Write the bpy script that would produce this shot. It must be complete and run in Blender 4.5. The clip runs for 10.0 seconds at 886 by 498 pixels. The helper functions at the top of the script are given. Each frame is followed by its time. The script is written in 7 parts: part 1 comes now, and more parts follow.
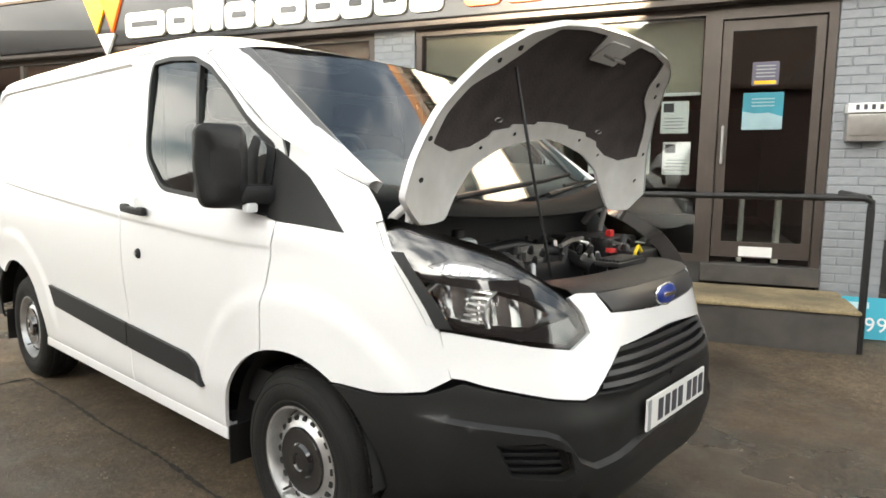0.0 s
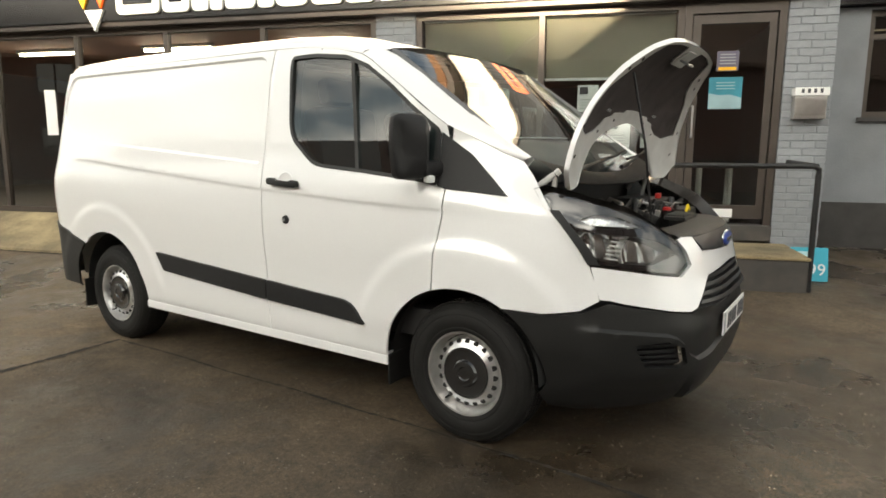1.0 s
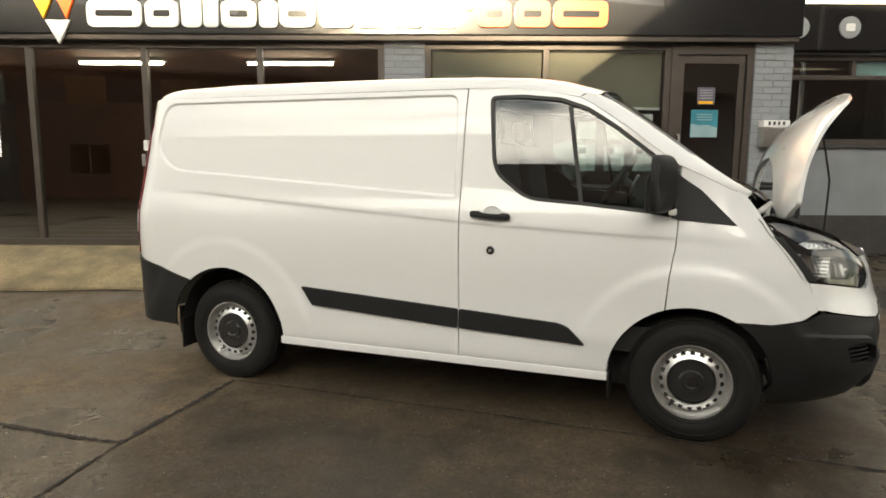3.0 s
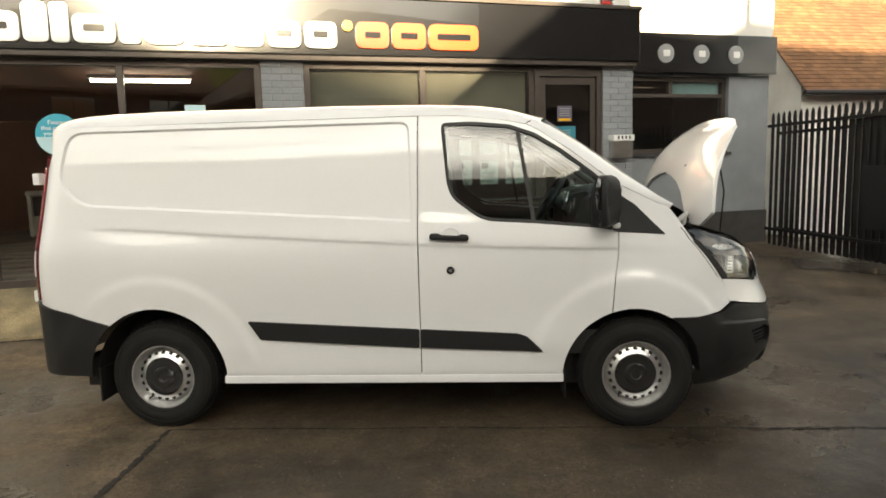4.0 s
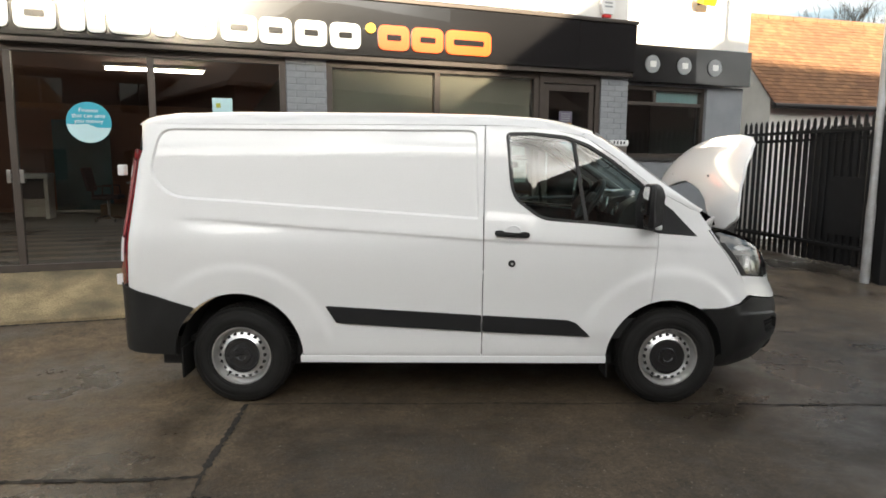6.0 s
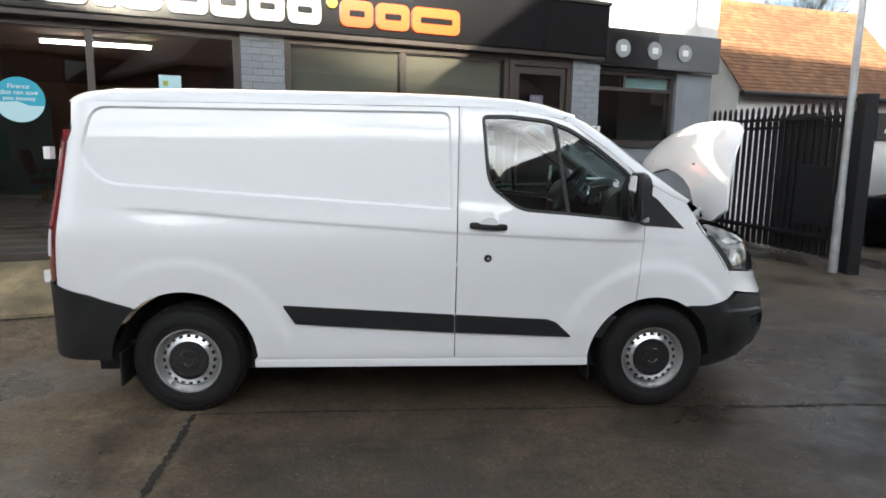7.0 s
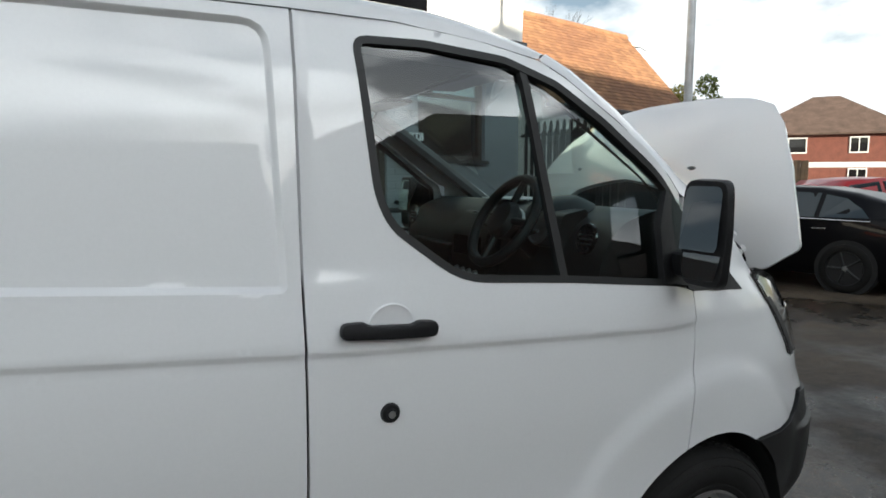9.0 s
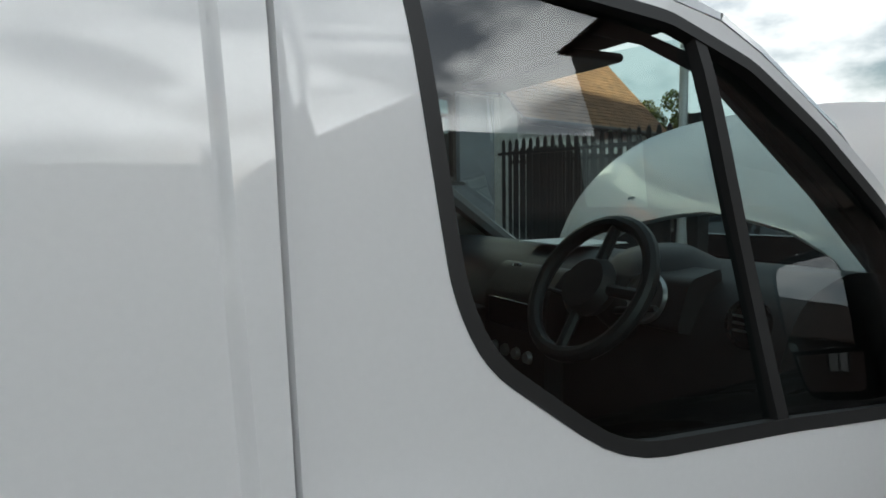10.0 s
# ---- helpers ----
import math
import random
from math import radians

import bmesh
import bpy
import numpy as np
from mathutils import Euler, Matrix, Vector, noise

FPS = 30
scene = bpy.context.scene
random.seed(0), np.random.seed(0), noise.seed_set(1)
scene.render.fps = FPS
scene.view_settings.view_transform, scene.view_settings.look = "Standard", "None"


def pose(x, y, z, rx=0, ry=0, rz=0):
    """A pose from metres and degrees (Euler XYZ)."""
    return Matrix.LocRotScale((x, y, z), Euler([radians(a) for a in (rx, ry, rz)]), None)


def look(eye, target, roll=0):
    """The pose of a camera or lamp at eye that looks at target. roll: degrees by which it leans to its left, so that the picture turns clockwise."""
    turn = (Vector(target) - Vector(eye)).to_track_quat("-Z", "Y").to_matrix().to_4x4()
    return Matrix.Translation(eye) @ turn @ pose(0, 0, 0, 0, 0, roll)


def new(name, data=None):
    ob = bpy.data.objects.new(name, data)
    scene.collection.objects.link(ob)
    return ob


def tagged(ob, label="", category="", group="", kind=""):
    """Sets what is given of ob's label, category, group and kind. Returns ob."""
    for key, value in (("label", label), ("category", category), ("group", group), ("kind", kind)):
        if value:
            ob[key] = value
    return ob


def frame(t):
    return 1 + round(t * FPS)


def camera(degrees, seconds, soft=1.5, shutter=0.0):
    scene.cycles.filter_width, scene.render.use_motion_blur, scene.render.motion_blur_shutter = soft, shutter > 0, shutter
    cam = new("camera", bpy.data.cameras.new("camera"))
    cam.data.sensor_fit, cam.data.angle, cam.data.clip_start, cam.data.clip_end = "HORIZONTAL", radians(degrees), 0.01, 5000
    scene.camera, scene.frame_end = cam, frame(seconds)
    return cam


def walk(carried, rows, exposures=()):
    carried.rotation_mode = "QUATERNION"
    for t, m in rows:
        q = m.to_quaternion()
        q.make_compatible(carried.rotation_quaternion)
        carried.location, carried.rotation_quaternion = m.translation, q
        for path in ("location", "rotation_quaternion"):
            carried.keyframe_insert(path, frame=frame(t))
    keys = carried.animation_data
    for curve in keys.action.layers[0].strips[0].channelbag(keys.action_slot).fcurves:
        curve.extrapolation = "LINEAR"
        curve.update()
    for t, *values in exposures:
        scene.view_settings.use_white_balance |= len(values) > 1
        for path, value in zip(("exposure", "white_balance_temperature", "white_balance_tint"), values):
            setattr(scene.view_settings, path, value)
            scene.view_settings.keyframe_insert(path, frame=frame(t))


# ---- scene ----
cam = camera(69.5, 10.0, soft=1.7)
EXPOSURES = [(0, 3.02, 7000, 8), (0.5, 2.63, 7200, 8), (1, 2.53, 7400, 7), (2, 2.36, 7600, 7), (3.5, 2.17, 7650, 7), (5, 2.05, 7450, 8), (6.5, 2.09, 6400, 9), (7.5, 2.05, 6050, 8), (8.5, 1.70, 6150, 7), (9.5, 1.42, 6200, 6), (10, 1.37, 6250, 6)]
PATH = [
    (0, (4.755, -2.228, 1.368), (3.446, -0.735, 1.136), 0.7),
    (0.3, (4.742, -2.558, 1.356), (3.482, -1.027, 1.093), 3.0),
    (0.5, (4.703, -2.798, 1.321), (3.481, -1.241, 1.035), 1.3),
    (1, (4.439, -3.355, 1.386), (3.342, -1.713, 1.071), 0.3),
    (1.5, (4.155, -3.844, 1.425), (3.186, -2.119, 1.134), -0.2),
    (2, (3.718, -4.177, 1.444), (2.849, -2.398, 1.158), 1.0),
    (2.2, (3.51, -4.27, 1.468), (2.673, -2.476, 1.183), -0.2),
    (3.3, (2.516, -4.455, 1.495), (1.975, -2.55, 1.215), 0.5),
    (3.5, (2.328, -4.48, 1.484), (1.908, -2.546, 1.192), -0.1),
    (4, (2.052, -4.695, 1.584), (1.916, -2.715, 1.339), -1.6),
    (4.5, (1.871, -4.959, 1.697), (1.735, -2.981, 1.436), -0.2),
    (5, (1.616, -5.177, 1.687), (1.575, -3.196, 1.419), -1.2),
    (6.5, (1.329, -5.163, 1.66), (1.368, -3.182, 1.388), 1.1),
    (7, (1.315, -4.797, 1.662), (1.443, -2.826, 1.348), 0.8),
    (7.5, (1.289, -4.223, 1.574), (1.629, -2.268, 1.329), -2.3),
    (8, (1.275, -3.547, 1.524), (1.789, -1.63, 1.276), -1.4),
    (8.5, (1.269, -2.91, 1.54), (1.956, -1.046, 1.312), 0.0),
    (9, (1.355, -2.324, 1.541), (2.186, -0.519, 1.311), 0.1),
    (9.2, (1.397, -2.154, 1.542), (2.247, -0.357, 1.33), -0.0),
    (9.5, (1.452, -1.851, 1.556), (2.347, -0.080, 1.306), -0.6),
    (9.8, (1.484, -1.612, 1.576), (2.427, 0.141, 1.382), -1.2),
    (10, (1.505, -1.499, 1.603), (2.452, 0.253, 1.428), -0.9),
]
walk(cam, [(t, look(eye, target, roll)) for t, eye, target, roll in PATH], EXPOSURES)

# ---- world, sun, exposure ----
SUN_AZ, SUN_EL = -75.4, 12.0
world = bpy.data.worlds.new("sky")
scene.world = world
world.use_nodes = True
wt = world.node_tree
wt.nodes.clear()
w_out = wt.nodes.new("ShaderNodeOutputWorld")
w_bg = wt.nodes.new("ShaderNodeBackground")
w_sky = wt.nodes.new("ShaderNodeTexSky")
w_sky.sky_type = "NISHITA"
w_sky.sun_disc = False
w_sky.sun_elevation = radians(SUN_EL)
w_sky.sun_rotation = radians(90 - SUN_AZ)
w_sky.air_density, w_sky.dust_density, w_sky.ozone_density = 1.0, 0.7, 1.0
w_co = wt.nodes.new("ShaderNodeTexCoord")
w_map = wt.nodes.new("ShaderNodeMapping")
w_map.inputs["Scale"].default_value = (2.0, 2.0, 4.2)
w_no = wt.nodes.new("ShaderNodeTexNoise")
w_no.inputs["Scale"].default_value = 2.3
w_no.inputs["Detail"].default_value = 6.0
w_no.inputs["Roughness"].default_value = 0.52
w_ra = wt.nodes.new("ShaderNodeValToRGB")
w_ra.color_ramp.elements[0].position = 0.41
w_ra.color_ramp.elements[1].position = 0.56
w_ra.color_ramp.elements[0].color = (0.12, 0.12, 0.12, 1)
w_cl = wt.nodes.new("ShaderNodeMix")
w_cl.data_type = "RGBA"
w_dot = wt.nodes.new("ShaderNodeVectorMath")
w_dot.operation = "DOT_PRODUCT"
w_dot.inputs[1].default_value = (math.cos(radians(SUN_AZ)) * math.cos(radians(SUN_EL)), math.sin(radians(SUN_AZ)) * math.cos(radians(SUN_EL)), math.sin(radians(SUN_EL)))
w_pos = wt.nodes.new("ShaderNodeMath")
w_pos.operation = "MAXIMUM"
w_pow = wt.nodes.new("ShaderNodeMath")
w_pow.operation = "POWER"
w_pow.inputs[1].default_value = 3.0
w_gain = wt.nodes.new("ShaderNodeMath")
w_gain.operation = "MULTIPLY_ADD"
w_gain.inputs[1].default_value, w_gain.inputs[2].default_value = 8.2, 1.0
w_lit = wt.nodes.new("ShaderNodeVectorMath")
w_lit.operation = "SCALE"
w_lit.inputs[0].default_value = (3.4, 3.4, 3.35)
wt.links.new(w_co.outputs["Generated"], w_dot.inputs[0])
wt.links.new(w_dot.outputs["Value"], w_pos.inputs[0])
wt.links.new(w_pos.outputs[0], w_pow.inputs[0])
wt.links.new(w_pow.outputs[0], w_gain.inputs[0])
wt.links.new(w_gain.outputs[0], w_lit.inputs["Scale"])
wt.links.new(w_lit.outputs[0], w_cl.inputs[7])
wt.links.new(w_co.outputs["Generated"], w_map.inputs["Vector"])
wt.links.new(w_map.outputs[0], w_no.inputs["Vector"])
wt.links.new(w_no.outputs["Fac"], w_ra.inputs[0])
w_sep = wt.nodes.new("ShaderNodeSeparateXYZ")
w_high = wt.nodes.new("ShaderNodeMapRange")
w_high.inputs["From Min"].default_value, w_high.inputs["From Max"].default_value = 0.40, 0.85
w_high.inputs["To Min"].default_value, w_high.inputs["To Max"].default_value = 1.0, 0.40
w_thin = wt.nodes.new("ShaderNodeMath")
w_thin.operation = "MULTIPLY"
wt.links.new(w_co.outputs["Generated"], w_sep.inputs[0])
wt.links.new(w_sep.outputs["Z"], w_high.inputs["Value"])
wt.links.new(w_ra.outputs[0], w_thin.inputs[0])
wt.links.new(w_high.outputs[0], w_thin.inputs[1])
wt.links.new(w_thin.outputs[0], w_cl.inputs[0])
w_dim = wt.nodes.new("ShaderNodeVectorMath")
w_dim.operation = "SCALE"
w_dim.inputs["Scale"].default_value = 0.66
wt.links.new(w_sky.outputs[0], w_dim.inputs[0])
wt.links.new(w_dim.outputs[0], w_cl.inputs[6])
wt.links.new(w_cl.outputs[2], w_bg.inputs["Color"])
w_bg.inputs["Strength"].default_value = 0.066
wt.links.new(w_bg.outputs[0], w_out.inputs["Surface"])

sun_data = bpy.data.lights.new("sun", "SUN")
sun_data.energy = 5.0
sun_data.angle = radians(0.53)
sun_data.color = (1.0, 0.86, 0.66)
sun = new("sun", sun_data)
SUN_DIR = Vector((math.cos(radians(SUN_AZ)) * math.cos(radians(SUN_EL)), math.sin(radians(SUN_AZ)) * math.cos(radians(SUN_EL)), math.sin(radians(SUN_EL))))
sun.matrix_world = look(SUN_DIR * 60, (0, 0, 0))


# ---- materials ----
def mat(name, color, rough=0.6, metal=0.0, coat=0.0, coat_rough=0.05, var=0.0, scale=8.0, fine=0.0, fine_scale=120.0, bump=0.0, bump_scale=60.0, spec=0.5, rand=0.0, dirt=None, dirt_scale=2.0, dirt_amount=0.5, emit=None, emit_strength=0.0, rvar=0.0, island=0.0):
    m = bpy.data.materials.new(name)
    m.use_nodes = True
    n, l = m.node_tree.nodes, m.node_tree.links
    b = n["Principled BSDF"]
    b.inputs["Base Color"].default_value = (*color, 1)
    b.inputs["Roughness"].default_value = rough
    b.inputs["Metallic"].default_value = metal
    b.inputs["Coat Weight"].default_value = coat
    b.inputs["Coat Roughness"].default_value = coat_rough
    b.inputs["Specular IOR Level"].default_value = spec
    tc = n.new("ShaderNodeTexCoord")
    col = None

    def scaled(noise_node, lo, hi):
        r = n.new("ShaderNodeMapRange")
        l.new(noise_node, r.inputs["Value"])
        r.inputs["From Min"].default_value, r.inputs["From Max"].default_value = 0.3, 0.7
        r.inputs["To Min"].default_value, r.inputs["To Max"].default_value = lo, hi
        return r.outputs[0]

    def noise_at(s, detail=5.0):
        t = n.new("ShaderNodeTexNoise")
        t.inputs["Scale"].default_value, t.inputs["Detail"].default_value = s, detail
        l.new(tc.outputs["Object"], t.inputs["Vector"])
        return t.outputs["Fac"]

    factors = []
    if var:
        factors.append(scaled(noise_at(scale), 1 - var, 1 + var))
    if fine:
        factors.append(scaled(noise_at(fine_scale, 3.0), 1 - fine, 1 + fine))
    if rand:
        oi = n.new("ShaderNodeObjectInfo")
        r = n.new("ShaderNodeMapRange")
        l.new(oi.outputs["Random"], r.inputs["Value"])
        r.inputs["To Min"].default_value, r.inputs["To Max"].default_value = 1 - rand, 1 + rand
        factors.append(r.outputs[0])
    if island:
        ge = n.new("ShaderNodeNewGeometry")
        r = n.new("ShaderNodeMapRange")
        l.new(ge.outputs["Random Per Island"], r.inputs["Value"])
        r.inputs["To Min"].default_value, r.inputs["To Max"].default_value = 1 - island, 1 + island
        factors.append(r.outputs[0])
    for fac in factors:
        mx = n.new("ShaderNodeMix")
        mx.data_type, mx.blend_type = "RGBA", "MULTIPLY"
        mx.inputs[0].default_value = 1.0
        if col is None:
            mx.inputs[6].default_value = (*color, 1)
        else:
            l.new(col, mx.inputs[6])
        l.new(fac, mx.inputs[7])
        col = mx.outputs[2]
    if dirt:
        mx = n.new("ShaderNodeMix")
        mx.data_type = "RGBA"
        fac = scaled(noise_at(dirt_scale, 8.0), 0.0, dirt_amount)
        l.new(fac, mx.inputs[0])
        if col is None:
            mx.inputs[6].default_value = (*color, 1)
        else:
            l.new(col, mx.inputs[6])
        mx.inputs[7].default_value = (*dirt, 1)
        col = mx.outputs[2]
    if col is not None:
        l.new(col, b.inputs["Base Color"])
    if rvar:
        l.new(scaled(noise_at(scale * 0.7, 6.0), max(0.02, rough - rvar), min(1.0, rough + rvar)), b.inputs["Roughness"])
    if bump:
        bp = n.new("ShaderNodeBump")
        bp.inputs["Strength"].default_value = bump
        bp.inputs["Distance"].default_value = 0.01
        l.new(noise_at(bump_scale, 4.0), bp.inputs["Height"])
        l.new(bp.outputs[0], b.inputs["Normal"])
    if emit:
        b.inputs["Emission Color"].default_value = (*emit, 1)
        b.inputs["Emission Strength"].default_value = emit_strength
    return m


def glass_mat(name, tint, gloss_rough=0.0, ior=1.5):
    m = bpy.data.materials.new(name)
    m.use_nodes = True
    n, l = m.node_tree.nodes, m.node_tree.links
    n.clear()
    out = n.new("ShaderNodeOutputMaterial")
    tr = n.new("ShaderNodeBsdfTransparent")
    tr.inputs["Color"].default_value = (*tint, 1)
    gl = n.new("ShaderNodeBsdfGlossy")
    gl.inputs["Roughness"].default_value = gloss_rough
    lw = n.new("ShaderNodeLayerWeight")
    lw.inputs["Blend"].default_value = 0.5
    pw = n.new("ShaderNodeMath")
    pw.operation = "POWER"
    pw.inputs[1].default_value = 4.5
    l.new(lw.outputs["Facing"], pw.inputs[0])
    fr = n.new("ShaderNodeMath")
    fr.operation = "MULTIPLY_ADD"
    base = 3.0 * ((ior - 1) / (ior + 1)) ** 2
    fr.inputs[1].default_value, fr.inputs[2].default_value = 1 - base, base
    l.new(pw.outputs[0], fr.inputs[0])
    mx = n.new("ShaderNodeMixShader")
    l.new(fr.outputs[0], mx.inputs[0])
    l.new(tr.outputs[0], mx.inputs[1])
    l.new(gl.outputs[0], mx.inputs[2])
    l.new(mx.outputs[0], out.inputs["Surface"])
    return m


M_PAINT = mat("white_paint", (0.80, 0.80, 0.80), 0.35, coat=1.0, coat_rough=0.02, fine=0.01)
M_PAINT.node_tree.nodes["Principled BSDF"].inputs["Coat IOR"].default_value = 1.6
M_BLACKP = mat("black_plastic", (0.012, 0.012, 0.013), 0.5, spec=0.35, bump=0.15, bump_scale=400, var=0.15, scale=3, fine=0.1)
M_BUMPER = mat("bumper_plastic", (0.013, 0.013, 0.013), 0.45, spec=0.4, bump=0.12, bump_scale=400, var=0.12, scale=3, fine=0.1)
M_GLOSSB = mat("gloss_black", (0.012, 0.012, 0.013), 0.08, coat=1.0, coat_rough=0.02)
M_RUBBER = mat("rubber", (0.0095, 0.009, 0.0085), 0.72, spec=0.28, bump=0.3, bump_scale=150, var=0.25, scale=6)
M_SEAL = mat("seal_rubber", (0.015, 0.015, 0.015), 0.55)
M_STEEL = mat("wheel_steel", (0.70, 0.70, 0.70), 0.30, metal=0.85, var=0.1, scale=20, dirt=(0.20, 0.18, 0.15), dirt_scale=14, dirt_amount=0.3)
M_CHROME = mat("chrome", (0.82, 0.82, 0.83), 0.08, metal=1.0)
M_GREYMET = mat("grey_metal", (0.45, 0.45, 0.45), 0.35, metal=0.9, var=0.1)
M_DARK = mat("dark_underside", (0.015, 0.015, 0.015), 0.8)
M_INT = mat("interior_plastic", (0.022, 0.0225, 0.024), 0.5, var=0.1, scale=10)
M_INTG = mat("interior_grey", (0.11, 0.11, 0.112), 0.6, var=0.08)
M_CLOTH = mat("seat_cloth", (0.035, 0.035, 0.04), 0.95, bump=0.4, bump_scale=500, fine=0.2, fine_scale=300)
M_BAYINS = mat("bonnet_insulation", (0.055, 0.045, 0.045), 0.95, bump=0.5, bump_scale=120, var=0.25, scale=9)
M_PRIMER = mat("white_primer", (0.62, 0.62, 0.61), 0.5, var=0.06, scale=12, dirt=(0.3, 0.28, 0.25), dirt_scale=7, dirt_amount=0.3)
M_TGLASS = glass_mat("tinted_glass", (0.72, 0.85, 0.83))
M_WGLASS = glass_mat("windscreen_glass", (0.74, 0.84, 0.85), 0.0, 1.42)
M_SGLASS = glass_mat("shop_glass", (0.85, 0.88, 0.87))
M_LENS = glass_mat("lamp_lens", (0.92, 0.94, 0.95), 0.0, 1.38)
M_MIRROR = mat("mirror_glass", (0.86, 0.87, 0.88), 0.01, metal=1.0)
M_RED = mat("red_lens", (0.20, 0.010, 0.016), 0.12, coat=0.7)
M_PINK = mat("pale_red_lens", (0.42, 0.17, 0.17), 0.15, coat=0.6)
M_BLUE = mat("blue_plastic", (0.012, 0.04, 0.26), 0.3)
M_REDP = mat("red_plastic", (0.5, 0.02, 0.02), 0.4)
M_YEL = mat("yellow_plastic", (0.75, 0.55, 0.02), 0.4)
M_BOTTLE = mat("milky_plastic", (0.7, 0.72, 0.72), 0.4)
M_WHITE = mat("white_plastic", (0.78, 0.78, 0.77), 0.45, var=0.03)
M_PAPER = mat("paper", (0.8, 0.8, 0.79), 0.7, var=0.02)
M_INK = mat("dark_ink", (0.05, 0.05, 0.06), 0.6)
M_TEAL = mat("teal_print", (0.03, 0.36, 0.48), 0.5)
M_PALETEAL = mat("pale_teal_print", (0.45, 0.66, 0.70), 0.5)
M_ALU = mat("bronze_aluminium", (0.075, 0.062, 0.054), 0.42, metal=0.4, var=0.12, scale=5)
M_FASCIA = mat("fascia_gloss_black", (0.010, 0.010, 0.011), 0.20, coat=0.55, coat_rough=0.015, spec=0.40)
M_LETW = mat("sign_letter_white", (0.82, 0.82, 0.80), 0.3)
# Faint glow added to the orange to brighten it; the blocks are no lamps.
M_LETO = mat("sign_letter_orange_glow", (0.72, 0.085, 0.004), 0.35, emit=(1.0, 0.13, 0.004), emit_strength=0.13)
M_YELS = mat("sign_yellow", (0.85, 0.45, 0.02), 0.3)
M_ICON = mat("icon_grey", (0.30, 0.31, 0.32), 0.4)
M_BRICKG = mat("grey_painted_brick", (0.25, 0.265, 0.285), 0.75, rand=0.06, var=0.08, scale=14, fine=0.08, bump=0.35, bump_scale=70, dirt=(0.18, 0.18, 0.18), dirt_scale=3, dirt_amount=0.3)
M_WALLG = mat("grey_painted_wall", (0.235, 0.25, 0.275), 0.8, var=0.08, scale=3, fine=0.06, bump=0.3, bump_scale=50, dirt=(0.17, 0.17, 0.17), dirt_scale=2.2, dirt_amount=0.35)
M_WALLW = mat("white_painted_wall", (0.78, 0.77, 0.74), 0.8, var=0.05, scale=4, fine=0.04, bump=0.3, bump_scale=60, dirt=(0.5, 0.48, 0.43), dirt_scale=1.5, dirt_amount=0.35)
M_PLINTH = mat("dark_plinth", (0.045, 0.043, 0.042), 0.7, var=0.2, scale=5, bump=0.2)
M_BLIND = mat("beige_blind", (0.27, 0.245, 0.195), 0.85, var=0.04, scale=3, fine=0.03, fine_scale=200)
M_CONC = mat("concrete_apron", (0.34, 0.265, 0.15), 0.85, var=0.30, scale=3.5, fine=0.30, fine_scale=70, bump=0.7, bump_scale=50, dirt=(0.09, 0.075, 0.05), dirt_scale=1.9, dirt_amount=0.85)
M_STEPD = mat("dark_step_paint", (0.05, 0.047, 0.045), 0.75, var=0.25, scale=4, bump=0.3, dirt=(0.14, 0.12, 0.1), dirt_scale=5, dirt_amount=0.4)
M_BLACKM = mat("black_painted_metal", (0.009, 0.009, 0.010), 0.5, var=0.2, scale=10, bump=0.1)
M_GALV = mat("galvanised_steel", (0.52, 0.54, 0.56), 0.45, metal=0.6, var=0.12, scale=9, dirt=(0.28, 0.22, 0.17), dirt_scale=5, dirt_amount=0.35)
M_STAIN = mat("stainless", (0.62, 0.61, 0.59), 0.28, metal=1.0, var=0.06, scale=20)
M_TILE = mat("clay_roof_tile", (0.225, 0.116, 0.056), 0.85, island=0.25, var=0.2, scale=5, fine=0.15, bump=0.3, bump_scale=30, dirt=(0.16, 0.07, 0.04), dirt_scale=0.8, dirt_amount=0.6)
M_TILED = mat("brown_roof_tile", (0.10, 0.065, 0.05), 0.9, var=0.25, scale=1.5, fine=0.2, fine_scale=12, bump=0.4, bump_scale=8)
M_TILEO = mat("orange_roof_tile_far", (0.40, 0.17, 0.07), 0.9, var=0.2, scale=1.2, fine=0.2, fine_scale=10, bump=0.4, bump_scale=8)
M_BRICKR = mat("red_brick_far", (0.17, 0.06, 0.042), 0.9, var=0.15, scale=2, fine=0.2, fine_scale=14)
# Red brick darkened for the unseen houses, so that their reflections turn nearly black.
M_BRICKD = mat("dark_reflection_brick", (0.075, 0.045, 0.038), 0.9, var=0.15, scale=2, fine=0.2, fine_scale=14)
M_RENDERW = mat("cream_render", (0.62, 0.60, 0.55), 0.85, var=0.08, scale=1.5)
M_WOODF = mat("timber_fence", (0.20, 0.135, 0.075), 0.85, rand=0.25, var=0.2, scale=6, fine=0.15, bump=0.3)
# Darker copy of the fence timber, with the shade put into the colour.
M_WOODFD = mat("shade_dark_timber", (0.05, 0.043, 0.035), 0.85, rand=0.25, var=0.2, scale=6, bump=0.3)
M_LEAF = mat("leaf", (0.12, 0.145, 0.025), 0.6, island=0.4, var=0.4, scale=1.2)
M_LEAFY = mat("yellowing_leaf", (0.27, 0.235, 0.035), 0.6, island=0.4, var=0.4, scale=1.2)
M_TRIMD = mat("brown_window_trim", (0.06, 0.045, 0.04), 0.6, var=0.1)
M_BARK = mat("bark", (0.09, 0.07, 0.05), 0.9, var=0.3, scale=6, bump=0.6, bump_scale=25)
M_CARB = mat("black_car_paint", (0.004, 0.004, 0.005), 0.3, coat=0.25, coat_rough=0.02, spec=0.08)
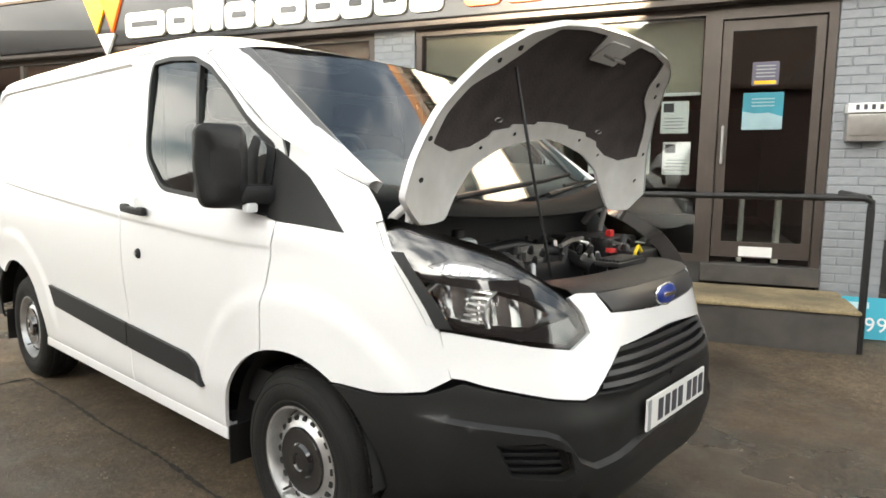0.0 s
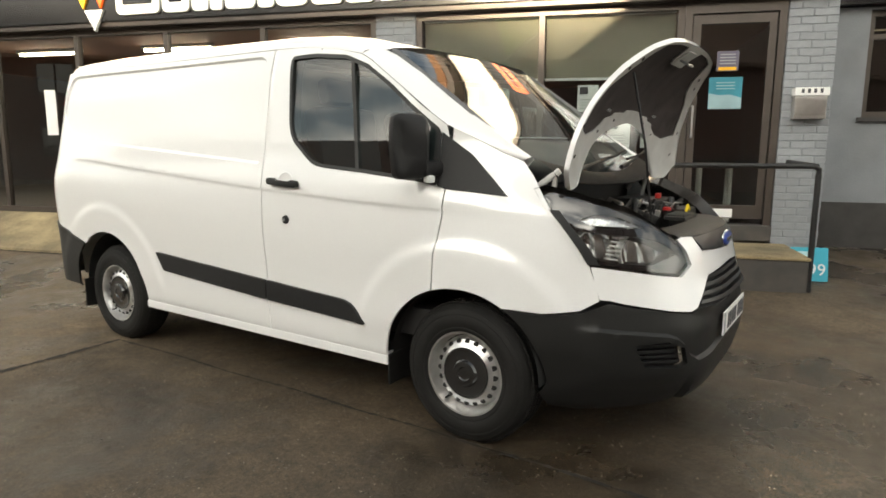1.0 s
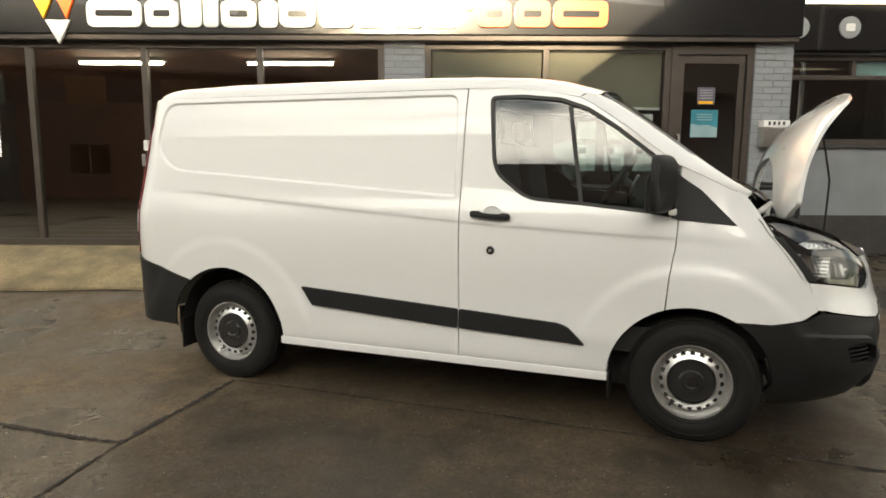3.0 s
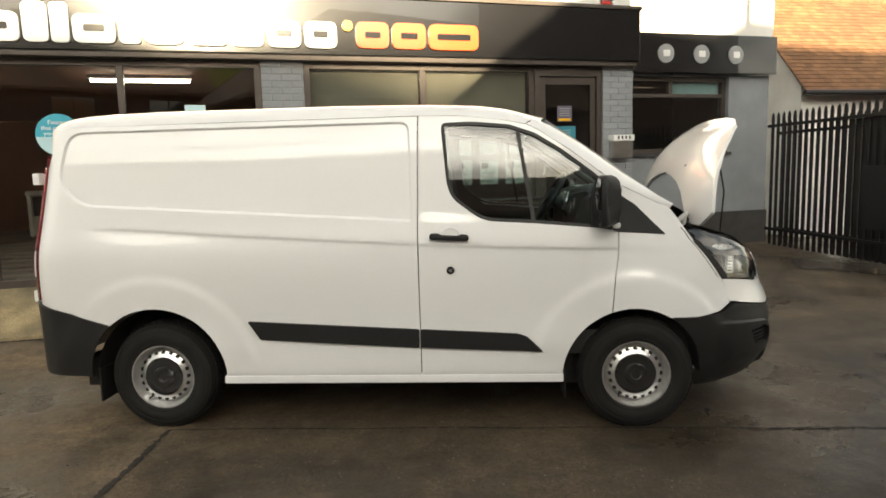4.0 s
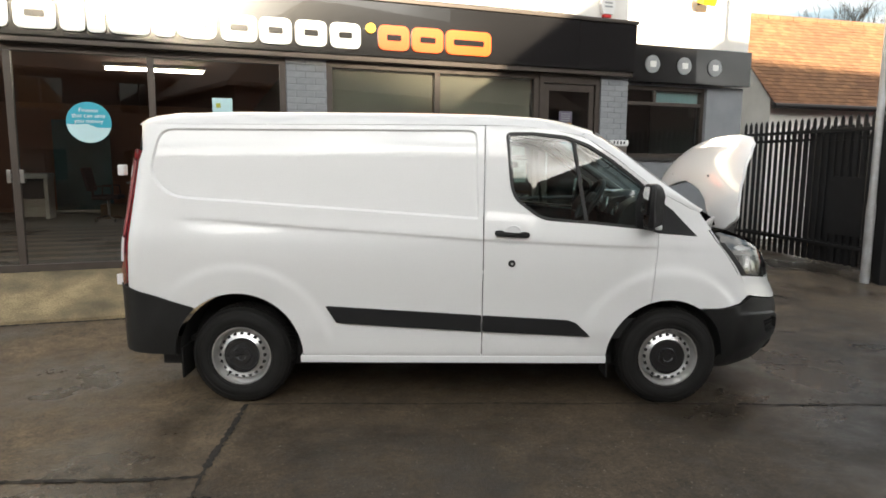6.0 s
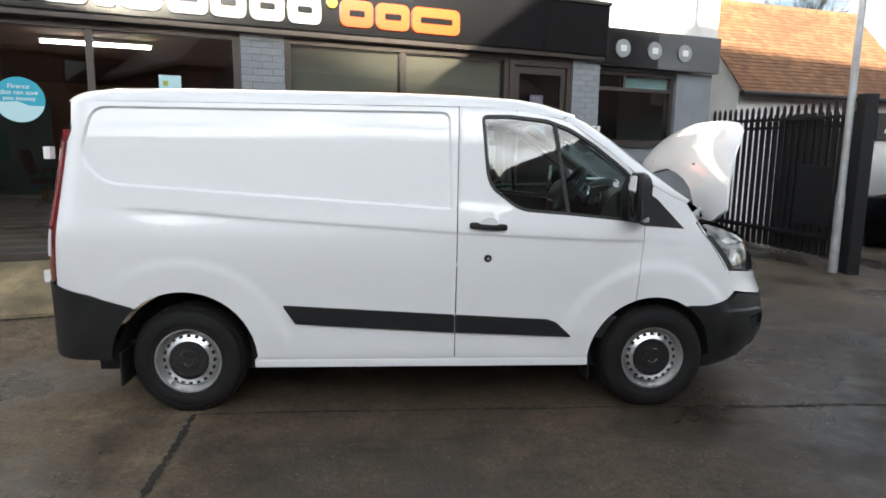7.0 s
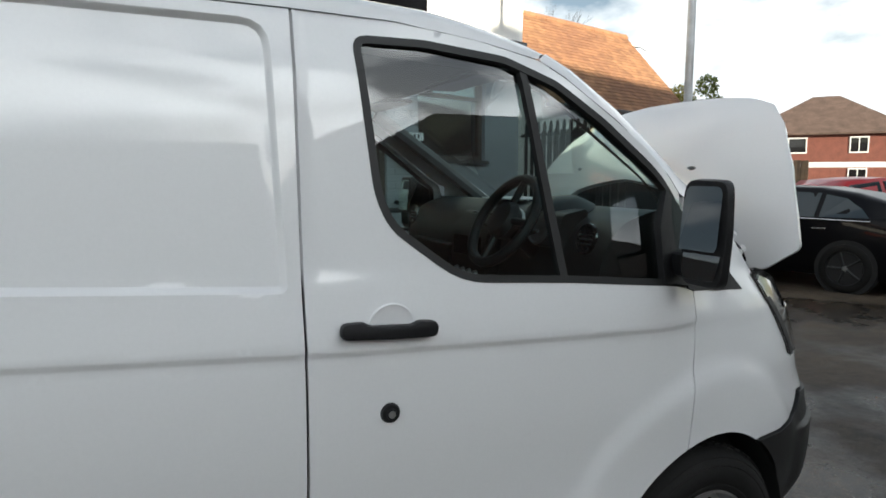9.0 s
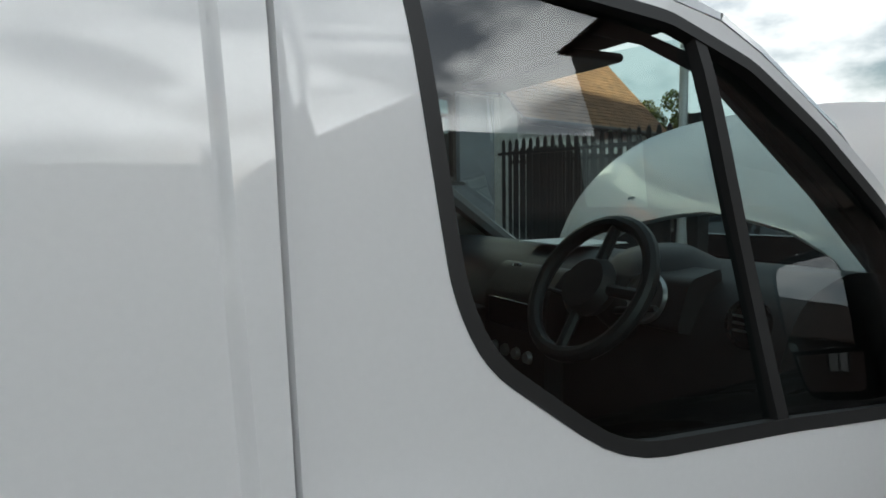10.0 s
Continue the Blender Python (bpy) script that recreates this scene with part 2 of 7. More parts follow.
M_CARW = mat("car_window", (0.035, 0.045, 0.05), 0.05, coat=0.5, coat_rough=0.02)
M_CARR = mat("red_car_paint", (0.38, 0.010, 0.014), 0.35, coat=0.4, coat_rough=0.03, spec=0.25)
M_FLOORS = mat("shop_floor", (0.10, 0.075, 0.06), 0.35, var=0.15, scale=4)
M_SHOPW = mat("shop_wall", (0.30, 0.13, 0.07), 0.8, var=0.1, scale=2)
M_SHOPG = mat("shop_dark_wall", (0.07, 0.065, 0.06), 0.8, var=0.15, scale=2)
M_TUBE = mat("strip_light_tube", (0.9, 0.9, 0.9), 0.4, emit=(1.0, 0.90, 0.76), emit_strength=11.0)
M_GRILLE = mat("grille_black", (0.018, 0.018, 0.019), 0.38)


# ---- mesh helpers ----
def finish(bm, name, material, smooth=True, angle=35):
    me = bpy.data.meshes.new(name)
    bm.normal_update()
    bm.to_mesh(me)
    bm.free()
    for p in me.polygons:
        p.use_smooth = smooth
    if smooth:
        me.set_sharp_from_angle(angle=radians(angle))
    me.materials.append(material)
    return me


def part(name, bm, material, parent=None, label="", smooth=True, angle=35):
    ob = new(name, finish(bm, name, material, smooth, angle))
    if smooth and len(ob.data.polygons) <= 120:
        wn = ob.modifiers.new("weighted_normal", "WEIGHTED_NORMAL")
        wn.keep_sharp = True
    if parent is not None:
        ob.parent = parent
    return tagged(ob, label)


def thing(name, label, category, group="", kind="", m=None):
    ob = new(name)
    ob.empty_display_size = 0.1
    if m is not None:
        ob.matrix_world = m
    return tagged(ob, label, category, group, kind)


def add_box(bm, lo, hi, bevel=0.0, m=None, segs=2):
    lo, hi = Vector(lo), Vector(hi)
    r = bmesh.ops.create_cube(bm, size=1.0)
    vs = r["verts"]
    for v in vs:
        v.co = Vector([lo[i] + (v.co[i] + 0.5) * (hi[i] - lo[i]) for i in range(3)])
    if bevel:
        es = list({e for v in vs for e in v.link_edges})
        out = bmesh.ops.bevel(bm, geom=es, offset=bevel, segments=segs, affect="EDGES", profile=0.5)
        vs = list({v for f in out["faces"] for v in f.verts} | {v for v in vs if v.is_valid})
    if m is not None:
        bmesh.ops.transform(bm, matrix=m, verts=vs)
    return vs


def box(lo, hi, bevel=0.0, m=None, segs=2):
    bm = bmesh.new()
    add_box(bm, lo, hi, bevel, m, segs)
    return bm


def add_tube(bm, pts, r, n=12, caps=True, closed=False):
    pts = [Vector(p) for p in pts]
    rs = r if isinstance(r, (list, tuple)) else [r] * len(pts)
    rings = []
    up = None
    for i, p in enumerate(pts):
        a = pts[i - 1] if (i > 0 or closed) else p
        b = pts[(i + 1) % len(pts)] if (i + 1 < len(pts) or closed) else p
        d = (b - a).normalized()
        if up is None:
            up = Vector((0, 0, 1)) if abs(d.z) < 0.9 else Vector((1, 0, 0))
        side = d.cross(up).normalized()
        up = side.cross(d).normalized()
        rings.append([bm.verts.new(p + rs[i] * (math.cos(2 * math.pi * k / n) * side + math.sin(2 * math.pi * k / n) * up)) for k in range(n)])
    last = len(rings) if closed else len(rings) - 1
    for i in range(last):
        a, b = rings[i], rings[(i + 1) % len(rings)]
        for k in range(n):
            bm.faces.new((a[k], a[(k + 1) % n], b[(k + 1) % n], b[k]))
    if caps and not closed:
        bm.faces.new(rings[0][::-1])
        bm.faces.new(rings[-1])
    return bm


def tube(pts, r, n=12, caps=True, closed=False):
    return add_tube(bmesh.new(), pts, r, n, caps, closed)


def add_lathe(bm, profile, n=32, m=None):
    """profile: (radius, height) pairs round the z axis."""
    rings = []
    for r, h in profile:
        if r < 1e-6:
            rings.append([bm.verts.new((0, 0, h))])
        else:
            rings.append([bm.verts.new((r * math.cos(2 * math.pi * k / n), r * math.sin(2 * math.pi * k / n), h)) for k in range(n)])
    for a, b in zip(rings, rings[1:]):
        for k in range(n):
            k2 = (k + 1) % n
            vs = [a[k % len(a)], a[k2 % len(a)], b[k2 % len(b)], b[k % len(b)]]
            vs = list(dict.fromkeys(vs))
            if len(vs) > 2:
                bm.faces.new(vs)
    if m is not None:
        bmesh.ops.transform(bm, matrix=m, verts=[v for ring in rings for v in ring])
    return bm


def lathe(profile, n=32, m=None):
    bm = add_lathe(bmesh.new(), profile, n, m)
    bmesh.ops.recalc_face_normals(bm, faces=bm.faces)
    return bm


def prism(outline, thick, m=None, bevel=0.0):
    """A flat outline in x, z, given depth along +y."""
    bm = bmesh.new()
    f = bm.faces.new([bm.verts.new((x, 0, z)) for x, z in outline])
    r = bmesh.ops.extrude_face_region(bm, geom=[f])
    bmesh.ops.translate(bm, vec=(0, thick, 0), verts=[v for v in r["geom"] if isinstance(v, bmesh.types.BMVert)])
    bmesh.ops.recalc_face_normals(bm, faces=bm.faces)
    if bevel:
        bmesh.ops.bevel(bm, geom=list(bm.edges), offset=bevel, segments=2, affect="EDGES", profile=0.5)
    if m is not None:
        bmesh.ops.transform(bm, matrix=m, verts=bm.verts)
    return bm


def rounded(pts, r, n=5):
    """Rounds the corners of a closed outline; r is one radius or one for each corner."""
    out = []
    k = len(pts)
    for i in range(k):
        p, a, b = Vector(pts[i]), Vector(pts[i - 1]), Vector(pts[(i + 1) % k])
        ri = r[i] if isinstance(r, (list, tuple)) else r
        da, db = a - p, b - p
        ri = min(ri, da.length * 0.48, db.length * 0.48)
        if ri < 1e-4:
            out.append(tuple(p))
            continue
        s, e = p + da.normalized() * ri, p + db.normalized() * ri
        for j in range(n + 1):
            t = j / n
            q = s * (1 - t) ** 2 + p * 2 * t * (1 - t) + e * t ** 2
            out.append(tuple(q))
    return out


def rect(x0, z0, x1, z1):
    return [(x0, z0), (x1, z0), (x1, z1), (x0, z1)]


def oval(cx, cz, rx, rz, n=24):
    return [(cx + rx * math.cos(2 * math.pi * k / n), cz + rz * math.sin(2 * math.pi * k / n)) for k in range(n)]


def smooth01(t):
    t = min(1.0, max(0.0, t))
    return t * t * (3 - 2 * t)


def lerp_table(table, x):
    if x <= table[0][0]:
        return table[0][1]
    for (a, va), (b, vb) in zip(table, table[1:]):
        if x <= b:
            return va + (vb - va) * (x - a) / (b - a)
    return table[-1][1]


# ---- ground ----
FACADE = 19.5
RB = pose(0, 0, 0, 0, 0, FACADE)
SA, CA = math.sin(radians(FACADE)), math.cos(radians(FACADE))


def to_uv(x, y):
    return x * CA + y * SA, -x * SA + y * CA


def from_uv(u, v):
    return u * CA - v * SA, u * SA + v * CA


def ground_z(x, y):
    u, v = to_uv(x, y)
    z = 0.1 * smooth01((v - 0.3) / 1.4)
    z += 0.1 * smooth01((v - 1.8) / 2.6)
    return z + 0.004 * noise.noise((x * 0.8, y * 0.8, 0.0))


def make_ground():
    bm = bmesh.new()
    xs = sorted({round(-14 + 0.4 * i, 3) for i in range(85)} | {-2500, -600, -150, -60, -30, -20, 24, 30, 40, 60, 150, 600, 2500})
    ys = sorted({round(-12 + 0.4 * i, 3) for i in range(75)} | {-2500, -600, -150, -60, -30, -20, 22, 30, 40, 60, 150, 600, 2500})
    grid = [[bm.verts.new((x, y, ground_z(x, y))) for y in ys] for x in xs]
    for i in range(len(xs) - 1):
        for j in range(len(ys) - 1):
            bm.faces.new((grid[i][j], grid[i + 1][j], grid[i + 1][j + 1], grid[i][j + 1]))
    return bm


def ground_material():
    m = mat("old_concrete_yard", (0.115, 0.095, 0.075), 0.8)
    n, l = m.node_tree.nodes, m.node_tree.links
    b = n["Principled BSDF"]
    tc = n.new("ShaderNodeTexCoord")

    def nz(scale, detail=6.0, rough=0.6):
        t = n.new("ShaderNodeTexNoise")
        t.inputs["Scale"].default_value, t.inputs["Detail"].default_value, t.inputs["Roughness"].default_value = scale, detail, rough
        l.new(tc.outputs["Object"], t.inputs["Vector"])
        return t.outputs["Fac"]

    def ramp(src, p0, c0, p1, c1):
        r = n.new("ShaderNodeValToRGB")
        r.color_ramp.elements[0].position, r.color_ramp.elements[0].color = p0, (*c0, 1)
        r.color_ramp.elements[1].position, r.color_ramp.elements[1].color = p1, (*c1, 1)
        l.new(src, r.inputs[0])
        return r.outputs[0]

    def mix(kind, a, bb, fac=1.0):
        x = n.new("ShaderNodeMix")
        x.data_type, x.blend_type = "RGBA", kind
        if isinstance(fac, float):
            x.inputs[0].default_value = fac
        else:
            l.new(fac, x.inputs[0])
        l.new(a, x.inputs[6])
        l.new(bb, x.inputs[7])
        return x.outputs[2]

    def spots(scale, lo, hi):
        v = n.new("ShaderNodeTexVoronoi")
        v.inputs["Scale"].default_value = scale
        l.new(tc.outputs["Object"], v.inputs["Vector"])
        return ramp(v.outputs["Distance"], lo, (1, 1, 1), hi, (0, 0, 0))

    big = ramp(nz(0.55, 12.0, 0.70), 0.42, (0.056, 0.045, 0.033), 0.58, (0.160, 0.124, 0.082))
    mid = ramp(nz(7.0, 10.0, 0.75), 0.30, (0.50, 0.49, 0.47), 0.68, (1.35, 1.33, 1.30))
    fine = mix("MULTIPLY", ramp(nz(130.0, 3.0, 0.75), 0.35, (0.55, 0.55, 0.55), 0.70, (1.6, 1.55, 1.5)), ramp(nz(36.0, 4.0, 0.7), 0.33, (0.62, 0.61, 0.60), 0.68, (1.42, 1.40, 1.38)))
    grit = spots(42.0, 0.10, 0.20)
    pits = spots(23.0, 0.10, 0.24)
    sep = n.new("ShaderNodeSeparateXYZ")
    l.new(tc.outputs["Object"], sep.inputs[0])
    edge = n.new("ShaderNodeMath")
    edge.operation = "MULTIPLY_ADD"
    edge.inputs[1].default_value, edge.inputs[2].default_value = 2.6, -1.3
    l.new(nz(0.7, 6.0), edge.inputs[0])
    zone = n.new("ShaderNodeMath")
    zone.operation = "ADD"
    l.new(sep.outputs["X"], zone.inputs[0])
    l.new(edge.outputs[0], zone.inputs[1])
    zr = n.new("ShaderNodeMapRange")
    zr.inputs["From Min"].default_value, zr.inputs["From Max"].default_value = 2.2, 4.4
    l.new(zone.outputs[0], zr.inputs["Value"])
    tar = ramp(nz(0.8, 11.0, 0.7), 0.43, (0.026, 0.023, 0.020), 0.58, (0.098, 0.079, 0.059))
    # Less tar tone towards the back: the warm sun glow is put into the colour.
    back = n.new("ShaderNodeMapRange")
    back.inputs["From Min"].default_value, back.inputs["From Max"].default_value = 0.3, 1.8
    back.inputs["To Min"].default_value, back.inputs["To Max"].default_value = 1.0, 0.55
    l.new(sep.outputs["Y"], back.inputs["Value"])
    zf = n.new("ShaderNodeMath")
    zf.operation = "MULTIPLY"
    l.new(zr.outputs[0], zf.inputs[0])
    l.new(back.outputs[0], zf.inputs[1])
    big = mix("MIX", big, tar, zf.outputs[0])
    slab = n.new("ShaderNodeMapRange")
    slab.inputs["From Min"].default_value, slab.inputs["From Max"].default_value = 0.02, 0.20
    l.new(sep.outputs["X"], slab.inputs["Value"])
    # Darker tone for the ground right of the joint.
    slab_tone = n.new("ShaderNodeRGB")
    slab_tone.outputs[0].default_value = (0.50, 0.48, 0.455, 1)
    # Eased towards the back as well, where the sunlit look is coloured in.
    behind = n.new("ShaderNodeMapRange")
    behind.inputs["From Min"].default_value, behind.inputs["From Max"].default_value = 0.4, 1.8
    behind.inputs["To Min"].default_value, behind.inputs["To Max"].default_value = 1.0, 0.30
    l.new(sep.outputs["Y"], behind.inputs["Value"])
    worn = n.new("ShaderNodeMath")
    worn.operation = "MULTIPLY"
    l.new(slab.outputs[0], worn.inputs[0])
    l.new(behind.outputs[0], worn.inputs[1])
    big = mix("MULTIPLY", big, slab_tone.outputs[0], worn.outputs[0])
    col = mix("MULTIPLY", mix("MULTIPLY", big, mid), fine)
    pale = n.new("ShaderNodeRGB")
    pale.outputs[0].default_value = (0.30, 0.27, 0.22, 1)
    deep = n.new("ShaderNodeRGB")
    deep.outputs[0].default_value = (0.030, 0.026, 0.021, 1)
    pf = n.new("ShaderNodeMath")
    pf.operation = "MULTIPLY"
    l.new(pits, pf.inputs[0])
    l.new(ramp(nz(2.3, 5.0), 0.46, (0, 0, 0), 0.62, (0.8, 0.8, 0.8)), pf.inputs[1])
    col = mix("MIX", col, deep.outputs[0], pf.outputs[0])
    spread = ramp(nz(3.1, 7.0, 0.7), 0.52, (0, 0, 0), 0.64, (1, 1, 1))
    gf = n.new("ShaderNodeMath")
    gf.operation = "MULTIPLY"
    l.new(grit, gf.inputs[0])
    l.new(spread, gf.inputs[1])
    col = mix("MIX", col, pale.outputs[0], gf.outputs[0])
    l.new(col, b.inputs["Base Color"])
    wet = n.new("ShaderNodeMapRange")
    l.new(nz(0.55, 7.0), wet.inputs["Value"])
    wet.inputs["From Min"].default_value, wet.inputs["From Max"].default_value = 0.42, 0.55
    wet.inputs["To Min"].default_value, wet.inputs["To Max"].default_value = 0.24, 0.72
    l.new(wet.outputs[0], b.inputs["Roughness"])
    bp = n.new("ShaderNodeBump")
    bp.inputs["Strength"].default_value, bp.inputs["Distance"].default_value = 0.55, 0.006
    l.new(nz(60.0, 5.0, 0.7), bp.inputs["Height"])
    bp2 = n.new("ShaderNodeBump")
    bp2.inputs["Strength"].default_value, bp2.inputs["Distance"].default_value = 0.5, 0.02
    l.new(nz(5.0, 4.0), bp2.inputs["Height"])
    l.new(bp.outputs[0], bp2.inputs["Normal"])
    l.new(bp2.outputs[0], b.inputs["Normal"])
    return m


M_GROUND = ground_material()
ground = part("ground", make_ground(), M_GROUND)
tagged(ground, "old worn brown concrete yard with damp dark patches", "ground", kind="structure")

M_JOINT = mat("dark_joint_filler", (0.014, 0.012, 0.010), 0.85, bump=0.6, var=0.5, scale=25, dirt=(0.07, 0.055, 0.04), dirt_scale=9, dirt_amount=0.25)


def crack_strip(points, width, seed, wob=0.02):
    rng = random.Random(seed)
    bm = bmesh.new()
    rows = []
    pts = []
    for (ax, ay), (bx, by) in zip(points, points[1:]):
        k = max(2, int(math.hypot(bx - ax, by - ay) / 0.025))
        pts += [(ax + (bx - ax) * i / k, ay + (by - ay) * i / k) for i in range(k)]
    pts.append(points[-1])
    for i, (x, y) in enumerate(pts):
        a, b = pts[max(0, i - 1)], pts[min(len(pts) - 1, i + 1)]
        d = Vector((b[0] - a[0], b[1] - a[1])).normalized()
        nrm = Vector((-d.y, d.x))
        off = wob * noise.noise((x * 2.0, y * 2.0, seed))
        w = width * (0.25 + rng.random() * 1.1)
        c = Vector((x, y)) + nrm * off
        p, q = c + nrm * w / 2, c - nrm * w / 2
        rows.append((bm.verts.new((p.x, p.y, ground_z(p.x, p.y) + 0.005)), bm.verts.new((q.x, q.y, ground_z(q.x, q.y) + 0.005))))
    for a, b in zip(rows, rows[1:]):
        bm.faces.new((a[0], a[1], b[1], b[0]))
    bmesh.ops.recalc_face_normals(bm, faces=bm.faces)
    return bm


for pts, w in (([(0.03, -0.95), (1.7, -0.92), (3.7, -0.93), (9, -0.96)], 0.022), ([(0.03, -0.95), (0.06, -1.4), (0.10, -1.96)], 0.042), ([(0.1, -1.98), (-0.9, -2.05), (-4, -2.1)], 0.035), ([(0.10, -1.96), (0.2, -2.6), (0.25, -4.6)], 0.02)):
    j = part("ground_joint", crack_strip(pts, w, len(pts)), M_JOINT)
    tagged(j, "dark filled joint between concrete slabs", "ground joint", kind="structure")


edge_line = [from_uv(-9.5 + 0.7 * i, 1.575 + 0.10 * noise.noise(((-9.5 + 0.7 * i) * 0.7, 3.0, 0.0))) for i in range(19)]
j = part("ground_joint", crack_strip(edge_line, 0.05, 7), M_JOINT)
tagged(j, "dark crack along the edge of the apron", "ground joint", kind="structure")


def loose_grit():
    """Small loose stones on the worn yard."""
    rng = np.random.default_rng(11)
    verts, faces = [], []
    while len(faces) < 8 * 13000:
        x, y = float(rng.uniform(-3.2, 6.5)), float(rng.uniform(-4.6, 0.6))
        if noise.noise((x * 1.3, y * 1.3, 5.0)) + 0.5 * noise.noise((x * 4.0, y * 4.0, 9.0)) < rng.uniform(-0.45, 0.55):
            continue
        r = float(0.0018 + 0.0045 * rng.random() ** 3)
        a = float(rng.uniform(0, 6.28))
        z = ground_z(x, y) + r * 0.3
        k = len(verts)
        verts += [(x + r * math.cos(a), y + r * math.sin(a), z), (x - r * math.sin(a), y + r * math.cos(a), z), (x - r * math.cos(a), y - r * math.sin(a), z), (x + r * math.sin(a), y - r * math.cos(a), z), (x, y, z + r * 0.8), (x, y, z - r * 0.6)]
        for i in range(4):
            faces += [(k + i, k + (i + 1) % 4, k + 4), (k + (i + 1) % 4, k + i, k + 5)]
    me = bpy.data.meshes.new("grit")
    me.from_pydata(verts, [], faces)
    me.materials.append(mat("loose_grit", (0.12, 0.10, 0.075), 0.85, island=0.85))
    return tagged(new("grit", me), "loose pale grit scattered on the worn yard", "grit", kind="stuff")


loose_grit()

# ---- shop building ----
def bpart(name, bm, material, parent=None, label="", smooth=True, angle=35):
    """A mesh in the facade's own axes: x along it, y into the building."""
    if parent is None:
        bmesh.ops.transform(bm, matrix=RB, verts=bm.verts)
    return part(name, bm, material, parent, label, smooth, angle)


def structure(name, bm, material, label, category):
    return tagged(bpart(name, bm, material, None, "", False), label, category, kind="structure")


GLASS_V = 2.62
U_END = 5.18


def joined(*boxes):
    bm = bmesh.new()
    for b in boxes:
        add_box(bm, *b)
    return bm


def holed_wall(u0, u1, z0, z1, v0, v1, a0, a1, b0, b1):
    """A wall with one window opening through it."""
    bm = bmesh.new()
    rings = []
    for v in (v0, v1):
        rings.append([bm.verts.new((u, v, z)) for u, z in ((u0, z0), (u1, z0), (u1, z1), (u0, z1))] + [bm.verts.new((u, v, z)) for u, z in ((a0, b0), (a1, b0), (a1, b1), (a0, b1))])
    f, b = rings
    for i in range(4):
        j = (i + 1) % 4
        bm.faces.new((f[i], f[j], f[4 + j], f[4 + i]))
        bm.faces.new((b[j], b[i], b[4 + i], b[4 + j]))
        bm.faces.new((f[j], f[i], b[i], b[j]))
        bm.faces.new((f[4 + i], f[4 + j], b[4 + j], b[4 + i]))
    bmesh.ops.recalc_face_normals(bm, faces=bm.faces)
    return bm


structure("wall_upper", joined(((-10, 2.62, 3.50), (U_END, 13.0, 4.75))), M_WALLW, "white painted brick upper wall in low sun", "wall")
bm = bmesh.new()
rings = [[bm.verts.new((u, v, z)) for v, z in ((2.36, 4.70), (5.9, 7.1), (5.9, 6.95), (2.40, 4.58))] for u in (-10.3, U_END + 0.2)]
for k in range(4):
    bm.faces.new((rings[0][k], rings[0][(k + 1) % 4], rings[1][(k + 1) % 4], rings[1][k]))
bm.faces.new(rings[0][::-1])
bm.faces.new(rings[1])
bmesh.ops.recalc_face_normals(bm, faces=bm.faces)
structure("roof", bm, M_TILE, "orange clay tiled roof over the shop", "roof")
structure("eaves_board", joined(((-10.3, 2.40, 4.46), (U_END + 0.2, 2.62, 4.57))), M_TRIMD, "dark brown eaves board under the roof", "trim")
structure("wall_side", joined(((5.0, 2.64, 0), (U_END - 0.003, 13.0, 3.5))), M_WALLG, "grey painted side wall of the shop", "wall")
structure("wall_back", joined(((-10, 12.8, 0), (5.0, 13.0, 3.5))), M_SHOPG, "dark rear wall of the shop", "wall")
structure("wall_left", joined(((-10.2, 2.62, 0), (-10, 13.0, 4.75))), M_WALLG, "grey end wall of the shop", "wall")
structure("wall_low", joined(((-10, 2.60, 0), (0.42, 2.78, 0.47)), ((0.90, 2.60, 0), (3.80, 2.78, 0.60))), M_PLINTH, "low dark wall under the shop windows", "wall")
floor_shop = structure("floor_shop", joined(((-10, 2.78, 0.30), (5.0, 12.8, 0.47))), M_FLOORS, "dark tiled shop floor", "floor")
structure("ceiling", joined(((-10, 2.72, 2.95), (5.0, 12.8, 3.05))), M_SHOPW, "warm brown shop ceiling", "ceiling")
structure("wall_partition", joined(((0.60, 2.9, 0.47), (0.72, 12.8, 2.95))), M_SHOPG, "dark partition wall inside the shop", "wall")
structure("wall_inner", joined(((-10, 11.7, 0.47), (0.60, 11.8, 2.95))), M_SHOPW, "warm brown inner shop wall", "wall")


def brick_pier(name, u0, u1, v0, z0, z1):
    core = structure(name, joined(((u0 + 0.012, v0 + 0.012, z0), (u1 - 0.004, v0 + 0.3, z1))), M_BRICKG, "grey painted brick pier beside the shop window", "pier")
    core.data.materials[0] = M_WALLG
    return core


pier_left = brick_pier("wall_pier_1", 0.42, 0.90, 2.56, 0, 2.93)
pier_right = brick_pier("wall_pier_2", 4.73, U_END, 2.54, 0, 2.93)

# fascia
fascia = tagged(bpart("fascia", box((-10, 2.42, 2.92), (U_END + 0.02, 2.60, 3.56), 0.008), M_FASCIA), "long glossy black shop fascia panel", "fascia", kind="structure")
tagged(bpart("trim", box((-10, 2.40, 3.562), (U_END + 0.04, 2.66, 3.61), 0.008), M_ALU), "grey metal capping along the fascia", "trim", kind="structure")
tagged(bpart("trim", box((-10, 2.45, 2.86), (U_END, 2.60, 2.917), 0.006), M_ALU), "bronze metal edge under the fascia", "trim", kind="structure")


def sign_block(u0, u1, z0, z1, material, cuts=()):
    """One raised sign block with rounded corners and slots."""
    w, h = u1 - u0, z1 - z0
    bm = prism(rounded(rect(u0, z0, u1, z1), min(w, h) * 0.28), 0.05, pose(0, 2.385, 0))
    return bm


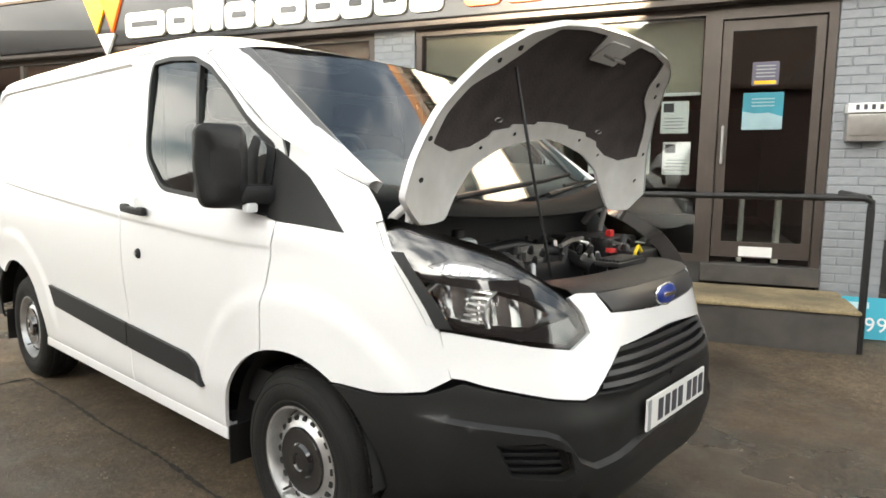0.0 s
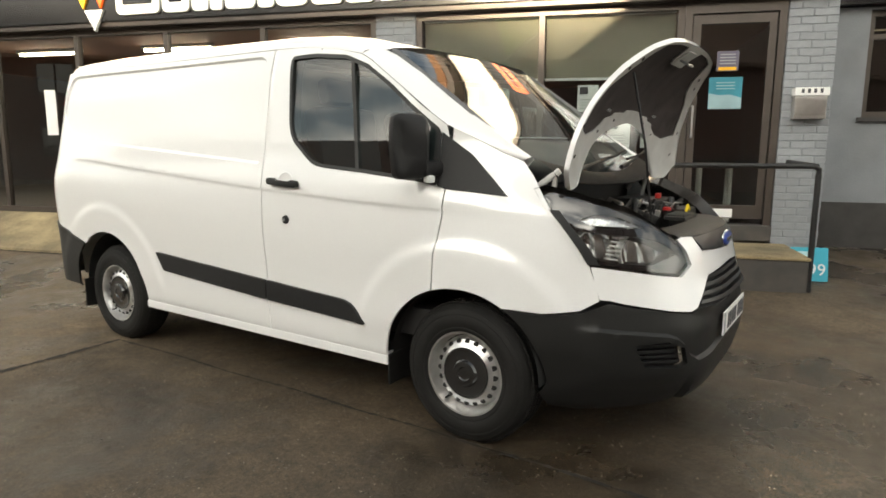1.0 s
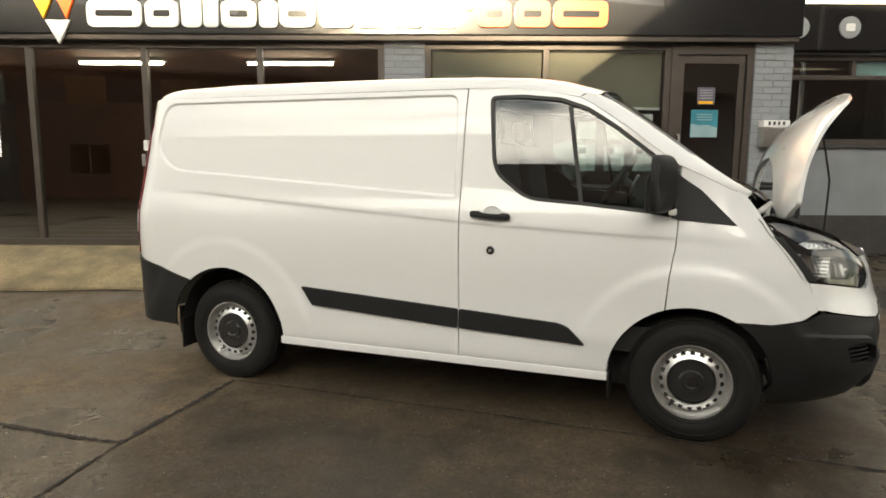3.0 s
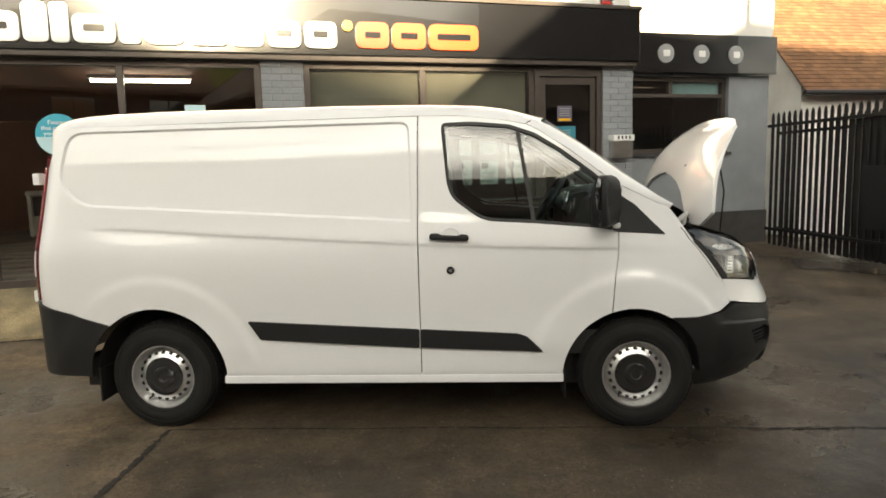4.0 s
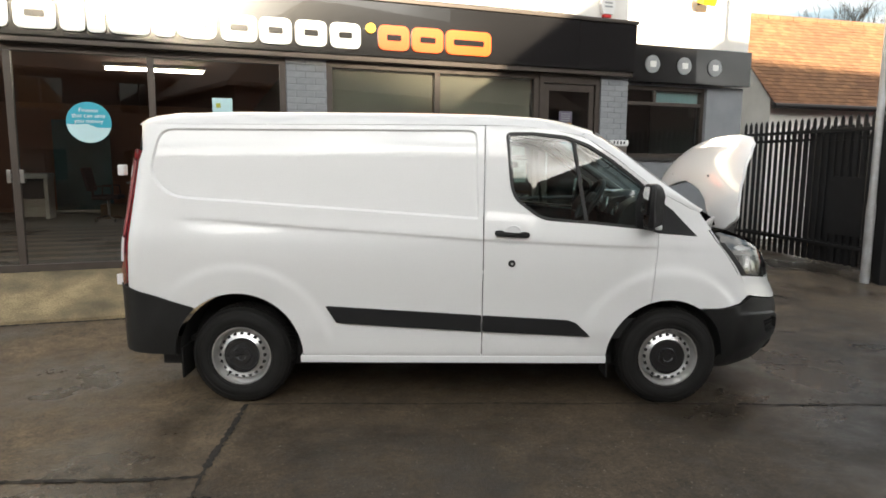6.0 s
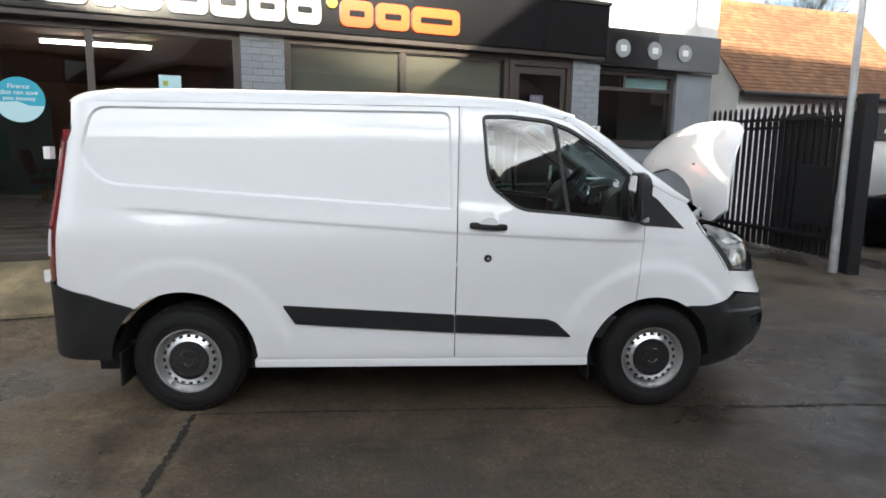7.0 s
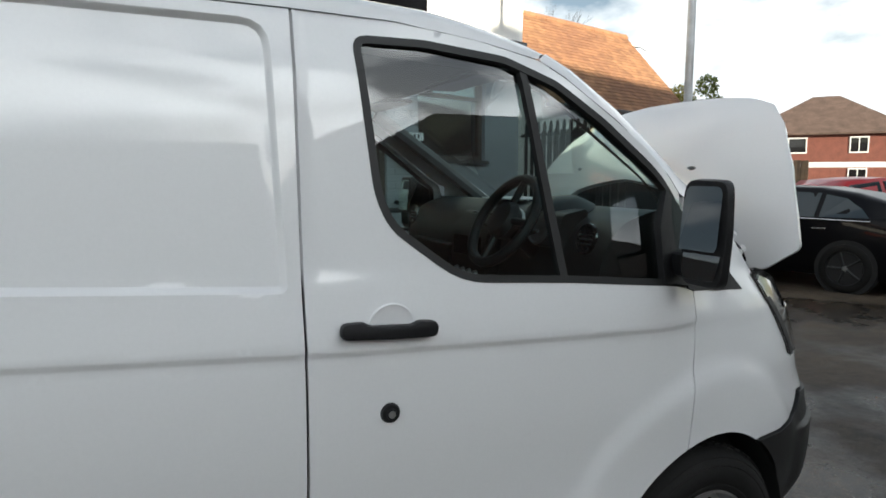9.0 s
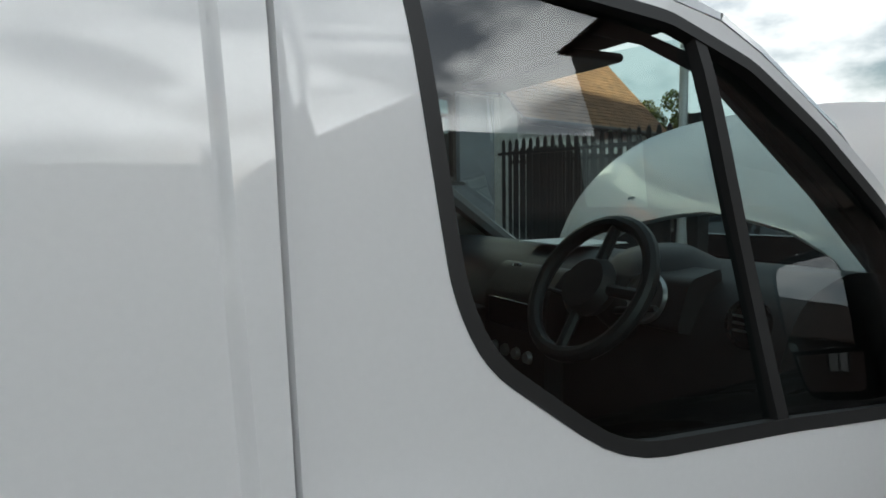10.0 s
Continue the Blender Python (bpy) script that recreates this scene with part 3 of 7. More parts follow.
sign = thing("fascia_sign", "raised white and orange sign blocks on black fascia", "shop sign", m=RB)
WHITE_BLOCKS = [(-2.92, -2.30, 0), (-2.26, -1.88, 0), (-1.85, -1.62, 1), (-1.60, -1.43, 1), (-1.40, -1.00, 0), (-0.97, -0.76, 0), (-0.74, -0.33, 1), (-0.29, 0.10, 0), (0.12, 0.48, 0), (0.52, 0.88, 0), (0.92, 1.28, 0)]
for u0, u1, tall in WHITE_BLOCKS:
    part("sign_block", sign_block(u0, u1, 2.985, 3.38 if tall else 3.275, M_LETW), M_LETW, sign)
for u0, u1, tall in WHITE_BLOCKS:
    if u1 - u0 > 0.3:
        part("sign_slot", prism(rounded(rect(u0 + 0.10, 3.10, u1 - 0.10, 3.17), 0.02), 0.01, pose(0, 2.378, 0)), M_FASCIA, sign)
for u0, u1 in ((1.50, 1.88), (1.92, 2.32), (2.36, 2.97)):
    part("sign_slot", prism(rounded(rect(u0 + 0.10, 3.11, u1 - 0.10, 3.18), 0.02), 0.01, pose(0, 2.378, 0)), M_FASCIA, sign)
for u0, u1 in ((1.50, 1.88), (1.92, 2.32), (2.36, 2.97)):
    part("sign_block", sign_block(u0, u1, 3.00, 3.29, M_LETO), M_LETO, sign, "orange sign block with a faint added glow")
part("sign_dot", lathe([(0, 0), (0.06, 0), (0.06, 0.05), (0, 0.05)], 20, pose(1.405, 2.435, 3.24, 90)), M_YELS, sign, "yellow round dot")
for pts, mt in ((((-3.62, 3.50), (-3.22, 3.50), (-3.42, 3.08)), M_YELS), (((-3.34, 3.50), (-2.98, 3.50), (-3.16, 3.08)), M_LETO), (((-3.40, 3.06), (-3.12, 3.06), (-3.26, 2.80)), M_LETW)):
    part("sign_wedge", prism(list(pts), 0.04, pose(0, 2.39, 0)), mt, sign)


def window_unit(name, u0, u1, z0, z1, v, mullions, label, frame_w=0.07, bars=()):
    w = thing(name, label, "window", kind="structure", m=RB)
    part("window_frame", joined(((u0, v - 0.03, z0), (u1, v + 0.05, z0 + frame_w)), ((u0, v - 0.03, z1 - frame_w), (u1, v + 0.05, z1)), ((u0, v - 0.028, z0 + frame_w), (u0 + frame_w, v + 0.05, z1 - frame_w)), ((u1 - frame_w, v - 0.028, z0 + frame_w), (u1, v + 0.05, z1 - frame_w))), M_ALU, w, smooth=False)
    edges = [u0 + frame_w, *mullions, u1 - frame_w]
    for mu in mullions:
        part("mullion", box((mu - 0.035, v - 0.026, z0 + frame_w), (mu + 0.035, v + 0.05, z1 - frame_w), 0.005), M_ALU, w)
    for a, b in zip(edges, edges[1:]):
        g = part("pane", box((a, v + 0.008, z0 + frame_w), (b, v + 0.014, z1 - frame_w)), M_SGLASS, w, smooth=False)
        g.visible_shadow = False
    return w


window_unit("window_1", -10.0, 0.42, 0.47, 2.86, GLASS_V, [-9.2, -7.84, -6.48, -5.12, -3.76, -2.40, -1.04], "wide bronze framed shop window with dark interior")
window_unit("window_2", 0.90, 3.78, 0.60, 2.86, GLASS_V, [2.32], "bronze framed shop window with beige blinds")
for u0, u1 in ((0.98, 2.28), (2.36, 3.70)):
    b = thing("roller_blind", "beige fabric roller blind half lowered behind glass", "blind", "window blinds", m=RB)
    part("fabric", box((u0, GLASS_V + 0.07, 2.14), (u1, GLASS_V + 0.075, 2.78)), M_BLIND, b, smooth=False)
    part("bottom_bar", box((u0, GLASS_V + 0.06, 2.11), (u1, GLASS_V + 0.085, 2.14), 0.005), M_WHITE, b)
    part("roller", tube([(u0, GLASS_V + 0.08, 2.80), (u1, GLASS_V + 0.08, 2.80)], 0.025), M_WHITE, b)

door = thing("door_1", "closed bronze framed glass shop door", "door", kind="structure", m=RB)
part("door_frame", joined(((3.78, 2.57, 0.56), (3.85, 2.70, 2.86)), ((4.66, 2.57, 0.56), (4.73, 2.70, 2.86)), ((3.85, 2.57, 2.74), (4.66, 2.70, 2.86))), M_ALU, door, smooth=False)
part("door_leaf", joined(((3.86, 2.60, 0.66), (3.94, 2.65, 2.73)), ((4.58, 2.60, 0.66), (4.65, 2.65, 2.73)), ((3.94, 2.60, 0.66), (4.58, 2.65, 0.80)), ((3.94, 2.60, 2.64), (4.58, 2.65, 2.73))), M_ALU, door, smooth=False)
g = part("pane", box((3.94, 2.62, 0.80), (4.58, 2.628, 2.64)), M_SGLASS, door, smooth=False)
g.visible_shadow = False
part("threshold", box((3.78, 2.50, 0.44), (4.73, 2.78, 0.60), 0.01), M_STEPD, door)
part("pull_handle", tube([(3.90, 2.60, 1.50), (3.90, 2.555, 1.50), (3.90, 2.555, 1.82), (3.90, 2.60, 1.82)], 0.012, 8), M_GREYMET, door)

# annex
AV = 4.1
structure("wall_annex", holed_wall(U_END, 8.78, 0.75, 3.02, AV, AV + 0.3, 5.97, 7.97, 1.76, 2.99), M_WALLG, "grey painted annex wall", "wall")
structure("wall_annex_plinth", joined(((U_END, AV - 0.02, 0), (8.80, AV + 0.3, 0.75))), M_PLINTH, "dark painted plinth of the annex wall", "wall")
structure("wall_annex_upper", joined(((U_END, AV - 0.04, 3.66), (8.80, AV + 5, 4.85))), M_WALLW, "white painted annex upper wall in low sun", "wall")
structure("wall_annex_end", joined(((8.60, AV + 0.3, 0), (8.795, AV + 5, 3.66))), M_WALLW, "white painted end wall of the annex", "wall")
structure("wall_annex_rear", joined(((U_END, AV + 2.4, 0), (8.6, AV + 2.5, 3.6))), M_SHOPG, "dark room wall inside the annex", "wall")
tagged(bpart("fascia", box((U_END, AV - 0.14, 3.03), (8.80, AV, 3.64), 0.008), M_FASCIA), "glossy black annex fascia panel", "fascia", kind="structure")
w3 = window_unit("window_3", 5.97, 7.97, 1.76, 2.99, AV + 0.1, [], "dark framed annex window with a top light")
part("transom", box((6.04, AV + 0.074, 2.66), (7.90, AV + 0.15, 2.72), 0.005), M_ALU, w3)
part("mullion", box((6.87, AV + 0.076, 2.72), (6.93, AV + 0.15, 2.92), 0.005), M_ALU, w3)
structure("window_sill", joined(((5.92, AV - 0.05, 1.71), (8.02, AV + 0.1, 1.76))), M_PLINTH, "dark sill under the annex window", "sill")
for i, u in enumerate((5.95, 6.65, 7.31, 7.97)):
    d = thing("icon_disc", "round grey sign disc with white symbol", "sign disc", "discs on the annex fascia", m=RB)
    part("disc", lathe([(0, 0), (0.145, 0), (0.145, 0.02), (0, 0.02)], 28, pose(u, AV - 0.142, 3.325, 90)), M_ICON, d)
    part("symbol", prism(rounded(rect(u - 0.06, 3.275, u + 0.06, 3.375) if i != 0 else rect(u - 0.02, 3.25, u + 0.03, 3.40), 0.02), 0.012, pose(0, AV - 0.176, 0)), M_LETW, d)

# raised apron, step and rail
bm = bmesh.new()
prof = [(1.62, 0.0), (1.62, 0.13), (1.70, 0.165), (2.60, 0.46), (2.60, 0.0)]
ends = []
for u in [-10 + 0.5 * i for i in range(27)] + [3.2]:
    shift = 0.10 * noise.noise((u * 0.7, 3.0, 0.0))
    ends.append([bm.verts.new((u, v + (shift if v < 1.75 else 0), z)) for v, z in prof])
for a, b in zip(ends, ends[1:]):
    for k in range(len(prof)):
        bm.faces.new((a[k], a[(k + 1) % len(prof)], b[(k + 1) % len(prof)], b[k]))
bm.faces.new(ends[0])
bm.faces.new(ends[-1][::-1])
bmesh.ops.recalc_face_normals(bm, faces=bm.faces)
structure("pavement", bm, M_CONC, "sloping pale concrete apron before the shop", "pavement")
structure("step_platform", box((3.2, 1.62, 0.0), (4.86, 2.56, 0.39), 0.012), M_STEPD, "dark faced concrete entrance step", "step")
structure("step_top", box((3.205, 1.60, 0.392), (4.87, 2.52, 0.42), 0.008), M_CONC, "worn brown top of the entrance step", "step")
rail = thing("handrail", "black painted tubular steel handrail beside the step", "handrail", m=RB)
part("top_rail", tube([(2.0, 1.66, 1.23), (4.83, 1.66, 1.235), (4.88, 1.67, 1.21), (4.88, 1.67, 1.15)], 0.024), M_BLACKM, rail)
part("post", tube([(4.88, 1.67, 0.08), (4.88, 1.67, 1.16)], 0.026), M_BLACKM, rail)
part("post", tube([(2.3, 1.66, 0.1), (2.3, 1.66, 1.23)], 0.026), M_BLACKM, rail)
part("return_rail", tube([(4.86, 1.67, 1.235), (4.84, 2.2, 1.25), (4.84, 2.53, 1.255)], 0.024), M_BLACKM, rail)

# palisade fence and gate post, barn, pole
def fence_line(a, b, n, h0, h1):
    f = thing("palisade_fence", "black steel palisade fence with pointed pales", "fence")
    a, b = Vector(a), Vector(b)
    d = (b - a).normalized()
    ang = math.degrees(math.atan2(d.y, d.x))
    pm = finish(prism([(-0.034, h0), (0.034, h0), (0.034, h1 - 0.06), (0.018, h1), (0.010, h1 - 0.02), (0, h1 + 0.02), (-0.010, h1 - 0.02), (-0.018, h1), (-0.034, h1 - 0.06)], 0.012), "pale", M_BLACKM, False)
    for i in range(n):
        p = a.lerp(b, (i + 0.5) / n)
        o = new("pale", pm)
        o.matrix_world = pose(p.x, p.y, 0, 0, 0, ang)
        o.parent = f
    for z in (0.45, h1 - 0.20):
        part("rail", box((0, -0.05, z - 0.025), ((b - a).length, -0.014, z + 0.025), 0.004, pose(a.x, a.y, 0, 0, 0, ang)), M_BLACKM, f)
    return f


fence_line((6.85, 6.55), (7.42, 3.62), 22, 0.18, 2.36)
fence_line((7.02, 6.50), (7.56, 3.78), 21, 0.16, 2.24)
gp = thing("gate_post", "tall black steel gate post", "post")
part("shaft", box((7.36, 3.38, 0), (7.54, 3.56, 2.44), 0.01), M_BLACKM, gp)
lp_ = thing("lock_plate", "black steel lock plate bolted to the fence", "plate", m=pose(6.85 + 0.57 * 0.66, 6.55 - 2.93 * 0.66, 0, 0, 0, math.degrees(math.atan2(-2.93, 0.57))))
part("plate", box((0.10, -0.022, 0.62), (0.78, -0.014, 1.48), 0.003), M_BLACKM, lp_)
pole = thing("lamp_column", "tall galvanised steel lamp column", "lamp column")
part("column", tube([(7.24, 3.50, 0.0), (7.24, 3.50, 1.1), (7.24, 3.50, 1.15), (7.26, 3.52, 7.5)], [0.06, 0.06, 0.05, 0.04], 16), M_GALV, pole)


# ---- the van ----
from mathutils.geometry import delaunay_2d_cdt

W_TABLE = [(0.20, 0.86), (0.30, 0.915), (0.36, 0.948), (0.5, 0.958), (0.7, 0.964), (0.9, 0.982), (1.05, 0.991), (1.15, 0.988), (1.3, 0.960), (1.55, 0.922), (1.75, 0.894), (1.85, 0.869), (1.91, 0.850), (1.95, 0.82)]
NOSE_X = [(0.18, 3.78), (0.25, 3.86), (0.32, 3.92), (0.45, 3.955), (0.60, 3.965), (0.70, 3.95), (0.80, 3.90), (0.95, 3.86), (1.05, 3.81), (1.15, 3.72), (1.25, 3.60), (1.4, 3.5)]
NOSE_W = [(0.18, 0.84), (0.25, 0.91), (0.36, 0.95), (0.5, 0.962), (0.7, 0.962), (0.9, 0.955), (1.1, 0.935), (1.2, 0.915), (1.3, 0.895), (1.45, 0.87)]
X0 = 2.62
REAR = -0.60


def side_width(z):
    """Half width at height z, smoothed between the table's rows."""
    t = W_TABLE
    if z <= t[0][0] or z >= t[-1][0]:
        return lerp_table(t, z)
    i = max(k for k in range(len(t) - 1) if t[k][0] <= z)
    (a, va), (b, vb) = t[i], t[i + 1]
    ma = (vb - t[i - 1][1]) / (b - t[i - 1][0]) if i > 0 else (vb - va) / (b - a)
    mb = (t[i + 2][1] - va) / (t[i + 2][0] - a) if i + 2 < len(t) else (vb - va) / (b - a)
    h = b - a
    u = (z - a) / h
    return va * (2 * u ** 3 - 3 * u * u + 1) + ma * h * (u ** 3 - 2 * u * u + u) + vb * (3 * u * u - 2 * u ** 3) + mb * h * (u ** 3 - u * u)


def crease_z(x):
    return lerp_table([(-0.9, 1.30), (-0.17, 1.277), (0.47, 1.228), (1.65, 1.150), (2.33, 1.119), (2.9, 1.10), (3.6, 1.05)], x)


def ledge_z(x):
    return lerp_table([(-0.9, 1.46), (-0.43, 1.431), (1.64, 1.306), (2.9, 1.23)], x)


PANEL = [(-0.50, 1.874), (1.605, 1.874), (1.615, 1.29), (-0.43, 1.425), (-0.57, 1.575)]


def seg_dist(px, pz, poly):
    best = 9.0
    inside = False
    n = len(poly)
    for i in range(n):
        (ax, az), (bx, bz) = poly[i], poly[(i + 1) % n]
        dx, dz = bx - ax, bz - az
        t = max(0.0, min(1.0, ((px - ax) * dx + (pz - az) * dz) / (dx * dx + dz * dz)))
        best = min(best, math.hypot(px - ax - t * dx, pz - az - t * dz))
        if (az > pz) != (bz > pz) and px < (bx - ax) * (pz - az) / (bz - az) + ax:
            inside = not inside
    return best if inside else -best


PANEL_R = rounded(PANEL, [0.09, 0.06, 0.02, 0.10, 0.10], 4)


def relief(x, z):
    """How far the pressed shapes stand out from the plain side."""
    o = 0.0
    cz = crease_z(x)
    fade = smooth01((x + 0.45) / 0.4)
    front = 1 - smooth01((x - 2.6) / 0.9)
    if z > cz - 0.25:
        o += fade * front * (0.009 * smooth01((z - cz + 0.010) / 0.020) - 0.009 * smooth01((z - cz + 0.25) / 0.25) * (z < cz + 0.02) - 0.009 * (z >= cz + 0.02))
    if x < 1.64:
        o -= 0.015 * smooth01((seg_dist(x, z, PANEL_R) + 0.003) / 0.014)
    else:
        o -= 0.006 * smooth01((z - ledge_z(x) + 0.01) / 0.05) * (1 - smooth01((x - 1.66) / 0.5)) * smooth01((x - 1.655) / 0.02)
    for cx, r0, r1, out in ((0.0, 0.595, 0.665, 0.012), (2.91, 0.575, 0.645, 0.015)):
        r = math.hypot(x - cx, z - 0.34)
        o += smooth01((z - 0.40) / 0.16) * out * (1 - smooth01((r - r0) / (r1 - r0)))
    return o


def nose_xy(s, z):
    """A point of the plan outline at height z; s runs along x up to X0, then round the front corner."""
    xf, w = lerp_table(NOSE_X, z), lerp_table(NOSE_W, z)
    phi = min(math.pi / 2, (s - X0) / 0.95)
    return X0 + (xf - X0) * math.sin(phi), w * math.cos(phi) ** 0.6667


NOSE_END = X0 + 0.95 * math.pi / 2


def s_of_x(x, z):
    if x <= X0:
        return x
    return X0 + 0.95 * math.asin(min(1.0, (x - X0) / (lerp_table(NOSE_X, z) - X0)))


def s_of_y(y, z):
    return X0 + 0.95 * math.acos(min(1.0, (abs(y) / lerp_table(NOSE_W, z)) ** 1.5))


def side_surface(s, z, out=0.0):
    """The van's right side as a surface of s (along the body) and height."""
    shift = 0.11 * smooth01((z - 0.8) / 1.2)
    if s > X0:
        x, y = nose_xy(s, z)
        k = smooth01((s - X0) / 0.3)
        y = y * k + side_width(z) * (1 - k) * math.cos(min(math.pi / 2, (s - X0) / 0.95)) ** 0.6667
        y += relief(x, z) * (1 - smooth01((s - X0 - 0.5) / 0.4))
        d = Vector((x - (X0 - 0.3), -y * 1.0, 0)).normalized() if s - X0 > 0.3 else Vector((0, -1, 0))
        return Vector((x, -y, z)) + d * out
    w = side_width(z) + relief(s, z)
    xr = REAR + shift
    if s < xr:
        th = min(math.pi / 2, (xr - s) / 0.24)
        r = 0.235
        return Vector((xr - (r + out) * math.sin(th), -(w - r + (r + out) * math.cos(th)), z))
    return Vector((s, -(w + out), z))


def in_poly(pts, poly):
    poly = np.asarray(poly)
    x, y = pts[:, 0], pts[:, 1]
    inside = np.zeros(len(pts), bool)
    j = len(poly) - 1
    for i in range(len(poly)):
        xi, yi, xj, yj = *poly[i], *poly[j]
        cross = ((yi > y) != (yj > y))
        with np.errstate(divide="ignore", invalid="ignore"):
            t = (xj - xi) * (y - yi) / (yj - yi if yj != yi else 1e-12) + xi
        inside ^= cross & (x < t)
        j = i
    return inside


def dense(poly, step):
    out = []
    for (ax, az), (bx, bz) in zip(poly, list(poly[1:]) + [poly[0]]):
        k = max(1, int(math.hypot(bx - ax, bz - az) / step + 0.5))
        out += [(ax + (bx - ax) * i / k, az + (bz - az) * i / k) for i in range(k)]
    return out


def skin(outline, holes, surf, step=0.03, thick=0.015, mirror=False, lines=()):
    """A curved sheet cut out by outlines in two parameters, with a turned-in rim."""
    loops = [dense(outline, step)] + [dense(h, step) for h in holes]
    verts, edges = [], []
    for lp in loops:
        b = len(verts)
        verts += lp
        edges += [(b + i, b + (i + 1) % len(lp)) for i in range(len(lp))]
    rim = len(verts)
    for ln in lines:
        ok = in_poly(np.array(ln), loops[0])
        for h in loops[1:]:
            ok &= ~in_poly(np.array(ln), h)
        edge_pts = np.array(verts[:rim])
        last = None
        for p, good in zip(ln, ok):
            if good and np.min((edge_pts[:, 0] - p[0]) ** 2 + (edge_pts[:, 1] - p[1]) ** 2) > 0.006 ** 2:
                verts.append(p)
                if last is not None:
                    edges.append((last, len(verts) - 1))
                last = len(verts) - 1
            else:
                last = None
    border = np.array(verts)
    lo, hi = border.min(0), border.max(0)
    gx = np.arange(lo[0] + step / 2, hi[0], step)
    gz = np.arange(lo[1] + step / 2, hi[1], step)
    grid = np.array([(a, b) for a in gx for b in gz]).reshape(-1, 2)
    keep = in_poly(grid, loops[0])
    for h in loops[1:]:
        keep &= ~in_poly(grid, h)
    grid = grid[keep]
    near = np.array([np.min((border[:, 0] - p[0]) ** 2 + (border[:, 1] - p[1]) ** 2) for p in grid]) if len(grid) else np.zeros(0)
    grid = grid[near > (0.45 * step) ** 2] if len(grid) else grid
    vs, es, fs, *_ = delaunay_2d_cdt([Vector(v) for v in verts] + [Vector(map(float, p)) for p in grid], edges, [], 0, 1e-6)
    pts = np.array([tuple(v) for v in vs])
    cen = np.array([pts[f].mean(0) for f in fs])
    keep = in_poly(cen, loops[0])
    for h in loops[1:]:
        keep &= ~in_poly(cen, h)
    bm = bmesh.new()
    sign = -1 if mirror else 1
    made = []
    for p in pts:
        q = surf(float(p[0]), float(p[1]))
        made.append(bm.verts.new((q.x, q.y * sign, q.z)))
    for f, k in zip(fs, keep):
        if k:
            vv = [made[i] for i in f]
            try:
                bm.faces.new(vv if sign > 0 else vv[::-1])
            except ValueError:
                pass
    bmesh.ops.delete(bm, geom=[v for v in bm.verts if not v.link_faces], context="VERTS")
    bm.normal_update()
    mean = sum((f.normal * f.calc_area() for f in bm.faces), Vector())
    ref = Vector((0.2, -1 if sign > 0 else 1, 0.15))
    if mean.dot(ref) < 0:
        bmesh.ops.reverse_faces(bm, faces=bm.faces)
        bm.normal_update()
    if thick:
        be = [e for e in bm.edges if e.is_boundary]
        inner, dup = {}, {}
        for e in be:
            for v in e.verts:
                if v not in inner:
                    dup[v] = bm.verts.new(v.co)
                    inner[v] = bm.verts.new(v.co - v.normal * thick)
        for e in be:
            lp = e.link_loops[0]
            a, b = lp.vert, lp.link_loop_next.vert
            bm.faces.new((dup[b], dup[a], inner[a], inner[b]))
    return bm


van = thing("panel_van", "white panel van with raised bonnet and black lower trim", "van")

# outlines on the side, along the body and up
GAP = 0.004


def arc(cx, cz, r, a0, a1, n=18):
    return [(cx + r * math.cos(radians(a0 + (a1 - a0) * i / n)), cz + r * math.sin(radians(a0 + (a1 - a0) * i / n))) for i in range(n + 1)]


R_ARCH = arc(0.0, 0.355, 0.432, -2, 131)
F_ARCH_DOOR = arc(2.905, 0.335, 0.412, 180, 108)
F_ARCH_WING = arc(2.905, 0.335, 0.412, 107, 57)
BUMP_R = [(-0.30, 0.690), (-0.547, 0.765), (-0.73, 0.815), (-0.98, 0.835)]

cargo = [(0.43, 0.335), (1.642, 0.315), (1.643, 0.5), (1.646, 1.27), (1.655, 1.905), (-0.66, 1.905), (-0.625, 1.74), (-0.665, 1.66), (-0.71, 1.3), (-0.748, 0.823)] + BUMP_R[2::-1] + R_ARCH[::-1]
cargo = [p for i, p in enumerate(cargo) if i == 0 or math.hypot(p[0] - cargo[i - 1][0], p[1] - cargo[i - 1][1]) > 1e-4]
DOOR_TOP = [(1.663, 1.908), (1.903, 1.902), (2.128, 1.874), (2.297, 1.838), (2.372, 1.797), (2.542, 1.683), (2.732, 1.540), (2.80, 1.487)]
DOOR_FRONT = [(2.822, 1.40), (2.822, 1.20), (2.815, 1.06), (2.792, 0.906), (2.779, 0.735)]
door_out = [(1.652, 1.27), (1.649, 0.5), (1.648, 0.313), (2.50, 0.328)] + F_ARCH_DOOR + DOOR_FRONT[::-1] + DOOR_TOP[::-1]
WIN = rounded([(1.793, 1.862), (1.974, 1.864), (2.196, 1.841), (2.345, 1.787), (2.494, 1.692), (2.682, 1.548), (2.775, 1.470), (2.79, 1.21), (2.706, 1.228), (2.348, 1.262), (2.03, 1.284), (1.858, 1.415), (1.826, 1.49)], [0.04, 0.02, 0.02, 0.02, 0.02, 0.02, 0.02, 0.02, 0.02, 0.02, 0.07, 0.05, 0.05], 4)


def to_s(poly):
    return [(s_of_x(x, z), z) for x, z in poly]


def inset(poly, d):
    """The outline moved inwards by d."""
    out = []
    n = len(poly)
    for i in range(n):
        a, b = Vector(poly[i - 1]), Vector(poly[(i + 1) % n])
        t = (b - a).normalized()
        nrm = Vector((-t.y, t.x))
        q = Vector(poly[i]) + nrm * 0.004
        if seg_dist(q.x, q.y, poly) < 0:
            nrm = -nrm
        q = Vector(poly[i]) + nrm * d
        out.append((q.x, q.y))
    return out


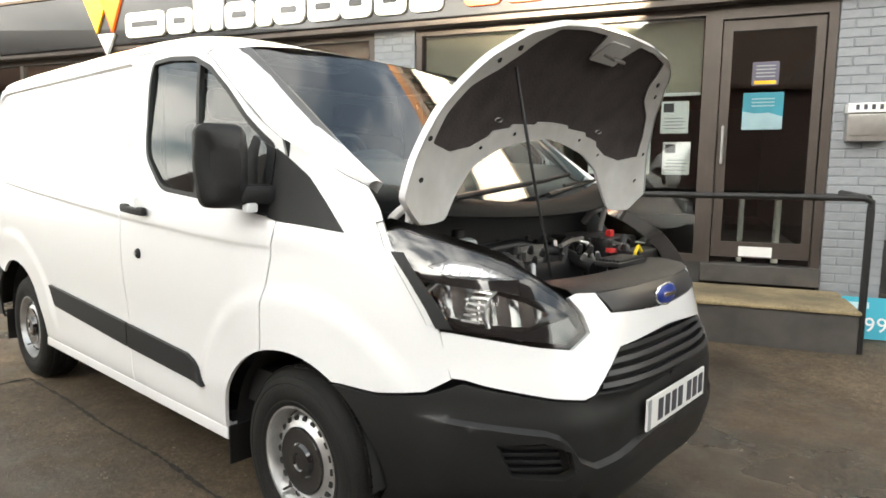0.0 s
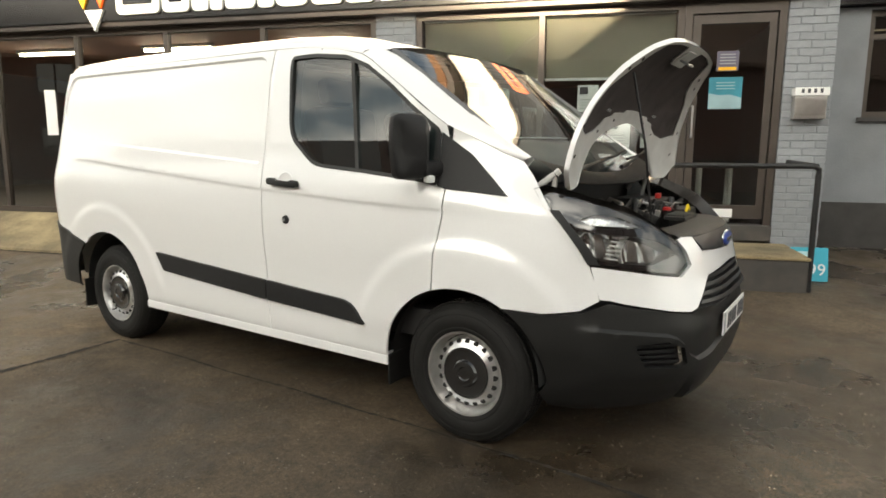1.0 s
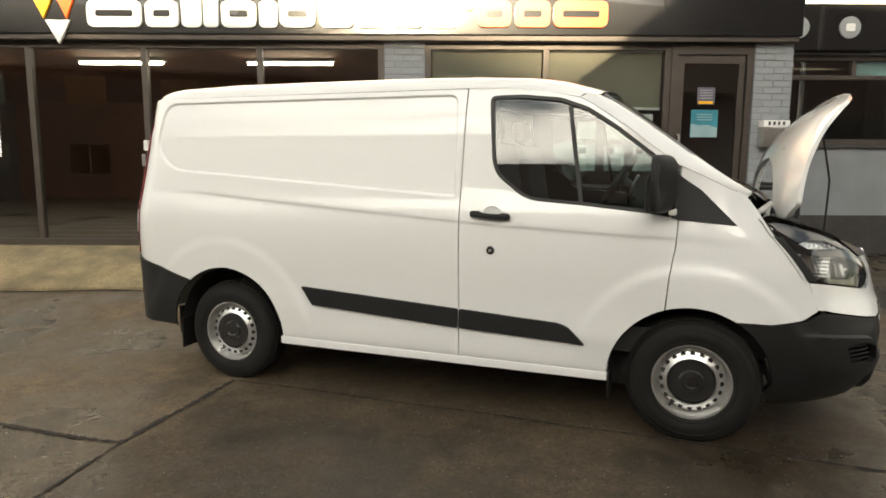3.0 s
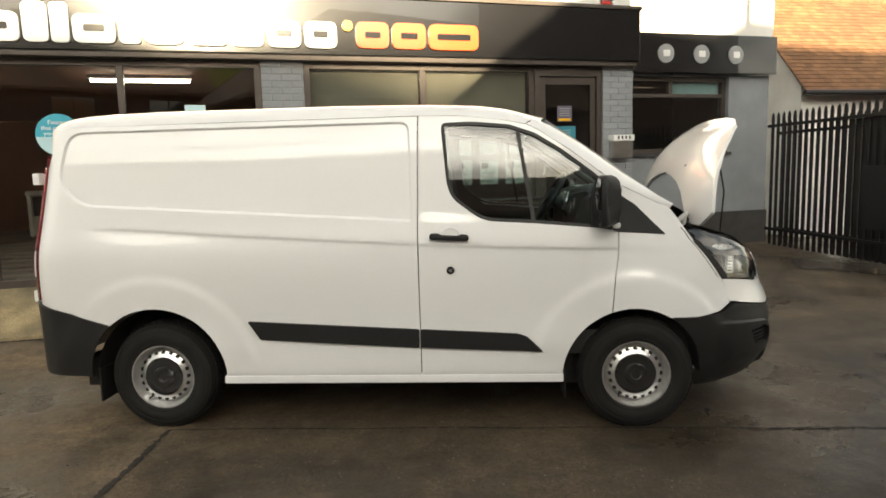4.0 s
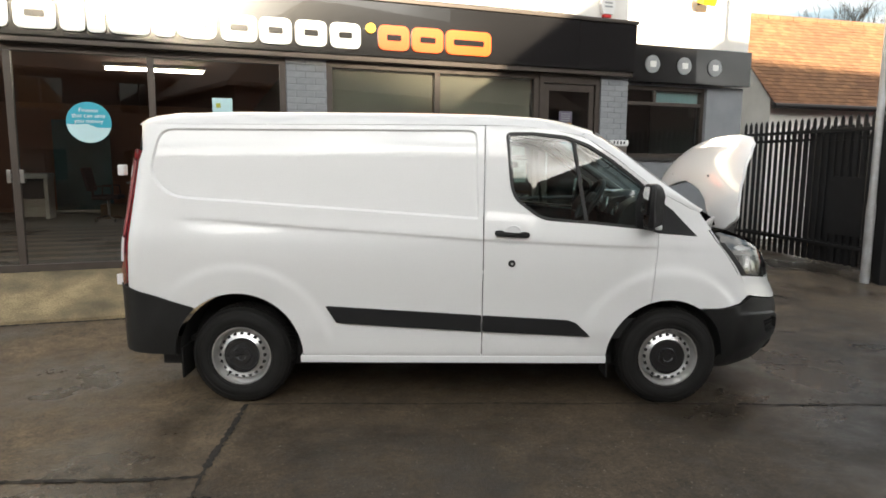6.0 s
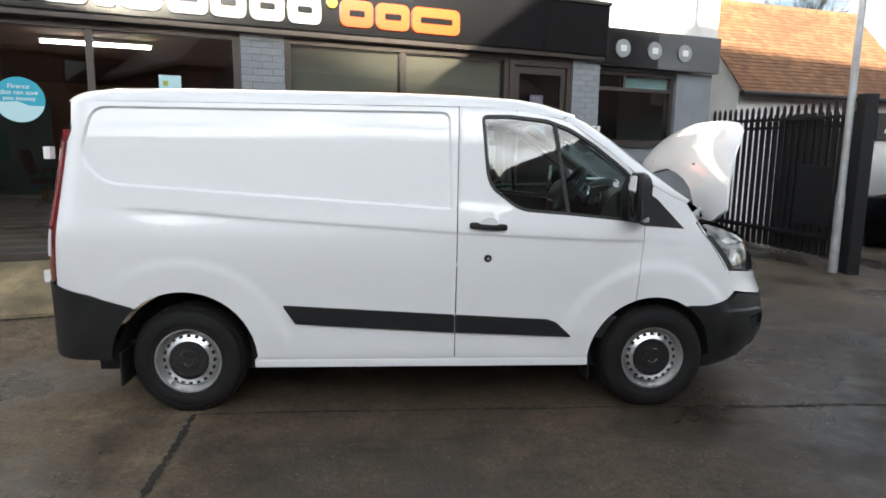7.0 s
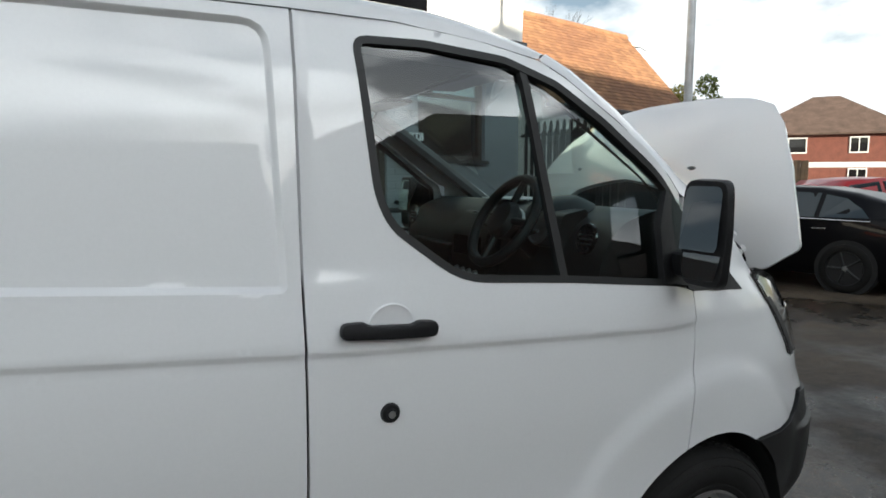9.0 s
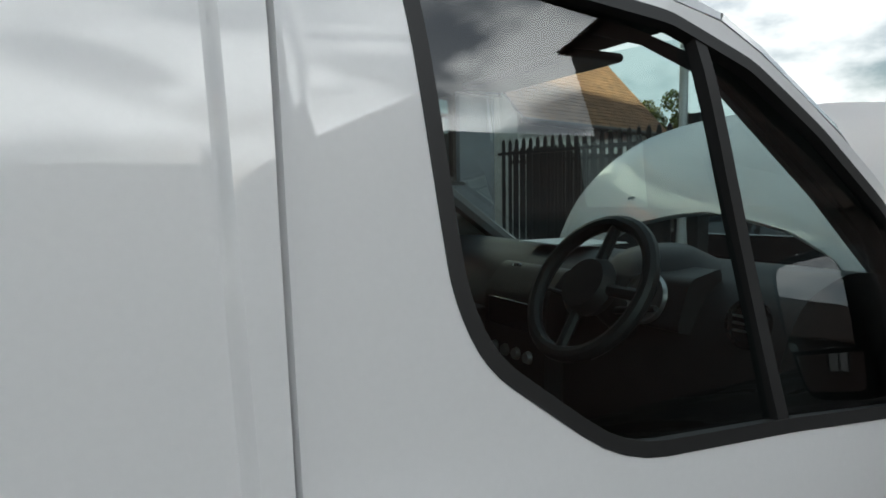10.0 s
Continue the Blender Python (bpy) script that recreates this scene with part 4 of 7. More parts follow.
def run(f, off, x0, x1, step=0.02):
    return [(x0 + step * i, f(x0 + step * i) + off) for i in range(int((x1 - x0) / step) + 1)]


PANEL_LINES = []
for d in (-0.025, -0.012, -0.003, 0.002, 0.006, 0.011, 0.022):
    lp = dense(inset(PANEL_R, d), 0.02)
    PANEL_LINES.append(lp + lp[:1])
CREASE_OFF = (-0.010, -0.004, 0.004, 0.010)


def side_sheets(mirror, step):
    fine = not mirror
    p = part("side_panel", skin(cargo, [], side_surface, step, mirror=mirror, lines=PANEL_LINES + [run(crease_z, o, -0.5, 1.65) for o in CREASE_OFF] if fine else ()), M_PAINT, van)
    d = part("door", skin(to_s(dense(door_out, 0.03)), [to_s(dense(WIN, 0.03))], side_surface, step, mirror=mirror, lines=[to_s(run(crease_z, o, 1.66, 2.83)) for o in CREASE_OFF] if fine else ()), M_PAINT, van)
    return p, d


side_panel, cab_door = side_sheets(False, 0.018)
side_sheets(True, 0.06)

WING_TOP = [(2.83, 1.475), (2.976, 1.405), (3.054, 1.365), (3.15, 1.325), (3.20, 1.26), (3.245, 1.19)]
wing_xz = [(2.785, 0.735), (2.798, 0.906), (2.821, 1.06), (2.828, 1.20), (2.828, 1.40)] + WING_TOP + [(3.306, 1.10), (3.375, 1.02), (3.471, 0.885), (3.52, 0.74)] + [(3.45, 0.695), (3.30, 0.675), (3.166, 0.682)] + F_ARCH_WING[::-1]


def wing(mirror, step):
    part("wing", skin(to_s(dense(wing_xz, 0.03)), [], side_surface, step, mirror=mirror), M_PAINT, van)


wing(False, 0.024)
wing(True, 0.06)

# roof
ROOF_C = [(-0.70, 1.925), (-0.66, 1.952), (-0.58, 1.976), (-0.4, 1.996), (0.0, 2.008), (1.2, 2.005), (1.7, 1.995), (2.0, 1.978), (2.2, 1.958), (2.42, 1.905), (2.5, 1.885)]
ROOF_E = [(-0.9, 1.906), (1.66, 1.909), (1.90, 1.903), (2.128, 1.875), (2.297, 1.841), (2.373, 1.800), (2.45, 1.748)]


def roof_mesh():
    bm = bmesh.new()
    xs = [-0.70 + 0.05 * i for i in range(63)]
    xs = [x for x in xs if x < 2.39] + [2.42]
    steps = [0.125 * k for k in range(7)] + [0.80, 0.85, 0.89, 0.92, 0.945, 0.965, 0.98, 0.99, 1.0]
    steps = [-t for t in steps[:0:-1]] + steps
    rows = []
    for x in xs:
        row = []
        for t in steps:
            a = abs(t)
            lim = 2.42 + 0.035 * (1 - a * a) - 0.035 * smooth01((a - 0.6) / 0.29) if a <= 0.89 else 2.392 - 0.095 * (a - 0.89) / 0.11
            xx = x if x < 2.0 else 2.0 + (x - 2.0) * (lim - 2.0) / 0.42
            zc, ze = lerp_table(ROOF_C, min(x, xx) if x < 0 else xx), lerp_table(ROOF_E, xx)
            w = side_width(ze)
            a0 = 0.80 - 0.28 * smooth01((x - 2.0) / 0.42)
            e = max(0.0, (a - a0) / (1 - a0))
            z = zc - 0.012 * a * a - (zc - 0.012 - ze) * (1 - math.sqrt(max(0.0, 1 - e ** 2)))
            if x < -0.25:
                back = side_surface(-0.80, ze).x + 0.02
                xx = -0.25 + (x + 0.25) * (-0.25 - (back - 0.10 * (1 - a ** 3))) / 0.45
            row.append(bm.verts.new((xx, t * w * (1 - 0.16 * max(0.0, (-0.45 - x) / 0.25) ** 2), z)))
        rows.append(row)
    for a, b in zip(rows, rows[1:]):
        for k in range(len(a) - 1):
            bm.faces.new((a[k], b[k], b[k + 1], a[k + 1]))
    bmesh.ops.recalc_face_normals(bm, faces=bm.faces)
    if sum(f.normal.z for f in bm.faces) < 0:
        bmesh.ops.reverse_faces(bm, faces=bm.faces)
    return bm


part("roof", roof_mesh(), M_PAINT, van)

# windscreen and pillars
WS_SIDE = [(2.417, -0.765, 1.86), (2.60, -0.762, 1.735), (2.80, -0.757, 1.595), (3.00, -0.75, 1.455), (3.17, -0.74, 1.335)]


def windscreen():
    bm = bmesh.new()
    rows = []
    for i, (x, y, z) in enumerate(WS_SIDE):
        t = i / (len(WS_SIDE) - 1)
        row = []
        for k in range(-12, 13):
            a = k / 12
            fwd = (1 - a * a) * (0.05 + 0.09 * t)
            row.append(bm.verts.new((x + fwd * 0.7, -y * a, z + fwd * 0.75 - 0.18 * t * (1 - a * a))))
        rows.append(row)
    for a, b in zip(rows, rows[1:]):
        for k in range(len(a) - 1):
            bm.faces.new((a[k], b[k], b[k + 1], a[k + 1]))
    bmesh.ops.recalc_face_normals(bm, faces=bm.faces)
    return bm


ws = part("windscreen", windscreen(), M_WGLASS, van)
ws.visible_shadow = False


def pillar(mirror):
    sg = -1 if not mirror else 1
    bm = bmesh.new()
    outer = [(2.298, 1.841), (2.373, 1.800), (2.543, 1.686), (2.733, 1.543), (2.80, 1.490), (2.976, 1.407), (3.054, 1.367), (3.15, 1.327)]
    inner = [(2.375, 0.768, 1.862), (2.46, 0.766, 1.826), (2.60, 0.764, 1.737), (2.78, 0.76, 1.611), (2.86, 0.757, 1.556), (3.0, 0.752, 1.458), (3.09, 0.748, 1.395), (3.18, 0.742, 1.335)]
    rows = []
    for (x, z), q in zip(outer, inner):
        o = side_surface(s_of_x(x, z), z)
        o = Vector((o.x, sg * abs(o.y), z))
        i = Vector((q[0], sg * q[1], q[2]))
        mid = (o + i) / 2 + Vector((0.02, sg * 0.022, 0.028))
        row = []
        for k in range(7):
            t = k / 6
            row.append(bm.verts.new(o * (1 - t) ** 2 + mid * 2 * t * (1 - t) + i * t * t))
        row.append(bm.verts.new(i + Vector((-0.03, -sg * 0.0, -0.035))))
        rows.append(row)
    for a, b in zip(rows, rows[1:]):
        for k in range(len(a) - 1):
            bm.faces.new((a[k], b[k], b[k + 1], a[k + 1]))
    bmesh.ops.recalc_face_normals(bm, faces=bm.faces)
    if sum((f.normal.z for f in bm.faces)) < 0:
        bmesh.ops.reverse_faces(bm, faces=bm.faces)
    return bm


part("windscreen_pillar", pillar(False), M_PAINT, van)
part("windscreen_pillar", pillar(True), M_PAINT, van)


# side windows
def glass_surface(s, z):
    """The smooth sheet of the side glass."""
    w = 0.910 - 0.165 * (z - 1.55) - 0.05 * (z - 1.55) ** 2
    return Vector((s, -w * (1 - 0.35 * max(0.0, s - 2.62) ** 2), z))


def window_set(mirror):
    seal_out = to_s(dense(WIN, 0.03))
    WIN_IN = inset(WIN, 0.019)
    w = part("side_window", skin(seal_out, [to_s(dense(WIN_IN, 0.03))], lambda s, z: side_surface(s, z, 0.002), 0.03, 0.02, mirror), M_SEAL, van, "black window surround")
    gl = part("glass", skin(to_s(dense(WIN_IN, 0.03)), [], glass_surface, 0.05, 0, mirror), M_TGLASS, w)
    gl.visible_shadow = False
    part("divider", skin(to_s([(2.233, 1.812), (2.255, 1.806), (2.341, 1.28), (2.318, 1.28)]), [], lambda s, z: side_surface(s, z, 0.0), 0.05, 0.02, mirror), M_SEAL, w)
    part("quarter_trim", skin(to_s(dense([(2.785, 1.455), (2.928, 1.352), (3.108, 1.172), (2.83, 1.198), (2.79, 1.21)], 0.03)), [], lambda s, z: side_surface(s, z, 0.006), 0.03, 0.01, mirror), M_BLACKP, van, "black quarter trim")


window_set(False)
window_set(True)

# lower black trim
STRIP = [(0.591, 0.700), (1.641, 0.640), (2.226, 0.608), (2.283, 0.588), (2.378, 0.496), (1.640, 0.527), (0.666, 0.585)]


def strip(mirror):
    def surf(s, z):
        mid = 0.61 + (1.0 - s) * 0.035
        return side_surface(s, z, 0.016)
    for poly in ([(0.591, 0.700), (1.640, 0.640), (1.639, 0.527), (0.666, 0.585)], [(1.650, 0.640), (2.226, 0.608), (2.283, 0.588), (2.378, 0.496), (1.649, 0.527)]):
        part("side_moulding", skin(rounded(poly, 0.012, 3), [], surf, 0.03, 0.022, mirror), M_BLACKP, van, "black plastic side moulding")


strip(False)
strip(True)
for sg in (-1, 1):
    part("sill", box((0.41, min(sg * 0.80, sg * 0.948), 0.300), (2.50, max(sg * 0.80, sg * 0.948), 0.352), 0.008), M_PAINT, van)
part("underbody", joined(((-0.62, -0.72, 0.22), (3.30, 0.72, 0.42)), ((0.45, 0.72, 0.302), (2.46, 0.90, 0.40)), ((0.45, -0.90, 0.302), (2.46, -0.72, 0.40))), M_DARK, van, smooth=False)

# rear: bumper, corner lamp, doors
part("rear_bumper", skin(BUMP_R + [(-1.0, 0.45), (-0.98, 0.38), (-0.42, 0.355)] + arc(0.0, 0.355, 0.432, 182, 132, 8), [], lambda s, z: side_surface(s, z, 0.012), 0.03, 0.014), M_BUMPER, van)
part("rear_bumper", skin(BUMP_R + [(-1.0, 0.45), (-0.98, 0.38), (-0.42, 0.355)] + arc(0.0, 0.355, 0.432, 182, 132, 8), [], lambda s, z: side_surface(s, z, 0.012), 0.05, 0.03, True), M_BLACKP, van)
for mir in (False, True):
    part("tail_lamp", skin(rounded([(-0.756, 0.84), (-0.717, 1.3), (-0.672, 1.655), (-0.634, 1.735), (-0.76, 1.74), (-0.88, 1.65), (-0.93, 0.84)], 0.02), [], lambda s, z: side_surface(s, z, 0.006), 0.03, 0.02, mir), M_RED, van, "red tail lamp with pale clear sections")
    part("clear_lens", skin(rounded([(-0.770, 1.17), (-0.728, 1.40), (-0.690, 1.66), (-0.78, 1.68), (-0.86, 1.60), (-0.90, 1.17)], 0.02), [], lambda s, z: side_surface(s, z, 0.010), 0.03, 0.004, mir), M_PINK, van, "pale pink lamp lens")
    part("reversing_lens", skin(rounded([(-0.782, 0.99), (-0.772, 1.15), (-0.90, 1.15), (-0.92, 0.99)], 0.015), [], lambda s, z: side_surface(s, z, 0.010), 0.03, 0.004, mir), M_BOTTLE, van, "clear reversing lamp lens")
    for hx, hy, hz in ((-0.850, 0.70, 1.560), (-0.862, 0.78, 0.810)):
        sg = 1 if mir else -1
        part("door_hinge", box((hx - 0.015, min(sg * (hy - 0.03), sg * (hy + 0.03)), hz), (hx + 0.03, max(sg * (hy - 0.03), sg * (hy + 0.03)), hz + 0.075), 0.006), M_PAINT, van, "white rear door hinge")


def rear_wall():
    bm = bmesh.new()
    rows = []
    for i in range(17):
        z = 0.36 + (1.93 - 0.36) * i / 16
        sh = 0.11 * smooth01((z - 0.8) / 1.2)
        w = lerp_table(W_TABLE, z) - 0.225
        rows.append([bm.verts.new((REAR + sh - 0.225 - 0.03 * (1 - (k / 8) ** 2), w * k / 8, z)) for k in range(-8, 9)])
    for a, b in zip(rows, rows[1:]):
        for k in range(len(a) - 1):
            bm.faces.new((a[k], b[k], b[k + 1], a[k + 1]))
    bmesh.ops.recalc_face_normals(bm, faces=bm.faces)
    return bm


part("rear_door", rear_wall(), M_PAINT, van)


# front: bumper, upper front panel
def ny(y, z):
    return (s_of_y(y, z), z)


def nx(x, z):
    return (s_of_x(x, z), z)


M_LAMPGR = mat("lamp_inner_grey", (0.45, 0.44, 0.43), 0.18, metal=0.9)
M_LAMPCH = mat("lamp_reflector_bright", (0.92, 0.91, 0.89), 0.16, metal=0.6)
M_LAMPGO = mat("lamp_amber_chamber", (0.55, 0.30, 0.12), 0.3, metal=0.7)
M_LAMPIN = mat("lamp_housing_dark", (0.03, 0.027, 0.025), 0.25, coat=0.5)
HEAD = [(3.245, 1.18), (3.287, 1.195), (3.399, 1.165), (3.46, 1.145), (3.53, 1.122), (3.608, 1.09), (3.675, 1.05), (3.748, 0.985), (3.786, 0.935), (3.808, 0.88), (3.79, 0.838), (3.72, 0.85), (3.62, 0.87), (3.51, 0.886), (3.468, 0.892), (3.408, 0.98), (3.345, 1.06), (3.289, 1.12)]
FOG = [(3.64, 0.56), (3.752, 0.572), (3.809, 0.54), (3.82, 0.47), (3.796, 0.45), (3.678, 0.46)]
RIDGE = [(3.40, 0.628), (3.53, 0.62), (3.67, 0.61), (3.76, 0.60), (3.79, 0.585), (3.81, 0.56), (3.83, 0.51), (3.862, 0.48), (3.915, 0.49), (3.944, 0.51), (3.958, 0.52)]


RIDGE_S = [(s_of_x(x, z), z) for x, z in RIDGE]


def ridge_z(s):
    return lerp_table(RIDGE_S, s)


def bumper_out(s, z):
    k = smooth01((s - s_of_x(3.42, 0.6)) / 0.1)
    o = 0.010 + 0.018 * k * (smooth01((ridge_z(s) - z + 0.006) / 0.012))
    o += 0.006 * k * (1 - smooth01((z - 0.627) / 0.05))
    o -= 0.07 * smooth01((s - s_of_x(3.80, 0.6)) / 0.45) * smooth01((0.74 - z) / 0.08)
    o -= 0.03 * k * smooth01((0.42 - z) / 0.10) if s < s_of_y(0.5, 0.4) else 0.0
    return o


front_bumper = [nx(3.166, 0.676), nx(3.30, 0.668), nx(3.45, 0.686), nx(3.55, 0.732), nx(3.605, 0.722), ny(0.60, 0.690), ny(0.52, 0.680), ny(0.48, 0.70), ny(0.30, 0.695), (NOSE_END, 0.69), (NOSE_END, 0.33), ny(0.30, 0.31), ny(0.5, 0.27), nx(3.60, 0.24), nx(3.42, 0.215), nx(3.30, 0.23), nx(3.275, 0.30)] + to_s(arc(2.905, 0.335, 0.412, 3, 56, 10))
front_panel = [nx(3.5212, 0.745), nx(3.4762, 0.883), nx(3.51, 0.880), nx(3.62, 0.864), nx(3.72, 0.844), nx(3.79, 0.832), nx(3.813, 0.88), nx(3.792, 0.937), nx(3.754, 0.99), ny(0.46, 1.0), ny(0.39, 0.997), ny(0.37, 0.96), ny(0.353, 0.932), ny(0.15, 0.921), (NOSE_END, 0.914), (NOSE_END, 0.848), ny(0.05, 0.847), ny(0.34, 0.825), ny(0.38, 0.79), ny(0.49, 0.70), ny(0.52, 0.687), ny(0.60, 0.697), nx(3.61, 0.730), nx(3.562, 0.742)]
for mir in (False, True):
    st = 0.025 if not mir else 0.04
    fb = part("front_bumper", skin(front_bumper, [to_s(FOG)], lambda s, z: side_surface(s, z, bumper_out(s, z)), st * 0.8, 0.03, mir, lines=[[(s, z + d) for s, z in dense(RIDGE_S, 0.02)[:-8]] for d in (-0.007, 0.0, 0.007)] if not mir else ()), M_BUMPER, van, "textured black plastic bumper")
    part("fog_recess", skin(to_s([(3.63, 0.57), (3.75, 0.582), (3.82, 0.55), (3.83, 0.46), (3.80, 0.44), (3.67, 0.45)]), [], lambda s, z: side_surface(s, z, -0.025), 0.05, 0, mir), M_DARK, fb)
    for k in range(4):
        z = 0.472 + 0.024 * k
        part("slat", skin(to_s([(3.655 - 0.01 * (k - 2), z), (3.80 - 0.004 * k, z + 0.004), (3.80 - 0.004 * k, z + 0.014), (3.655 - 0.01 * (k - 2), z + 0.010)]), [], lambda s, z: side_surface(s, z, 0.012), 0.04, 0.02, mir), M_BLACKP, fb)
    part("front_panel", skin(front_panel, [], side_surface, st, 0.02, mir), M_PAINT, van)
    bar = part("grille_bar", skin([ny(0.385, 0.993), ny(0.2, 0.999), (NOSE_END, 1.0), (NOSE_END, 0.918), ny(0.15, 0.925), ny(0.345, 0.936), ny(0.362, 0.96)], [], lambda s, z: side_surface(s, z, -0.006 + 0.012 * math.sin(max(0.0, min(1.0, (z - 0.91) / 0.09)) * math.pi)), st, 0.02, mir), M_GRILLE, van)
    back = part("grille_back", skin([ny(0.50, 0.68), (NOSE_END, 0.68), (NOSE_END, 0.86), ny(0.35, 0.84)], [], lambda s, z: side_surface(s, z, -0.06), 0.05, 0, mir), M_DARK, van)
    for k in range(4):
        z = 0.712 + 0.032 * k
        yl = 0.455 - 0.034 * k
        part("grille_slat", skin([ny(yl, z), (NOSE_END, z + 0.004), (NOSE_END, z + 0.019), ny(yl - 0.01, z + 0.015)], [], lambda s, z: side_surface(s, z, -0.006), 0.04, 0.04, mir), M_GRILLE, van)
    # headlamp
    lamp = part("headlamp", skin(to_s(HEAD), [], lambda s, z: side_surface(s, z, -0.075), 0.04, -0.07, mir), M_LAMPIN, van, "clear headlamp with silver reflectors")
    lens = part("lens", skin(to_s(HEAD), [], lambda s, z: side_surface(s, z, 0.002), 0.03, 0.0, mir), M_LENS, lamp)
    lens.visible_shadow = False
    part("upper_band", skin(to_s([(3.252, 1.18), (3.29, 1.190), (3.399, 1.160), (3.46, 1.14), (3.53, 1.117), (3.60, 1.085), (3.665, 1.045), (3.735, 0.985), (3.77, 0.935), (3.70, 0.985), (3.62, 1.01), (3.52, 1.02), (3.40, 1.035), (3.30, 1.12)]), [to_s([(3.405, 1.082), (3.46, 1.103), (3.54, 1.093), (3.645, 1.046), (3.56, 1.044), (3.47, 1.050)])], lambda s, z: side_surface(s, z, 0.0045), 0.02, 0.006, mir), M_GLOSSB, lamp, "gloss black bezel")
    part("indicator_reflector", skin(to_s([(3.40, 1.085), (3.46, 1.10), (3.54, 1.09), (3.64, 1.048), (3.56, 1.05), (3.47, 1.055)]), [], lambda s, z: side_surface(s, z, -0.028), 0.02, 0.006, mir), M_LAMPCH, lamp, "bright reflector strip")
    sg = 1 if mir else -1
    for (x, y, z), r, yaw in (((3.425, 0.700, 0.957), 0.070, 32), ((3.580, 0.590, 0.938), 0.074, 24)):
        m = pose(x, sg * y, z) @ pose(0, 0, 0, 0, 0, sg * yaw) @ pose(0, 0, 0, 0, 90, 0)
        bowl = part("reflector_bowl", lathe([(0.018, -0.050), (0.04, -0.042), (r * 0.62, -0.034), (r * 0.85, -0.012), (r, 0.02), (r + 0.006, 0.02), (r + 0.006, -0.02)], 14, m), M_LAMPCH, lamp, "faceted chrome reflector bowl", smooth=False)
        part("bulb", lathe([(0, 0.0), (0.016, -0.004), (0.020, -0.02), (0.022, -0.05), (0, -0.05)], 16, m), M_GREYMET, bowl)
        part("bowl_floor", lathe([(0, -0.046), (0.03, -0.046), (r * 0.85, -0.018)], 24, m), M_LAMPCH, bowl)
    for k in range(6):
        part("fin", skin(to_s([(3.535 + 0.004 * k, 0.915 + 0.018 * k), (3.585 + 0.003 * k, 0.908 + 0.018 * k), (3.585 + 0.003 * k, 0.914 + 0.018 * k), (3.535 + 0.004 * k, 0.921 + 0.018 * k)]), [], lambda s, z: side_surface(s, z, -0.022), 0.03, 0.02, mir), M_LAMPCH, lamp)
    # Added matte strip: hides a bright edge reflection, stands for the dark lamp inside.
    part("edge_strip", skin(to_s([(3.282, 1.122), (3.338, 1.06), (3.401, 0.98), (3.460, 0.892), (3.505, 0.893), (3.440, 0.985), (3.375, 1.06), (3.325, 1.12)]), [], lambda s, z: side_surface(s, z, 0.0055), 0.02, 0.004, mir), M_BLACKP, lamp, "black strip added over the pale lamp edge")
    part("amber_chamber", skin(to_s([(3.40, 1.0), (3.43, 0.955), (3.475, 0.905), (3.52, 0.90), (3.46, 0.955), (3.435, 1.01)]), [], lambda s, z: side_surface(s, z, -0.045 + 0.01 * math.sin(260 * s) * math.sin(200 * z)), 0.008, 0.0, mir), M_LAMPGO, lamp, "amber tinted chamber")
    part("reflector_wall", skin(to_s([(3.43, 1.03), (3.50, 1.02), (3.60, 1.00), (3.70, 0.965), (3.755, 0.93), (3.72, 0.89), (3.60, 0.90), (3.50, 0.92)]), [], lambda s, z: side_surface(s, z, -0.066 + 0.008 * math.sin(90 * s)), 0.02, 0.0, mir), M_LAMPGR, lamp, "faceted bright reflector")
    for k in range(7):
        x = 3.44 + 0.026 * k
        part("indicator_rib", skin(to_s([(x, 1.062), (x + 0.006, 1.062), (x + 0.010, 1.090 - 0.003 * k), (x + 0.004, 1.090 - 0.003 * k)]), [], lambda s, z: side_surface(s, z, -0.004), 0.02, 0.004, mir), M_GREYMET, lamp)
    part("bezel", skin(to_s([(3.42, 0.985), (3.47, 0.900), (3.51, 0.892), (3.62, 0.876), (3.72, 0.856), (3.785, 0.845), (3.80, 0.88), (3.775, 0.925), (3.735, 0.905), (3.70, 0.885), (3.62, 0.895), (3.53, 0.905), (3.49, 0.92), (3.455, 0.985)]), [], lambda s, z: side_surface(s, z, -0.02), 0.03, 0.03, mir), M_GLOSSB, lamp)

# badge and plate
badge = part("badge", lathe([(0, 0.012), (0.5, 0.010), (0.88, 0.006), (1.0, 0.0), (1.0, -0.01)], 36, pose(3.872, 0, 0.955, 0, 90, 0) @ Matrix.Diagonal((0.036, 0.078, 1, 1))), M_BLUE, van, "blue oval badge with chrome rim")
part("rim", tube([(3.873 - 0.008 * abs(math.cos(2 * math.pi * k / 36)), 0.079 * math.cos(2 * math.pi * k / 36), 0.955 + 0.037 * math.sin(2 * math.pi * k / 36)) for k in range(36)], 0.0045, 8, closed=True), M_CHROME, badge)
part("motif", box((3.878, -0.045, 0.947), (3.886, 0.045, 0.963), 0.003), M_CHROME, badge)
plate = part("number_plate", box((3.924, -0.26, 0.53), (3.933, 0.26, 0.64), 0.003), M_WHITE, van, "white number plate with dark bars")
for k in range(7):
    y = -0.175 + 0.058 * k + (0.025 if k > 3 else 0)
    part("plate_bar", box((3.931, y, 0.548), (3.935, y + 0.04, 0.622)), M_INK, plate, smooth=False)
part("plate_strip", box((3.931, -0.257, 0.533), (3.935, -0.235, 0.637)), M_ICON, plate, smooth=False)

